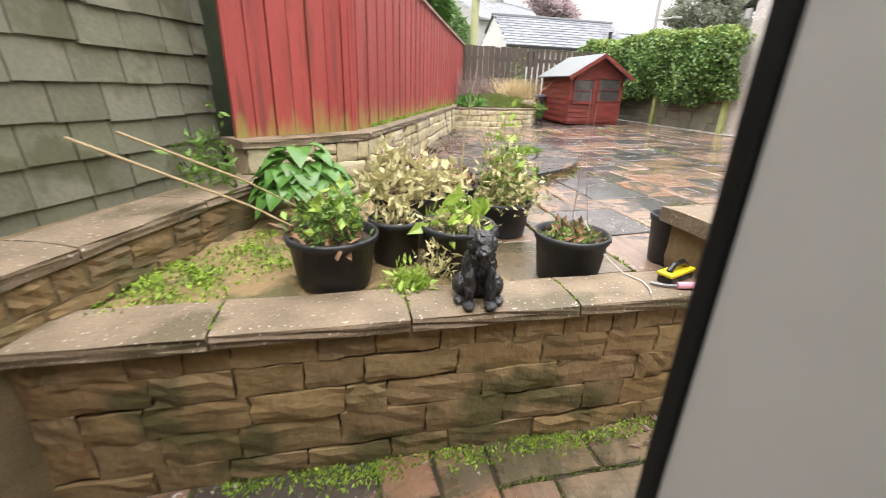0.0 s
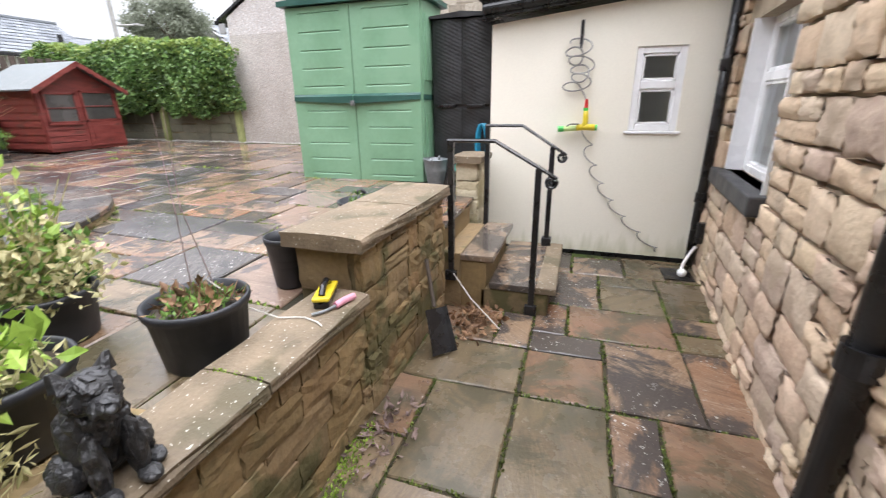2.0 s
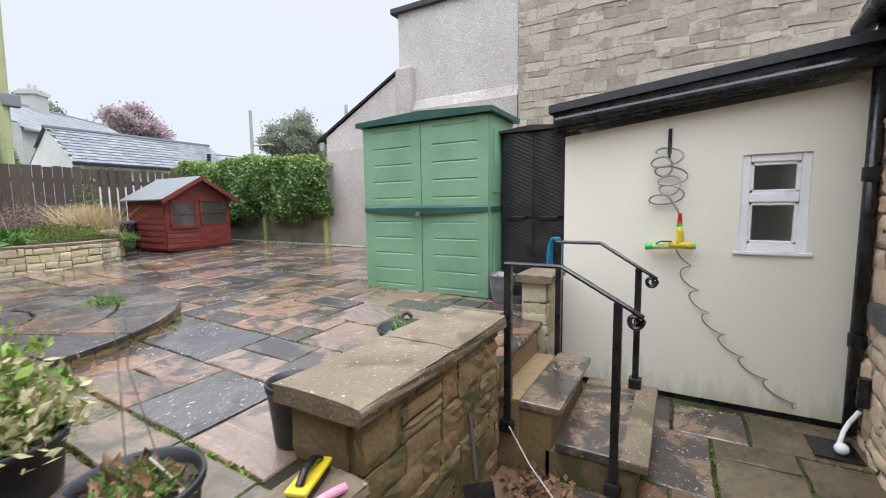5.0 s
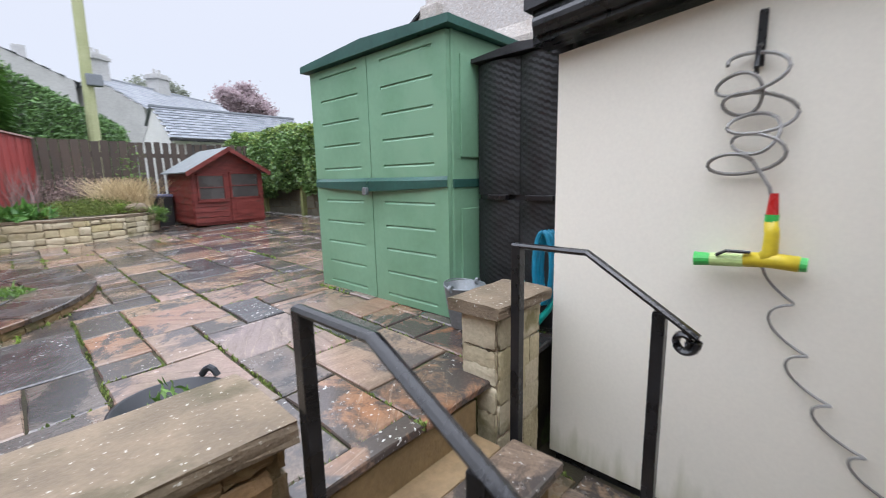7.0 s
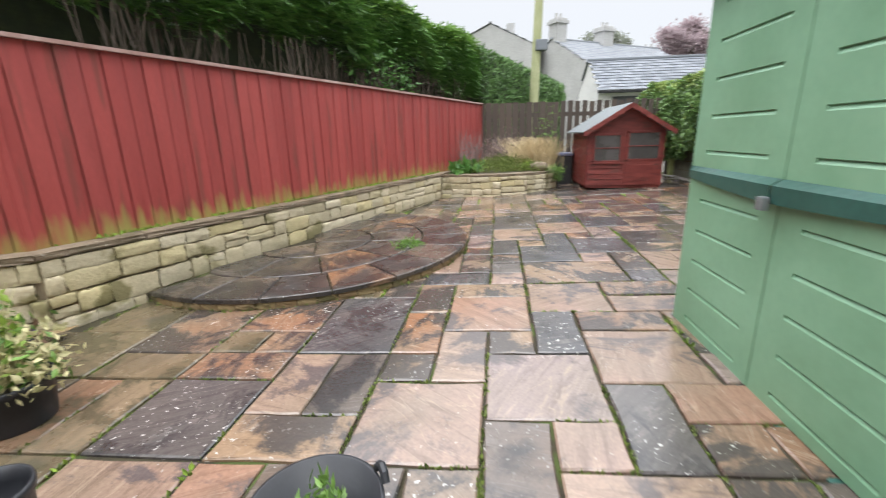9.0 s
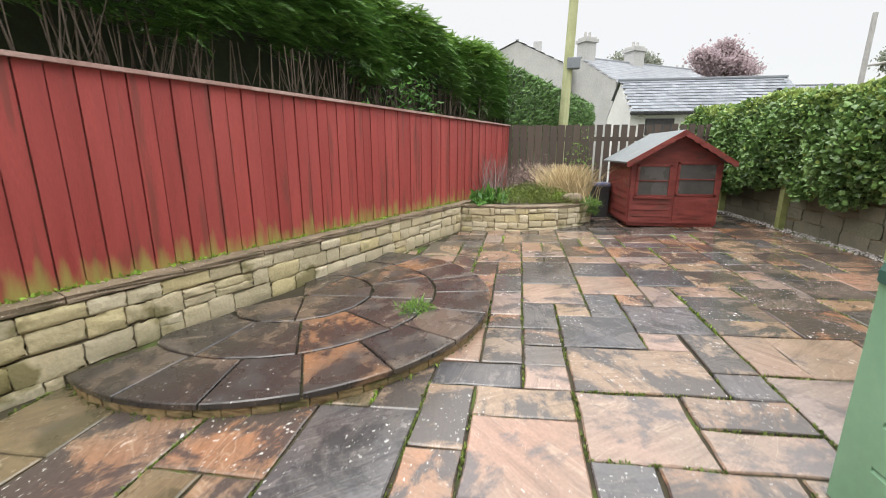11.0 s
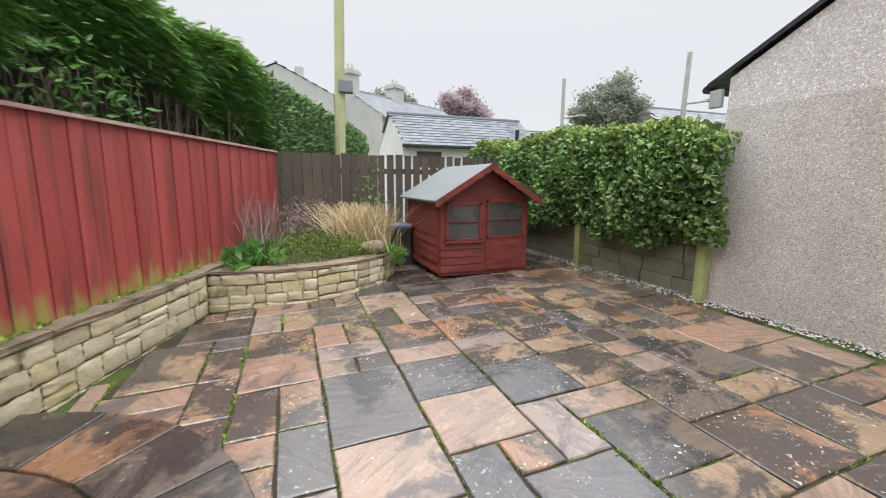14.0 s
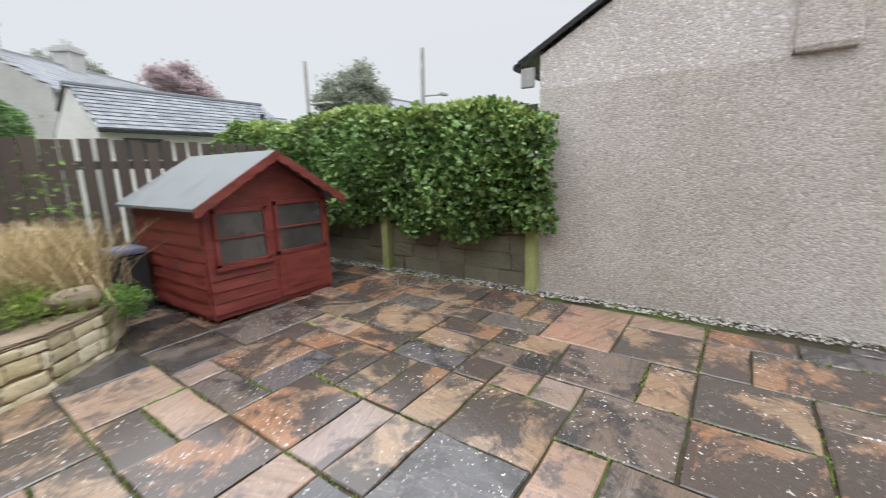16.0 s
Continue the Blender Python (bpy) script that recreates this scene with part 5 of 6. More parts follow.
def gabled(name, label, x0, x1, y0, y1, z0, ze, zr, wallm, slatem, chim=(), axis="x", rows=12, cols=30):
    h = thing(name, label, "house")
    bm = bmesh.new()
    ym = (y0 + y1) / 2
    prism(bm, [(y0, z0), (y1, z0), (y1, ze), (ym, zr), (y0, ze)], x0, x1)
    part("wall", bm, wallm, h)
    o = 0.25
    roof_slates("roof", h, (x0 - 0.1, y0 - o, ze - 0.1), (x1 + 0.1, y0 - o, ze - 0.1), (x0 - 0.1, ym, zr + 0.08), (x1 + 0.1, ym, zr + 0.08), rows, cols, slatem)
    roof_slates("roof_back", h, (x1 + 0.1, y1 + o, ze - 0.1), (x0 - 0.1, y1 + o, ze - 0.1), (x1 + 0.1, ym, zr + 0.08), (x0 - 0.1, ym, zr + 0.08), 2, 2, slatem)
    boxpart("ridge", (x0 - 0.12, x1 + 0.12, ym - 0.1, ym + 0.1, zr + 0.05, zr + 0.16), slatem, h, 0.03)
    boxpart("gutter", (x0 - 0.1, x1 + 0.1, y0 - o - 0.08, y0 - o + 0.02, ze - 0.22, ze - 0.1), M_BLACK if wallm is M_WHITEW else slatem, h, 0.02)
    for cx, cw, ct in chim:
        c = boxpart("chimney", (cx - cw, cx + cw, ym - cw, ym + cw, zr - 0.6, ct), wallm, h, 0.03)
        boxpart("cap", (cx - cw - 0.1, cx + cw + 0.1, ym - cw - 0.1, ym + cw + 0.1, ct - 0.35, ct - 0.15), wallm, c)
        for k_ in (-0.4, 0.4):
            bm = bmesh.new()
            cyl(bm, (cx + k_ * cw, ym, ct), (cx + k_ * cw, ym, ct + 0.35), 0.11, 0.09)
            part("pot", bm, wallm, c)
    return h


b = gabled("bungalow", "low white building with grey slate roof behind the garden", 8.0, 14.6, 20.4, 24.6, 0.0, 3.6, 4.95, M_WHITEW, M_SLATE, rows=11, cols=26)
boxpart("window", (8.6, 9.7, 20.36, 20.42, 2.6, 3.25), M_SILL, b, label="dark window under the eaves")
bm = bmesh.new()
cyl(bm, (13.2, 20.1, 3.4), (13.2, 20.1, 4.3), 0.09)
part("flue", bm, M_BLACK, b)
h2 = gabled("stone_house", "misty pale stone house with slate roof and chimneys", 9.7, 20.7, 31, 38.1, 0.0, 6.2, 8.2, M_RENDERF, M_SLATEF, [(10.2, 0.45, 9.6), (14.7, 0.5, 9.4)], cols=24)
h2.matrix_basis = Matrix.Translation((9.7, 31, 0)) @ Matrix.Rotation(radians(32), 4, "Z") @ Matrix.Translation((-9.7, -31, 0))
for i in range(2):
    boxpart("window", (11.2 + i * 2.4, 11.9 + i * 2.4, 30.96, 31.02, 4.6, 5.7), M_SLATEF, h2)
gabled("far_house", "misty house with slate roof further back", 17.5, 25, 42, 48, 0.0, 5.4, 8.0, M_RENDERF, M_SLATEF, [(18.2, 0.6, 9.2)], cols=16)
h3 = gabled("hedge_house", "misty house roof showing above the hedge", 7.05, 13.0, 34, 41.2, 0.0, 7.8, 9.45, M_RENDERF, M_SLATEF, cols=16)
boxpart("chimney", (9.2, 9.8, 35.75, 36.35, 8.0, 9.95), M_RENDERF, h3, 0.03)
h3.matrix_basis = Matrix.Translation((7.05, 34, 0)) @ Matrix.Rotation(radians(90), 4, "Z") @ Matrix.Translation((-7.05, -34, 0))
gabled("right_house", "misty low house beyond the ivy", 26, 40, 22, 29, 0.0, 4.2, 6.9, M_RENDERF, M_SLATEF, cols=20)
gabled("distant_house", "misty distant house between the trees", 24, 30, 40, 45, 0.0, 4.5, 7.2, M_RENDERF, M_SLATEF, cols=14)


def pole(x, y, z1, r, material, label, lamp=False, lean_=0.0):
    p = thing("utility_pole", label, "pole")
    bm = bmesh.new()
    tube(bm, [(x, y, 0), (x + lean_ * 0.5, y, z1 * 0.5), (x + lean_, y, z1)], r, 10, taper=r * 0.75)
    part("shaft", bm, material, p)
    if lamp:
        bm = bmesh.new()
        tube(bm, [(x + lean_, y, z1 * 0.72), (x + lean_ + 1.0, y - 0.3, z1 * 0.74)], 0.05, 6)
        part("bracket", bm, material, p)
        boxpart("lamp_head", (x + lean_ + 0.9, x + lean_ + 1.4, y - 0.45, y - 0.2, z1 * 0.735, z1 * 0.75), material, p, 0.02)
    else:
        boxpart("terminal_box", (x + 0.05, x + 0.4, y - 0.2, y, 4.2, 4.5), M_SLATE, p, 0.03)
    return p


pole(4.6, 14.6, 9.5, 0.15, M_LIMEP, "tall utility pole pale green with algae", False, 0.22)
pole(19.1, 24.8, 8.0, 0.13, M_GREYP, "grey lamp pole beyond the ivy", True)
pole(19.8, 17.4, 7.6, 0.13, M_GREYP, "leaning grey lamp pole beyond the ivy", True, 0.25)

# ---- potted plants and planting ----
def pot_mesh(bm, r, h, flare=0.8):
    lathe(bm, [(0.001, 0.0), (r * flare, 0.0), (r * (flare + 0.02), 0.01), (r * 0.95, h - 0.03), (r * 1.0, h - 0.03), (r * 1.03, h - 0.012), (r * 1.02, h), (r * 0.95, h), (r * 0.92, h - 0.05), (r * 0.86, h * 0.45), (0.001, h * 0.45)], 30)


def soil_disc(bm, r, z):
    c = bm.verts.new((0, 0, z + 0.012))
    ring = [bm.verts.new((r * math.cos(i * 0.2618), r * math.sin(i * 0.2618), z + rng.uniform(-0.004, 0.006))) for i in range(24)]
    for i in range(24):
        bm.faces.new((c, ring[i], ring[(i + 1) % 24]))


def cloud_pts(n, rx, rz, zc, flat=1.0):
    c = nrg.normal(size=(n, 3))
    c /= np.linalg.norm(c, axis=1)[:, None]
    c *= nrg.uniform(0.25, 1, (n, 1)) ** 0.5
    lump = 1 + 0.25 * np.sin(c[:, 0:1] * 5 + c[:, 1:2] * 4) + 0.15 * np.sin(c[:, 2:3] * 9)
    c = c * lump * [rx, rx, rz]
    c[:, 2] = np.abs(c[:, 2]) * flat + zc
    return c


def potted(label, x, y, z, r, h, plants, stems=(), flare=0.8, tilt=0.0):
    p = thing("potted_plant", label, "potted plant", "patio pots", at=pose(x, y, z, tilt, 0, rng.uniform(0, 360)))
    bm = bmesh.new()
    pot_mesh(bm, r, h, flare)
    part("pot", bm, M_POT, p, "black plastic pot", True)
    bm = bmesh.new()
    soil_disc(bm, r * 0.93, h - 0.04)
    part("soil", bm, M_SOIL, p)
    for m, n, size, asp, spread, height, base, up in plants:
        leaves("foliage", cloud_pts(n, spread, height, base), m, p, size, asp, up)
    for n, height, spread, rad, m in stems:
        for i in range(n):
            bm = bmesh.new()
            a, b = rng.uniform(0, 6.28), rng.uniform(0.1, 1) * spread
            q = rng.uniform(0, r * 0.5)
            tube(bm, [(q * math.cos(a), q * math.sin(a), h - 0.06), (b * 0.5 * math.cos(a), b * 0.5 * math.sin(a), h + height * 0.5), (b * math.cos(a), b * math.sin(a), h + height * rng.uniform(0.75, 1.0))], rad, 5, taper=rad * 0.4)
            part("stem", bm, m, p)
    return p


potted("wide black pot of feathery green leaves on the soil ledge", 0.285, 1.29, 0.777, 0.172, 0.205,
       [(M_GREENL, 1100, 0.026, 0.4, 0.14, 0.15, 0.19, 0.3), (M_LIMEL, 60, 0.045, 0.6, 0.16, 0.15, 0.24, 0.3), (M_DEADL, 110, 0.05, 0.6, 0.17, 0.04, 0.19, 0.0)], [(14, 0.16, 0.18, 0.003, M_GREENL)])
potted("black pot of lime and grey leaves behind the dog figure", 0.8, 1.36, 0.777, 0.16, 0.2,
       [(M_LIMEL, 70, 0.075, 0.5, 0.14, 0.09, 0.2, 0.1), (M_PALEL, 320, 0.04, 0.25, 0.13, 0.07, 0.18, 0.5)], [(10, 0.12, 0.14, 0.003, M_GREENL)])
potted("black pot of low green and dead stems at the wall end", 1.325, 1.32, pz(1.325, 1.3), 0.165, 0.225,
       [(M_GREENL, 420, 0.03, 0.35, 0.12, 0.035, 0.2, 0.5), (M_DEADL, 160, 0.045, 0.45, 0.13, 0.04, 0.2, 0.1)], [(2, 0.62, 0.03, 0.0022, M_HEATH), (9, 0.08, 0.1, 0.002, M_DEADL)])
potted("black pot with pale faded shrub leaves", 0.62, 1.72, 0.777, 0.16, 0.24,
       [(M_PALEL, 950, 0.05, 0.55, 0.27, 0.2, 0.24, 0.1), (M_HEATH, 60, 0.04, 0.5, 0.2, 0.22, 0.3, 0.1)], [(16, 0.3, 0.24, 0.004, M_STRAW)])
potted("black pot with pale yellow-green bush", 1.25, 1.98, pz(1.25, 2.0), 0.16, 0.2,
       [(M_PALEL, 900, 0.042, 0.5, 0.2, 0.3, 0.16, 0.2), (M_GREENL, 260, 0.045, 0.5, 0.19, 0.34, 0.18, 0.2), (M_LIMEL, 160, 0.05, 0.5, 0.12, 0.4, 0.24, 0.2)], [(16, 0.46, 0.2, 0.004, M_PALEL)])
potted("black pot of brown withered leaves", 0.98, 2.16, 0.777, 0.15, 0.19, [(M_DEADL, 260, 0.06, 0.6, 0.15, 0.08, 0.17, 0.1), (M_HEATH, 60, 0.05, 0.5, 0.14, 0.07, 0.18, 0.1)], [(3, 0.55, 0.16, 0.004, M_HEATH), (2, 0.7, 0.25, 0.003, M_STRAW)])
potted("small black pot half hidden behind the pots", 0.55, 1.47, 0.777, 0.12, 0.2, [(M_PALEL, 140, 0.05, 0.25, 0.12, 0.1, 0.16, 0.2)], [(6, 0.1, 0.16, 0.003, M_STRAW)])

bk = thing("black_bucket", "deep black plastic bucket by the wall pier", "bucket", at=pose(1.92, 1.4, pz(1.92, 1.4)))
bm = bmesh.new()
pot_mesh(bm, 0.105, 0.245, 0.74)
part("body", bm, M_POT, bk, smooth=True)

trug = thing("garden_trug", "black flexible trug with weeds growing in it", "trug", at=pose(2.79, 1.46, pz(2.79, 1.46)))
bm = bmesh.new()
lathe(bm, [(0.001, 0), (0.12, 0), (0.13, 0.01), (0.165, 0.18), (0.175, 0.185), (0.173, 0.197), (0.162, 0.197), (0.135, 0.08), (0.001, 0.08)], 32)
part("body", bm, M_POT, trug, smooth=True)
for a in (0.6, 3.74):
    bm = bmesh.new()
    pts = [(0.16 * math.cos(a + k * 0.1) + 0.02 * math.cos(a), 0.16 * math.sin(a + k * 0.1) + 0.02 * math.sin(a), 0.185 + 0.045 * math.cos(k * 0.6)) for k in range(-2, 3)]
    tube(bm, pts, 0.012, 8)
    part("handle", bm, M_POT, trug)
leaves("weed_tuft", cloud_pts(340, 0.12, 0.13, 0.08), M_GREENL, trug, 0.04, 0.35, 0.5, kind="stuff")

hosta = thing("broad_leaf_plant", "clump of broad deep green leaves by the fence wall", "plant")
for i in range(64):
    # one broad heart-shaped leaf, cupped along its midrib and drooping at the tip
    a = i * 2.4
    ring_ = 0.05 + 0.19 * math.sqrt((i + 0.5) / 64)
    base_ = Vector((0.11 + 0.8 * ring_ * math.cos(a), 2.1 + 0.8 * ring_ * math.sin(a), 1.27 - 1.1 * ring_ + rng.uniform(-0.05, 0.03)))
    L_, W_, droop = rng.uniform(0.09, 0.135), rng.uniform(0.055, 0.08), rng.uniform(0.4, 0.9)
    fwd, sd = Vector((math.cos(a), math.sin(a), 0)), Vector((-math.sin(a), math.cos(a), 0))
    bm = bmesh.new()
    rows_ = []
    for t_, w_ in ((0.0, 0.35), (0.12, 0.85), (0.32, 1.0), (0.55, 0.85), (0.78, 0.5), (1.0, 0.03)):
        mid_ = base_ + fwd * (L_ * t_) - Vector((0, 0, L_ * droop * t_ * t_))
        rows_.append([bm.verts.new(mid_ + sd * (W_ * w_ * k_) + Vector((0, 0, 0.018 * abs(k_) * w_ + 0.004 * math.sin(9 * t_ + 3 * k_)))) for k_ in (-1, -0.5, 0, 0.5, 1)])
    for p_, q_ in zip(rows_, rows_[1:]):
        for k_ in range(4):
            bm.faces.new((p_[k_], p_[k_ + 1], q_[k_ + 1], q_[k_]))
    part("leaf", bm, M_HOSTA, hosta, smooth=True)
bm = bmesh.new()
for i in range(16):
    a = i * 2.4
    tube(bm, [(0.11, 2.1, 0.77), (0.11 + 0.06 * math.cos(a), 2.1 + 0.06 * math.sin(a), 0.95), (0.11 + 0.15 * math.cos(a), 2.1 + 0.15 * math.sin(a), 1.04)], 0.005, 5)
part("stalks", bm, M_GREENL, hosta)


def clump(name, label, centre, n, size, asp, r, h, m, up, category="plant"):
    c = thing(name, label, category)
    leaves("foliage", cloud_pts(n, r, h, 0.0) + list(centre), m, c, size, asp, up)
    return c


clump("feathery_weed", "bright green feathery weed on the coping edge", (0.56, 1.16, 0.78), 230, 0.04, 0.4, 0.09, 0.09, M_LIMEL, 0.3)
clump("grey_sprig", "grey-green sprig leaning over the coping", (0.68, 1.2, 0.78), 150, 0.045, 0.25, 0.09, 0.16, M_PALEL, 0.3)
clump("ledge_weed", "low yellow-green weeds on the soil ledge", (0.0, 1.62, 0.775), 1500, 0.018, 0.5, 0.3, 0.03, M_MOSS, 0.5)
clump("ledge_weed", "low yellow-green weeds on the soil ledge", (-0.33, 1.32, 0.775), 1300, 0.018, 0.5, 0.24, 0.03, M_MOSS, 0.5)
clump("shrub", "dull green shrub against the shingled wall", (-0.32, 2.02, 1.0), 260, 0.05, 0.35, 0.14, 0.3, M_GREENL, 0.3)
clump("platform_weed", "tuft of fresh green weed growing on the platform", (2.5, 4.4, 0.82), 320, 0.05, 0.22, 0.13, 0.05, M_GREENL, 0.5)
clump("moss_mat", "spreading mat of yellow-green moss in the raised bed", (3.45, 8.72, 1.17), 12000, 0.035, 0.3, 0.72, 0.22, M_MOSSD, 0.9)
clump("bed_plant", "leafy dark green plant at the bed corner", (2.82, 8.2, 1.17), 150, 0.16, 0.42, 0.26, 0.12, M_HOSTA, 0.3)
clump("bed_plant", "leafy dark green plant in the raised bed", (2.95, 8.55, 1.17), 110, 0.14, 0.4, 0.22, 0.14, M_HOSTA, 0.3)
clump("trailing_plant", "fine blue-green plant trailing over the bed wall", (4.42, 8.5, 1.14), 900, 0.035, 0.3, 0.2, 0.11, M_GREENL, 0.2)
clump("trailing_plant", "fine blue-green plant trailing over the bed wall", (4.5, 8.6, 0.98), 420, 0.035, 0.3, 0.12, 0.18, M_GREENL, -0.3)
clump("lime_sprig", "small lime-leaved sprig in the raised bed", (3.95, 8.5, 1.2), 90, 0.06, 0.5, 0.12, 0.14, M_LIMEL, 0.3)
clump("heather", "dusky dead heather against the rear fence", (3.5, 9.45, 1.18), 4200, 0.05, 0.18, 0.55, 0.6, M_HEATH, 0.7)
clump("leggy_shrub", "thin leafy shrub against the rear fence", (4.45, 9.75, 1.2), 300, 0.05, 0.5, 0.28, 1.15, M_GREENL, 0.3)
bed_stone = thing("boulder", "rounded lichened boulder on the bed edge", "stone")
bm = bmesh.new()
bmesh.ops.create_icosphere(bm, subdivisions=3, radius=1.0)
for v in bm.verts:
    v.co = Vector((v.co.x * 0.17, v.co.y * 0.12, v.co.z * 0.09)) * (1 + 0.2 * noise.noise(v.co * 1.7)) + Vector((4.15, 8.42, 1.24))
part("rock", bm, M_COPE, bed_stone, smooth=True)


def blades(name, label, n, region, height, lean_, material, category="grass", width=0.006):
    """Long dry stalks, each a thin three-sided blade, as one mesh."""
    g = thing(name, label, category)
    c = region(n)
    h = height * nrg.uniform(0.55, 1.0, n)
    d = nrg.normal(size=(n, 2)) * lean_
    vs_, fs = [], []
    for i in range(n):
        x, y, z = c[i]
        b = len(vs_)
        w = width
        for t_ in (0, 0.5, 1.0):
            px, py, pz_ = x + d[i, 0] * t_ ** 1.6, y + d[i, 1] * t_ ** 1.6, z + h[i] * t_
            ww = w * (1 - 0.7 * t_)
            vs_ += [(px - ww, py, pz_), (px + ww, py + ww, pz_)]
        fs += [(b, b + 1, b + 3, b + 2), (b + 2, b + 3, b + 5, b + 4)]
    me = bpy.data.meshes.new("tuft")
    me.from_pydata(vs_, [], fs)
    me.materials.append(material)
    new("tuft", me).parent = g
    return g


blades("dry_grass", "pale straw-coloured dry grass in the raised bed", 1000, lambda n: np.stack([nrg.normal(4.12, 0.16, n), nrg.normal(9.05, 0.2, n), np.full(n, 1.15)], 1), 0.62, 0.24, M_STRAW)
blades("dry_stems", "thin dead flower stems by the red fence", 90, lambda n: np.stack([nrg.normal(2.85, 0.12, n), nrg.normal(8.9, 0.3, n), np.full(n, 1.15)], 1), 0.8, 0.16, M_HEATH)
for k_, (a, b_, c_) in enumerate((((-0.62, 1.5, 1.3), (-0.05, 1.55, 1.02), (0.25, 1.5, 0.86)), ((-0.5, 1.6, 1.31), (-0.1, 1.7, 1.1), (0.1, 1.8, 0.95)))):
    st = thing("bamboo_cane", "pale dry stalk lying across the ledge", "stalk", "dry stalks")
    bm = bmesh.new()
    tube(bm, [a, b_, c_], 0.007, 6, taper=0.003)
    part("cane", bm, M_STRAW, st)

# ---- dog figure, tools and small things ----
def dog_figure():
    bm = bmesh.new()

    def blob(x, y, z, rx, ry, rz):
        r = bmesh.ops.create_icosphere(bm, subdivisions=4, radius=1.0)
        for v in r["verts"]:
            v.co = Vector((x + v.co.x * rx, y + v.co.y * ry, z + v.co.z * rz))

    blob(0, 0.03, 0.1, 0.062, 0.062, 0.1)
    blob(0, -0.005, 0.15, 0.05, 0.05, 0.07)
    blob(0, -0.02, 0.225, 0.05, 0.048, 0.045)
    blob(0, -0.065, 0.21, 0.028, 0.035, 0.024)
    blob(0, -0.098, 0.214, 0.011, 0.009, 0.009)
    for s_ in (-1, 1):
        cyl(bm, (s_ * 0.034, -0.01, 0.25), (s_ * 0.04, -0.005, 0.285), 0.02, 0.004, 10)
        blob(s_ * 0.034, -0.045, 0.075, 0.02, 0.022, 0.08)
        blob(s_ * 0.038, -0.07, 0.012, 0.022, 0.03, 0.014)
        blob(s_ * 0.06, 0.03, 0.045, 0.03, 0.05, 0.045)
        blob(s_ * 0.07, -0.025, 0.012, 0.02, 0.03, 0.013)
    for v in bm.verts:
        n_ = noise.noise(Vector((v.co.x * 95, v.co.y * 95, v.co.z * 30)))
        v.co += Vector((v.co.x, v.co.y, 0)).normalized() * n_ * 0.013 if v.co.z > 0.02 else Vector((0, 0, 0))
    me = finish(bm, "dog_figure", M_DOG)
    ob = tagged(new("dog_figure", me), "seated black shaggy dog figure on the coping", "garden figure")
    ob.matrix_basis = pose(0.79, 1.0, 0.8, 0, 0, -12)


dog_figure()

brush = thing("hand_brush", "yellow and black hand brush lying on the coping", "brush", at=pose(1.66, 1.04, 0.8, 0, 0, 20))
bm = bmesh.new()
box(bm, -0.085, 0.085, -0.03, 0.03, 0.0, 0.03, 0.008)
part("bristles", bm, M_BLACK, brush)
bm = bmesh.new()
box(bm, -0.09, 0.09, -0.034, 0.034, 0.03, 0.046, 0.007)
part("stock", bm, M_YEL, brush, "yellow stock")
bm = bmesh.new()
tube(bm, [(-0.06, 0, 0.045), (-0.03, 0, 0.07), (0.03, 0, 0.072), (0.07, 0, 0.045)], 0.013, 8)
part("grip", bm, M_BLACK, brush)
trowel = thing("trowel", "small trowel with pink handle beside the brush", "trowel", at=pose(1.6, 0.96, 0.8, 0, 0, -15))
bm = bmesh.new()
tube(bm, [(0.0, 0, 0.014), (0.05, 0, 0.017), (0.1, 0, 0.014)], 0.014, 10)
part("handle", bm, M_PINK, trowel)
bm = bmesh.new()
tube(bm, [(0.0, 0, 0.012), (-0.05, 0.01, 0.008), (-0.09, 0.03, 0.007)], 0.006, 8)
part("blade", bm, M_ZINC, trowel)
cord = thing("white_cord", "thin white cord trailing over the coping", "cord")
bm = bmesh.new()
tube(bm, [(1.36, 1.3, 0.985), (1.42, 1.2, 0.86), (1.47, 1.12, 0.806), (1.5, 1.03, 0.805), (1.48, 0.96, 0.806), (1.46, 0.93, 0.806)], 0.0026, 6)
part("strand", bm, M_CORD, cord)

shovel = thing("coal_shovel", "small black shovel leaning against the stone wall", "shovel")
bm = bmesh.new()
m_ = look((2.36, 0.8, LOW + 0.13), (2.5, 0.93, LOW + 0.5))
for i in range(7):
    u = -0.075 + 0.025 * i
    lift = 0.02 * (abs(u) / 0.075) ** 2
    for w_ in (0.13, -0.13):
        bm.verts.new(m_ @ Vector((u * (1 if w_ > 0 else 0.9), lift, w_)))
bm.verts.ensure_lookup_table()
for i in range(6):
    bm.faces.new((bm.verts[2 * i], bm.verts[2 * i + 2], bm.verts[2 * i + 3], bm.verts[2 * i + 1]))
r_ = bmesh.ops.extrude_face_region(bm, geom=bm.faces[:])
for v in r_["geom"]:
    if isinstance(v, bmesh.types.BMVert):
        v.co += m_.to_3x3() @ Vector((0, 0.006, 0))
part("blade", bm, M_BLACK, shovel)
bm = bmesh.new()
cyl(bm, (2.41, 0.845, LOW + 0.25), (2.515, 0.925, LOW + 0.5), 0.012)
part("shaft", bm, M_BROWNB, shovel, "worn wooden shaft")

pail = thing("zinc_bucket", "galvanised metal bucket beside the green shed", "bucket", at=pose(4.25, 1.45, pz(4.25, 1.45)) @ Matrix.Diagonal((0.8, 0.8, 1, 1)))
bm = bmesh.new()
lathe(bm, [(0.001, 0), (0.095, 0), (0.1, 0.008), (0.128, 0.13), (0.131, 0.135), (0.131, 0.142), (0.148, 0.235), (0.153, 0.24), (0.15, 0.246), (0.142, 0.24), (0.115, 0.1), (0.001, 0.09)], 30)
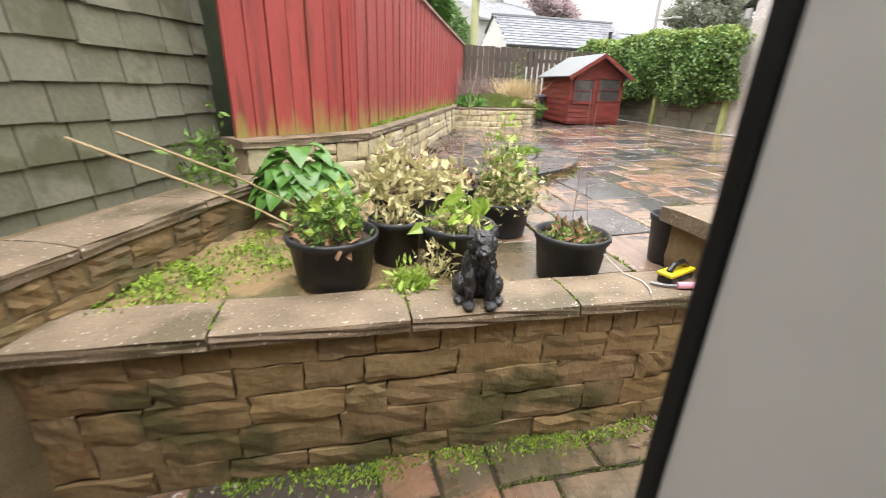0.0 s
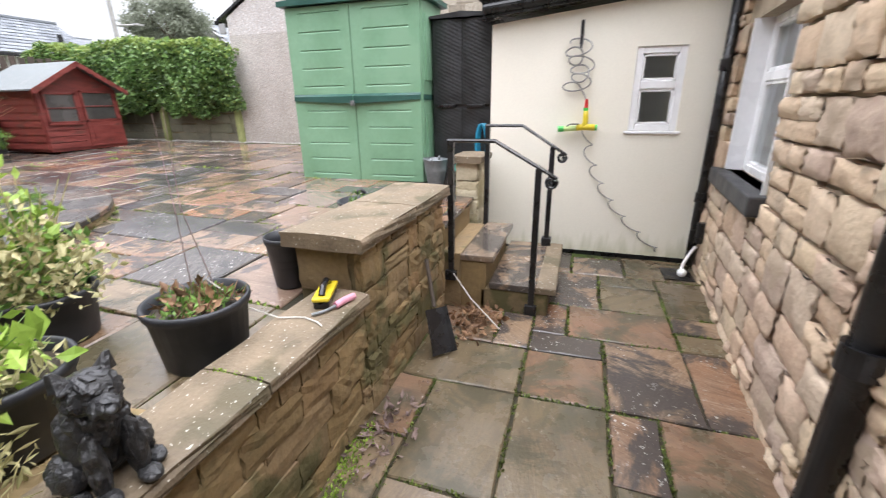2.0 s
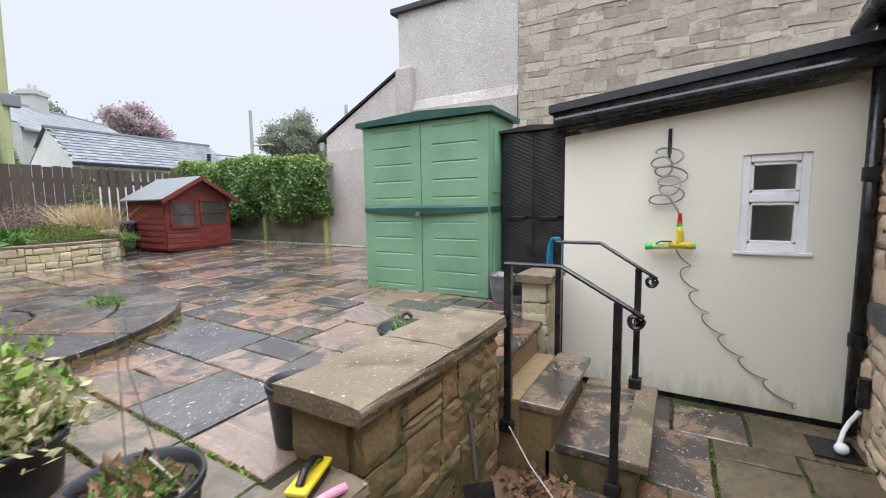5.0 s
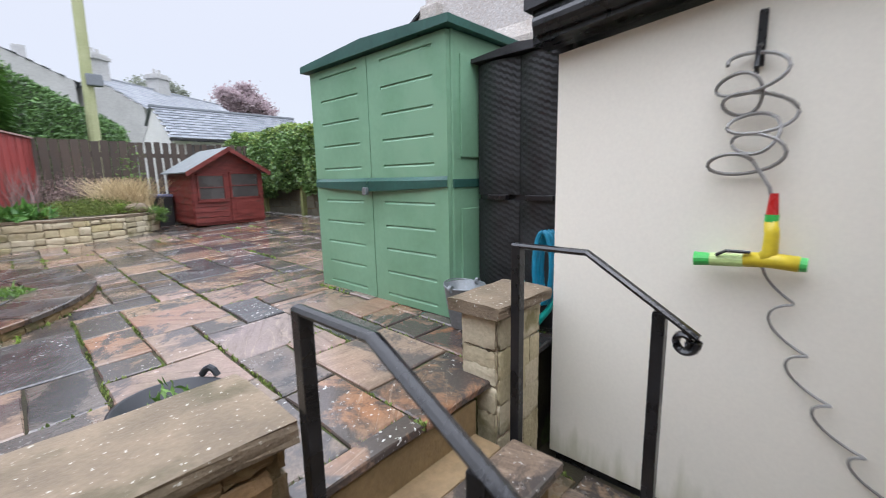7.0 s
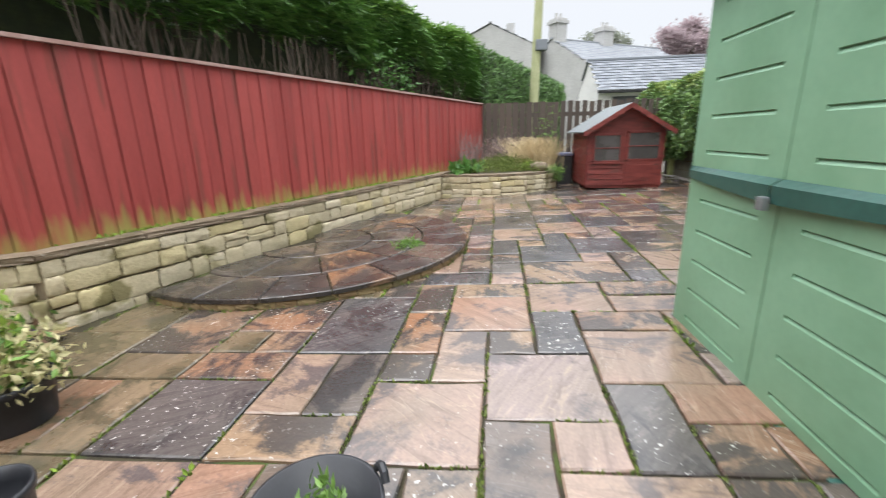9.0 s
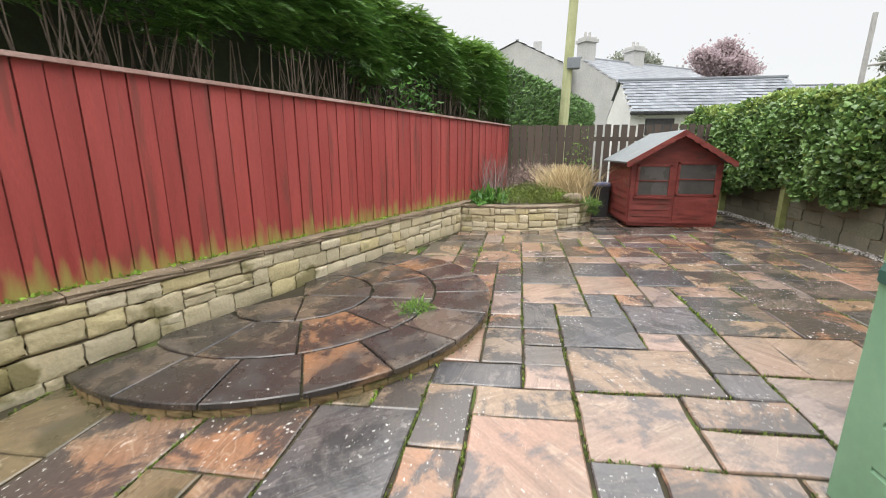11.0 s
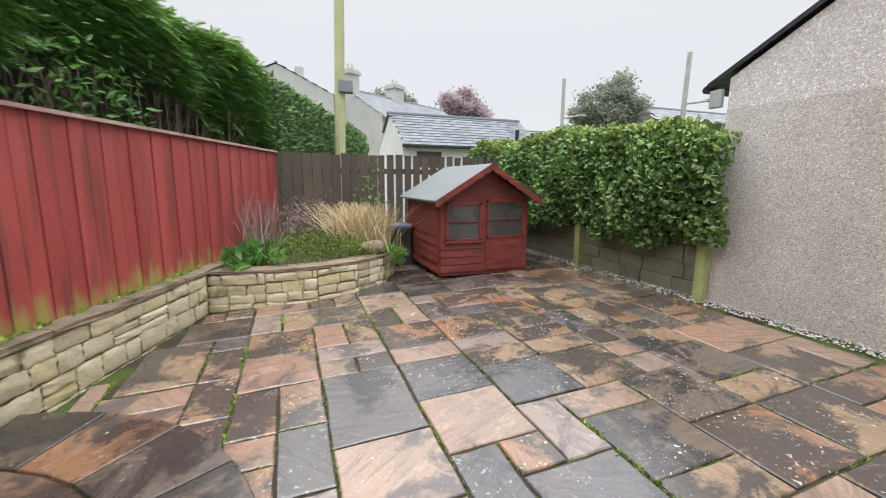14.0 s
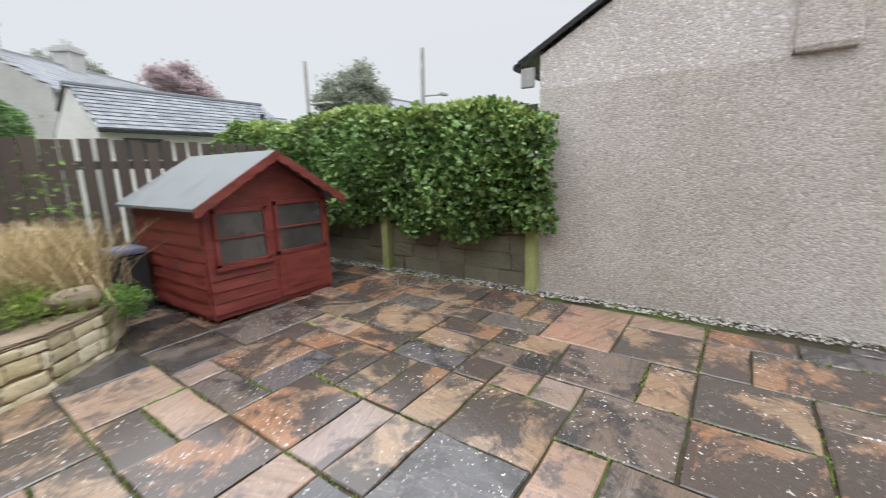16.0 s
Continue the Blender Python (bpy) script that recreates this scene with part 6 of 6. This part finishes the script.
part("body", bm, M_ZINC, pail, smooth=True)
bm = bmesh.new()
tube(bm, [(0.15 * math.cos(a), 0.15 * math.sin(a) * 0.98, 0.235 + 0.02 * abs(math.sin(a))) for a in [i * math.pi / 12 for i in range(13)]], 0.004, 6)
part("bail", bm, M_ZINC, pail)
for s_ in (-1, 1):
    bm = bmesh.new()
    cyl(bm, (s_ * 0.15, -0.012, 0.24), (s_ * 0.15, 0.012, 0.24), 0.022)
    part("lug", bm, M_ZINC, pail)
can = thing("watering_can", "teal plastic watering can with black rose", "watering can", at=pose(4.36, 1.14, pz(4.36, 1.14), 0, 0, -70))
bm = bmesh.new()
lathe(bm, [(0.001, 0), (0.085, 0), (0.09, 0.02), (0.085, 0.17), (0.06, 0.2), (0.05, 0.2), (0.001, 0.19)], 24)
part("body", bm, M_TEAL, can, smooth=True)
bm = bmesh.new()
tube(bm, [(0.07, 0, 0.05), (0.14, 0, 0.14), (0.2, 0, 0.27)], 0.02, 10, taper=0.013)
part("spout", bm, M_TEAL, can)
bm = bmesh.new()
cyl(bm, (0.195, 0, 0.26), (0.225, 0, 0.32), 0.016, 0.034)
part("rose", bm, M_BLACK, can, "black watering rose")
bm = bmesh.new()
tube(bm, [(-0.08, 0, 0.06), (-0.14, 0, 0.15), (-0.1, 0, 0.26), (0.0, 0, 0.29), (0.05, 0, 0.2)], 0.013, 8)
part("handle", bm, M_TEAL, can)
strap = thing("blue_hose_reel", "coil of bright blue hose hung beside the black cabinet", "hose")
bm = bmesh.new()
for k_ in range(3):
    tube(bm, [(4.42 - 0.02 * k_, 1.06 - 0.05 + 0.05 * math.sin(a) + 0.01 * k_, 1.16 + 0.19 * math.cos(a)) for a in [i * math.pi / 10 for i in range(21)]], 0.014, 8, False)
part("coil", bm, M_BLUE, strap)
bx = thing("storage_box", "dull blue-lidded dark box tucked behind the playhouse", "box")
boxpart("body", (4.6, 4.86, 9.1, 9.4, 0.84, 1.38), M_BLACKPL, bx, 0.02)
boxpart("lid", (4.58, 4.87, 9.08, 9.42, 1.382, 1.44), M_DULLB, bx, 0.02, label="dull blue lid")

# hose, hook and spray gun on the cream wall
hook = thing("wall_hook", "black iron hook on the cream wall", "hook")
boxpart("plate", (4.29, 4.309, 0.175, 0.2, 1.98, 2.16), M_BLACK, hook, 0.004)
bm = bmesh.new()
tube(bm, [(4.3, 0.187, 2.05), (4.24, 0.187, 2.03), (4.23, 0.187, 1.97), (4.25, 0.187, 1.95)], 0.008, 8)
part("arm", bm, M_BLACK, hook)
hose = thing("coiled_hose", "pale grey spiral hose hanging from the hook to the drain", "hose")
pts = []
for i in range(110):
    a = i * 0.31
    z = 1.99 - 0.36 * i / 110
    rr = 0.08 + 0.03 * math.sin(i * 0.15)
    pts.append((4.255 + 0.025 * math.sin(a * 1.3), 0.19 + 0.03 * math.sin(i * 0.07) + rr * math.cos(a), z + 0.05 * math.sin(a)))
pts += [(4.24, 0.12, 1.58), (4.24, 0.105, 1.52)]
bm = bmesh.new()
tube(bm, pts, 0.0065, 6)
part("upper_coil", bm, M_HOSE, hose)
pts = []
n = 260
for i in range(n):
    f = i / (n - 1)
    y = 0.08 - 0.12 * f - 0.6 * f ** 1.8
    z = 1.31 - 1.06 * f ** 0.85
    a = f * 2 * math.pi * 7
    pts.append((4.283 + 0.014 * math.sin(a), y + 0.042 * math.cos(a), z + 0.026 * math.cos(a + 1.1)))
bm = bmesh.new()
tube(bm, pts, 0.0048, 6)
part("lower_coil", bm, M_HOSE, hose)
gun = thing("spray_gun", "yellow and green garden spray gun hanging on the hose", "spray gun")
bm = bmesh.new()
tube(bm, [(4.24, 0.105, 1.47), (4.24, 0.1, 1.42), (4.24, 0.1, 1.36), (4.24, 0.12, 1.335)], 0.02, 10, taper=0.026)
tube(bm, [(4.24, 0.02, 1.33), (4.24, 0.1, 1.335), (4.24, 0.17, 1.33)], 0.027, 10)
part("body", bm, M_YEL, gun, smooth=True)
for nm, y0, y1, m in (("barrel", 0.17, 0.27, M_PGREEN), ("nozzle", 0.27, 0.32, M_LGREEN), ("end_cap", 0.0, 0.02, M_LGREEN)):
    bm = bmesh.new()
    cyl(bm, (4.24, y0, 1.33 - 0.06 * max(0, y0 - 0.1)), (4.24, y1, 1.33 - 0.06 * max(0, y1 - 0.1)), 0.023, 0.024 if nm != "nozzle" else 0.026)
    part(nm, bm, m, gun)
bm = bmesh.new()
cyl(bm, (4.24, 0.105, 1.49), (4.24, 0.105, 1.56), 0.018, 0.012)
part("connector", bm, M_RED, gun, "red hose connector")
bm = bmesh.new()
cyl(bm, (4.24, 0.105, 1.465), (4.24, 0.105, 1.49), 0.02)
part("collar", bm, M_LGREEN, gun)
bm = bmesh.new()
tube(bm, [(4.215, 0.15, 1.36), (4.21, 0.22, 1.36), (4.22, 0.25, 1.34)], 0.006, 6)
part("trigger", bm, M_BLACK, gun)
trap = thing("drain_trap", "white plastic waste pipe over the yard drain", "drain")
bm = bmesh.new()
tube(bm, [(4.02, -0.84, 0.42), (4.02, -0.8, 0.34), (3.99, -0.77, 0.29), (3.93, -0.74, 0.24)], 0.012, 10)
part("waste_pipe", bm, M_UPVC, trap)
bm = bmesh.new()
bmesh.ops.create_icosphere(bm, subdivisions=2, radius=0.036, matrix=Matrix.Translation((3.92, -0.75, 0.22)))
part("elbow", bm, M_UPVC, trap, smooth=True)
bm = bmesh.new()
cyl(bm, (4.02, -0.85, 0.45), (4.02, -0.85, 0.62), 0.03)
part("gully_stub", bm, M_BLACK, trap)
boxpart("grate", (3.85, 4.1, -0.84, -0.62, LOW + 0.001, LOW + 0.012), M_BLACK, trap, 0.003)

debris = thing("leaf_litter", "brown fallen leaves gathered by the steps", "leaf litter", kind="stuff")
c = np.stack([nrg.normal(2.76, 0.12, 260), nrg.normal(0.68, 0.09, 260), np.full(260, LOW + 0.012)], 1)
leaves("leaves", c, M_DEADL, debris, 0.05, 0.6, 0.0)
deb2 = thing("dead_twigs", "grey dead leaves and twigs at the wall foot", "leaf litter", kind="stuff")
c = np.stack([nrg.normal(1.72, 0.14, 120), nrg.normal(0.82, 0.06, 120), np.full(120, LOW + 0.012)], 1)
leaves("leaves", c, M_HEATH, deb2, 0.045, 0.4, 0.0)
twig = thing("twig", "thin pale twig lying against the wall end", "twig")
bm = bmesh.new()
tube(bm, [(2.66, 0.5, LOW + 0.02), (2.78, 0.72, LOW + 0.15), (2.86, 0.86, LOW + 0.28)], 0.0035, 5)
part("stick", bm, M_CORD, twig)

# moss in joints
def moss(name, label, segs_, per_m, z_of, size=0.022, m=M_MOSS, spread=0.012):
    t = thing(name, label, "moss", kind="stuff")
    pts_ = []
    for (xa, ya), (xb, yb) in segs_:
        n = max(6, int(math.hypot(xb - xa, yb - ya) * per_m))
        f = nrg.uniform(0, 1, n)
        keep = np.sin(f * 9 + xa * 7) + np.sin(f * 23 + ya * 5) > -0.7
        f = f[keep]
        xx = xa + (xb - xa) * f + nrg.normal(0, spread, len(f))
        yy = ya + (yb - ya) * f + nrg.normal(0, spread, len(f))
        pts_ += [(x, y, z_of(x, y)) for x, y in zip(xx, yy)]
    leaves("moss", pts_, m, t, size, 0.5, 0.8)


moss("wall_foot_moss", "bright green moss along the foot of the retaining wall", [((-0.3, 0.91), (1.7, 0.91)), ((0.2, 0.86), (1.5, 0.88))], 900, lambda x, y: LOW, 0.018, M_MOSS, 0.025)
moss("coping_moss", "yellow-green moss in the coping joints", [((-0.083, 0.93), (-0.083, 1.12)), ((0.535, 0.93), (0.535, 1.12)), ((1.152, 0.93), (1.152, 1.12))], 420, lambda x, y: 0.797, 0.011, M_MOSS, 0.006)
moss("platform_moss", "dark moss under the rim of the platform", [(arc[i], arc[i + 1]) for i in range(0, len(arc) - 1)], 260, lambda x, y: pz(x, y) - 0.01, 0.028, M_MOSSD, 0.02)
moss("fence_wall_moss", "green moss along the fence wall coping", [((fx(y) - 0.08, y), (fx(y + 1) - 0.08, y + 1)) for y in range(3, 8)], 220, lambda x, y: WALL_TOP, 0.03, M_MOSS, 0.02)

grav = thing("gravel_strip", "strip of pale gravel along the foot of the gable", "gravel", kind="stuff")
vs_, fs = [], []
for i in range(1800):
    y = rng.uniform(3.2, 9.9)
    x = rng.uniform(6.84, 7.02)
    r_ = rng.uniform(0.006, 0.016)
    z = pz(x, y) + 0.004
    b0 = len(vs_)
    vs_ += [(x - r_, y, z), (x + r_, y + r_ * 0.3, z), (x, y - r_, z), (x + r_ * 0.2, y + r_, z), (x, y, z + r_ * 0.9)]
    fs += [(b0, b0 + 2, b0 + 4), (b0 + 2, b0 + 1, b0 + 4), (b0 + 1, b0 + 3, b0 + 4), (b0 + 3, b0, b0 + 4)]
me = bpy.data.meshes.new("pebbles")
me.from_pydata(vs_, [], fs)
me.materials.append(M_GRAVEL)
new("pebbles", me).parent = grav

# ---- pieces of walls and paving ----
S_BROWN = stone_meshes("stone", M_WALLST, 12, 0.12, 3, 0.25)
S_HOUSE = stone_meshes("stone", M_HOUSEST, 12, 0.11, 4, 0.35, True)
S_PALE = stone_meshes("stone", M_PALEST, 12, 0.12, 4, 0.35, True)
S_BLOCK = stone_meshes("block", M_BLOCK, 6, 0.1)
m, ln = line((-0.62, 0.955), (1.78, 0.955))
rubble(wall_ret, S_BROWN, m, ln, 0.15, 0.745, (0.085, 0.16), (0.12, 0.36), 0.042, 0.004)
m, ln = line((1.78, 0.955), (2.9, 0.955))
rubble(wall_ret, S_BROWN, m, ln, 0.15, 0.975, (0.09, 0.18), (0.12, 0.34), 0.042, 0.004)
m, ln = line((2.905, 0.955), (2.905, 1.25))
rubble(wall_ret, S_BROWN, m, ln, 0.15, 0.975, (0.08, 0.14), (0.12, 0.26), 0.03, 0.012)
m, ln = line((1.785, 1.25), (1.785, 0.955))
rubble(wall_ret, S_BROWN, m, ln, 0.78, 0.975, (0.15, 0.2), (0.3, 0.4), 0.03, 0.008)
rubble(wall_left, S_BROWN, LM, LL, 0.77, 0.945, (0.07, 0.11), (0.14, 0.34), 0.05, 0.012)
for a, b_ in (((3.84, 0.93), (4.17, 0.93)), ((3.835, 1.115), (3.835, 0.935)), ((4.17, 1.12), (3.84, 1.12))):
    m, ln = line(a, b_)
    rubble(pier, S_PALE, m, ln, 0.18, 1.06, (0.1, 0.17), (0.2, 0.42), 0.02, 0.005)
rubble(house, S_HOUSE, HM, 3.6, 0.12, 2.6, (0.09, 0.22), (0.12, 0.36), 0.075, 0.01, holes=[(hw[0], hw[1], hw[2] - 0.11, hw[3])])
for m, ln in segs:
    rubble(wall_fence, S_PALE, m, ln if ln < 2 else 5.4, 0.66, WALL_TOP - 0.052, (0.09, 0.16), (0.14, 0.34), 0.05, 0.006)
for a, b_ in zip(BEDP, BEDP[1:]):
    m, ln = line(a, b_)
    rubble(bed, S_PALE, m, ln, 0.74, 1.13, (0.075, 0.12), (0.14, 0.34), 0.045, 0.006)
m, ln = line((7.03, 10.0), (7.03, 6.28))
rubble(wall_ivy, S_BLOCK, m, ln, 0.86, 1.6, (0.14, 0.2), (0.3, 0.55), 0.03, 0.012, "block")
# old stones of the tall wall, joined
vs_, fs = [], []
z = 2.2
while z < 7.4:
    h = rng.uniform(0.07, 0.18)
    y = -3.9 + rng.uniform(-0.2, 0)
    while y < 2.28:
        w = rng.uniform(0.1, 0.4)
        y1 = min(y + w, 2.29)
        o = rng.uniform(0.003, 0.013)
        g_ = 0.003
        b0 = len(vs_)
        j_ = [rng.uniform(-0.026, 0.026) for _ in range(8)]
        vs_ += [(7.06, y + g_, z + g_), (7.06, y1 - g_, z + g_), (7.06, y1 - g_, z + h - g_), (7.06, y + g_, z + h - g_),
                (7.06 - o, y + g_ * 2 + j_[0], z + g_ * 2 + j_[1]), (7.06 - o, y1 - g_ * 2 + j_[2], z + g_ * 2 + j_[3]), (7.06 - o * 0.8, y1 - g_ * 2 + j_[4], z + h - g_ * 2 + j_[5]), (7.06 - o * 0.7, y + g_ * 2 + j_[6], z + h - g_ * 2 + j_[7])]
        fs += [(b0 + 4, b0 + 5, b0 + 6, b0 + 7), (b0, b0 + 1, b0 + 5, b0 + 4), (b0 + 1, b0 + 2, b0 + 6, b0 + 5), (b0 + 2, b0 + 3, b0 + 7, b0 + 6), (b0 + 3, b0, b0 + 4, b0 + 7)]
        y = y1
        if y1 >= 2.29:
            break
    z += h
me = bpy.data.meshes.new("old_stones")
me.from_pydata(vs_, [], fs)
me.materials.append(M_OLDST)
ob = tagged(new("old_stones", me), "rough squared old wall stones", kind="stuff")
ob.parent = tall

# shingles
bm = bmesh.new()
box(bm, -0.5, 0.5, -1.0, 0.0, 0.0, 1.0)
for v in bm.verts:
    if v.co.z > 0.5 and v.co.y < -0.5:
        v.co.y = -0.25
SHING = finish(bm, "shingle", M_TILEH)
for i in range(20):
    z = 0.86 + i * 0.155
    x = -0.3 + (0.11 if i % 2 else 0.0)
    while x < CL - 0.02:
        w = rng.uniform(0.18, 0.25)
        w = min(w, CL - x)
        ob = new("shingle", SHING)
        ob.parent = clad
        ob.matrix_basis = CM @ Matrix.Translation((x + w / 2, 0.16, z + rng.uniform(-0.008, 0.008))) @ Matrix.Diagonal((w - 0.006, rng.uniform(0.018, 0.028), 0.17, 1))
        x += w


def pave(parent, x0, y0, nx, ny, cell, inside, z_of, materials, seed, shapes, fixed=(), shear=0.0):
    """Random-coursed flags on a grid of cells; fixed holds (cells, material) of flags laid first."""
    r = random.Random(seed)
    used, joints = set(), []
    taken = {(c, d): f for f in fixed for c in range(f[0], f[0] + f[2]) for d in range(f[1], f[1] + f[3])}
    for j in range(ny):
        for i in range(nx):
            if (i, j) in used:
                continue
            opts = shapes[:]
            r.shuffle(opts)
            tone = materials(x0 + i * cell, y0 + j * cell, r)
            if (i, j) in taken:
                w, h, tone = taken[i, j][2:5]
                cells = [(i + a, j + b) for a in range(w) for b in range(h)]
            else:
                for w, h in opts + [(1, 1)]:
                    cells = [(i + a, j + b) for a in range(w) for b in range(h)]
                    if i + w <= nx and j + h <= ny and not any(c in used or c in taken for c in cells):
                        break
            used.update(cells)
            xa, ya, xb, yb = x0 + i * cell, y0 + j * cell, x0 + (i + w) * cell, y0 + (j + h) * cell
            pts = inside(xa, ya, xb, yb)
            if not pts:
                continue
            q = []
            for k, p in enumerate(pts):
                n_ = pts[(k + 1) % len(pts)]
                for t_ in (0.0, 0.36, 0.68):
                    jx, jy = shear * (p[1] + (n_[1] - p[1]) * t_ - 2.0) + r.uniform(-0.004, 0.004), r.uniform(-0.004, 0.004)
                    q.append((p[0] + (n_[0] - p[0]) * t_ + jx, p[1] + (n_[1] - p[1]) * t_ + jy))
            dz, tx, ty = r.uniform(-0.004, 0.004), r.uniform(-0.006, 0.006), r.uniform(-0.006, 0.006)
            cx, cy = (xa + xb) / 2, (ya + yb) / 2
            joints += [(q[k], q[(k + 3) % len(q)]) for k in range(0, len(q), 3)]
            flag_poly(parent, q, lambda x, y: z_of(x, y) + dz + tx * (x - cx) + ty * (y - cy), 0.03, tone)
    return joints


SHEAR = 0.025


def patio_cell(xa, ya, xb, yb):
    sh = SHEAR * ((ya + yb) / 2 - 2.0)
    xa, ya, yb = max(xa, max(fx(ya), fx(yb)) + 0.02 - sh if ya > 2.4 else 0.55 if yb < 2.0 else 0.3), max(ya, 0.955), min(yb, 9.9)
    if ya < 1.3 and xa < 2.93:
        ya = 1.3 if xb > 1.75 else 1.15
    xb = min(xb, 6.86 - sh)
    cx, cy = (xa + xb) / 2, (ya + yb) / 2
    if xb - xa < 0.1 or yb - ya < 0.1:
        return None
    if math.hypot(cx - PC[0], cy - PC[1]) < PR - 0.28:
        return None
    if cx < 4.45 and cy > 8.1 + 0.55 * max(0, cx - 3.6) or (xa > 3.6 and yb < 1.1):
        return None
    return [(xa, ya), (xb, ya), (xb, yb), (xa, yb)]


SH = [(2, 2), (3, 2), (2, 3), (2, 1), (1, 2), (2, 2), (2, 1), (1, 2), (1, 1)]
PINK = [(9, 4, 2, 2), (11, 5, 2, 2), (12, 2, 2, 2), (12, 4, 1, 1), (13, 6, 2, 2), (10, 6, 1, 2), (10, 8, 2, 2), (12, 9, 2, 2), (11, 16, 2, 2), (13, 17, 2, 2), (10, 15, 1, 2), (15, 16, 1, 2), (14, 13, 1, 1)]
GREY = [(13, 4, 1, 2), (11, 3, 1, 2), (8, 5, 1, 2), (7, 7, 2, 3), (12, 7, 1, 2), (14, 14, 2, 2), (12, 13, 2, 2), (11, 14, 1, 2), (10, 17, 1, 2), (16, 15, 2, 2), (18, 16, 2, 2), (13, 15, 1, 2), (15, 18, 2, 2)]
BUFF = [(9, 6, 1, 1), (10, 3, 1, 1), (5, 6, 2, 1), (10, 14, 1, 1)]


def patio_tone(x, y, r):
    """Mossy flags by the fence wall, sooty ones round the raised bed, else mostly buff with pink and grey."""
    if y < 3.8 and x - fx(y) < 1.5 and r.random() < 0.65:
        return M_FLAGLOW
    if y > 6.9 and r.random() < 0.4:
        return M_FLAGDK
    return r.choice([M_FLAG, M_FLAG, M_FLAG, M_FLAG, M_FLAGPK, M_FLAGPK, M_FLAGGR])


LAID = [(*f, M_FLAGPK) for f in PINK] + [(*f, M_FLAGGR) for f in GREY] + [(*f, M_FLAG) for f in BUFF]
patio_joints = pave(patio, 0.455, 0.805, 26, 37, 0.25, patio_cell, pz, patio_tone, 5, SH, LAID, SHEAR)


def low_cell(xa, ya, xb, yb):
    xa, xb = max(xa, -1.5), min(xb, 4.3)
    yb = min(yb, 0.94)
    ya = max(ya, -0.95 + 0.087 * (4.4 - xb))
    if xb - xa < 0.08 or yb - ya < 0.08:
        return None
    if xa > 2.96 and ya > 0.22 and xb < 3.85:
        return None
    return [(xa, ya), (xb, ya), (xb, yb), (xa, yb)]


yard_joints = pave(floor_low, -1.5, -0.96, 28, 9, 0.212, low_cell, lambda x, y: LOW, lambda x, y, r: r.choice([M_FLAGLOW, M_FLAGLOW, M_FLAG]), 8, [(3, 2), (2, 2), (3, 3), (2, 3), (1, 2), (2, 1), (3, 2), (3, 1), (2, 2)])

# flags of the platform in rings
zp = lambda x, y: pz(x, y) + 0.085
for r0, r1, cnt in ((1.08, 1.53, 20), (0.56, 1.08, 11), (0.02, 0.56, 5)):
    for k_ in range(cnt):
        a0, a1 = 2 * math.pi * k_ / cnt + r0, 2 * math.pi * (k_ + 1) / cnt + r0
        pts = [(PC[0] + r1 * math.cos(a0 + (a1 - a0) * t_), PC[1] + r1 * math.sin(a0 + (a1 - a0) * t_)) for t_ in (0, 0.33, 0.66, 1)]
        pts += [(PC[0] + r0 * math.cos(a1 + (a0 - a1) * t_), PC[1] + r0 * math.sin(a1 + (a0 - a1) * t_)) for t_ in (0, 0.5, 1)]
        if sum(x > fx(y) + 0.05 for x, y in pts) < 4:
            continue
        pts = [(max(x, fx(y) + 0.03), y) for x, y in pts]
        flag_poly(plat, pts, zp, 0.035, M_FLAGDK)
for p0, p1 in zip(arc, arc[1:]):
    m, ln = line(p0, p1)
    ob = new("edge_stone", rng.choice(S_BROWN))
    ob.parent = plat
    ob.matrix_basis = m @ Matrix.Translation((ln / 2, 0.0, pz(*p0) + 0.02)) @ Matrix.Diagonal((ln - 0.006, 0.03, 0.06, 1))

# moss and weeds in the patio joints
r5 = random.Random(21)
jl = [e for e in patio_joints if r5.random() < (0.3 if abs(e[0][0] - e[1][0]) < 0.1 else 0.1) and e[0][1] < 7.5]
moss("joint_moss", "green moss tufts in the patio joints", jl, 240, lambda x, y: pz(x, y) - 0.014, 0.02, M_MOSSD, 0.004)
moss("joint_weed", "bright weed seedlings in the patio joints", [e for e in jl if r5.random() < 0.14], 90, lambda x, y: pz(x, y) - 0.01, 0.026, M_MOSS, 0.005)
jl = [e for e in yard_joints if r5.random() < 0.4]
moss("yard_moss", "green moss in the joints of the sunken yard", jl, 240, lambda x, y: LOW - 0.012, 0.02, M_MOSSD, 0.006)
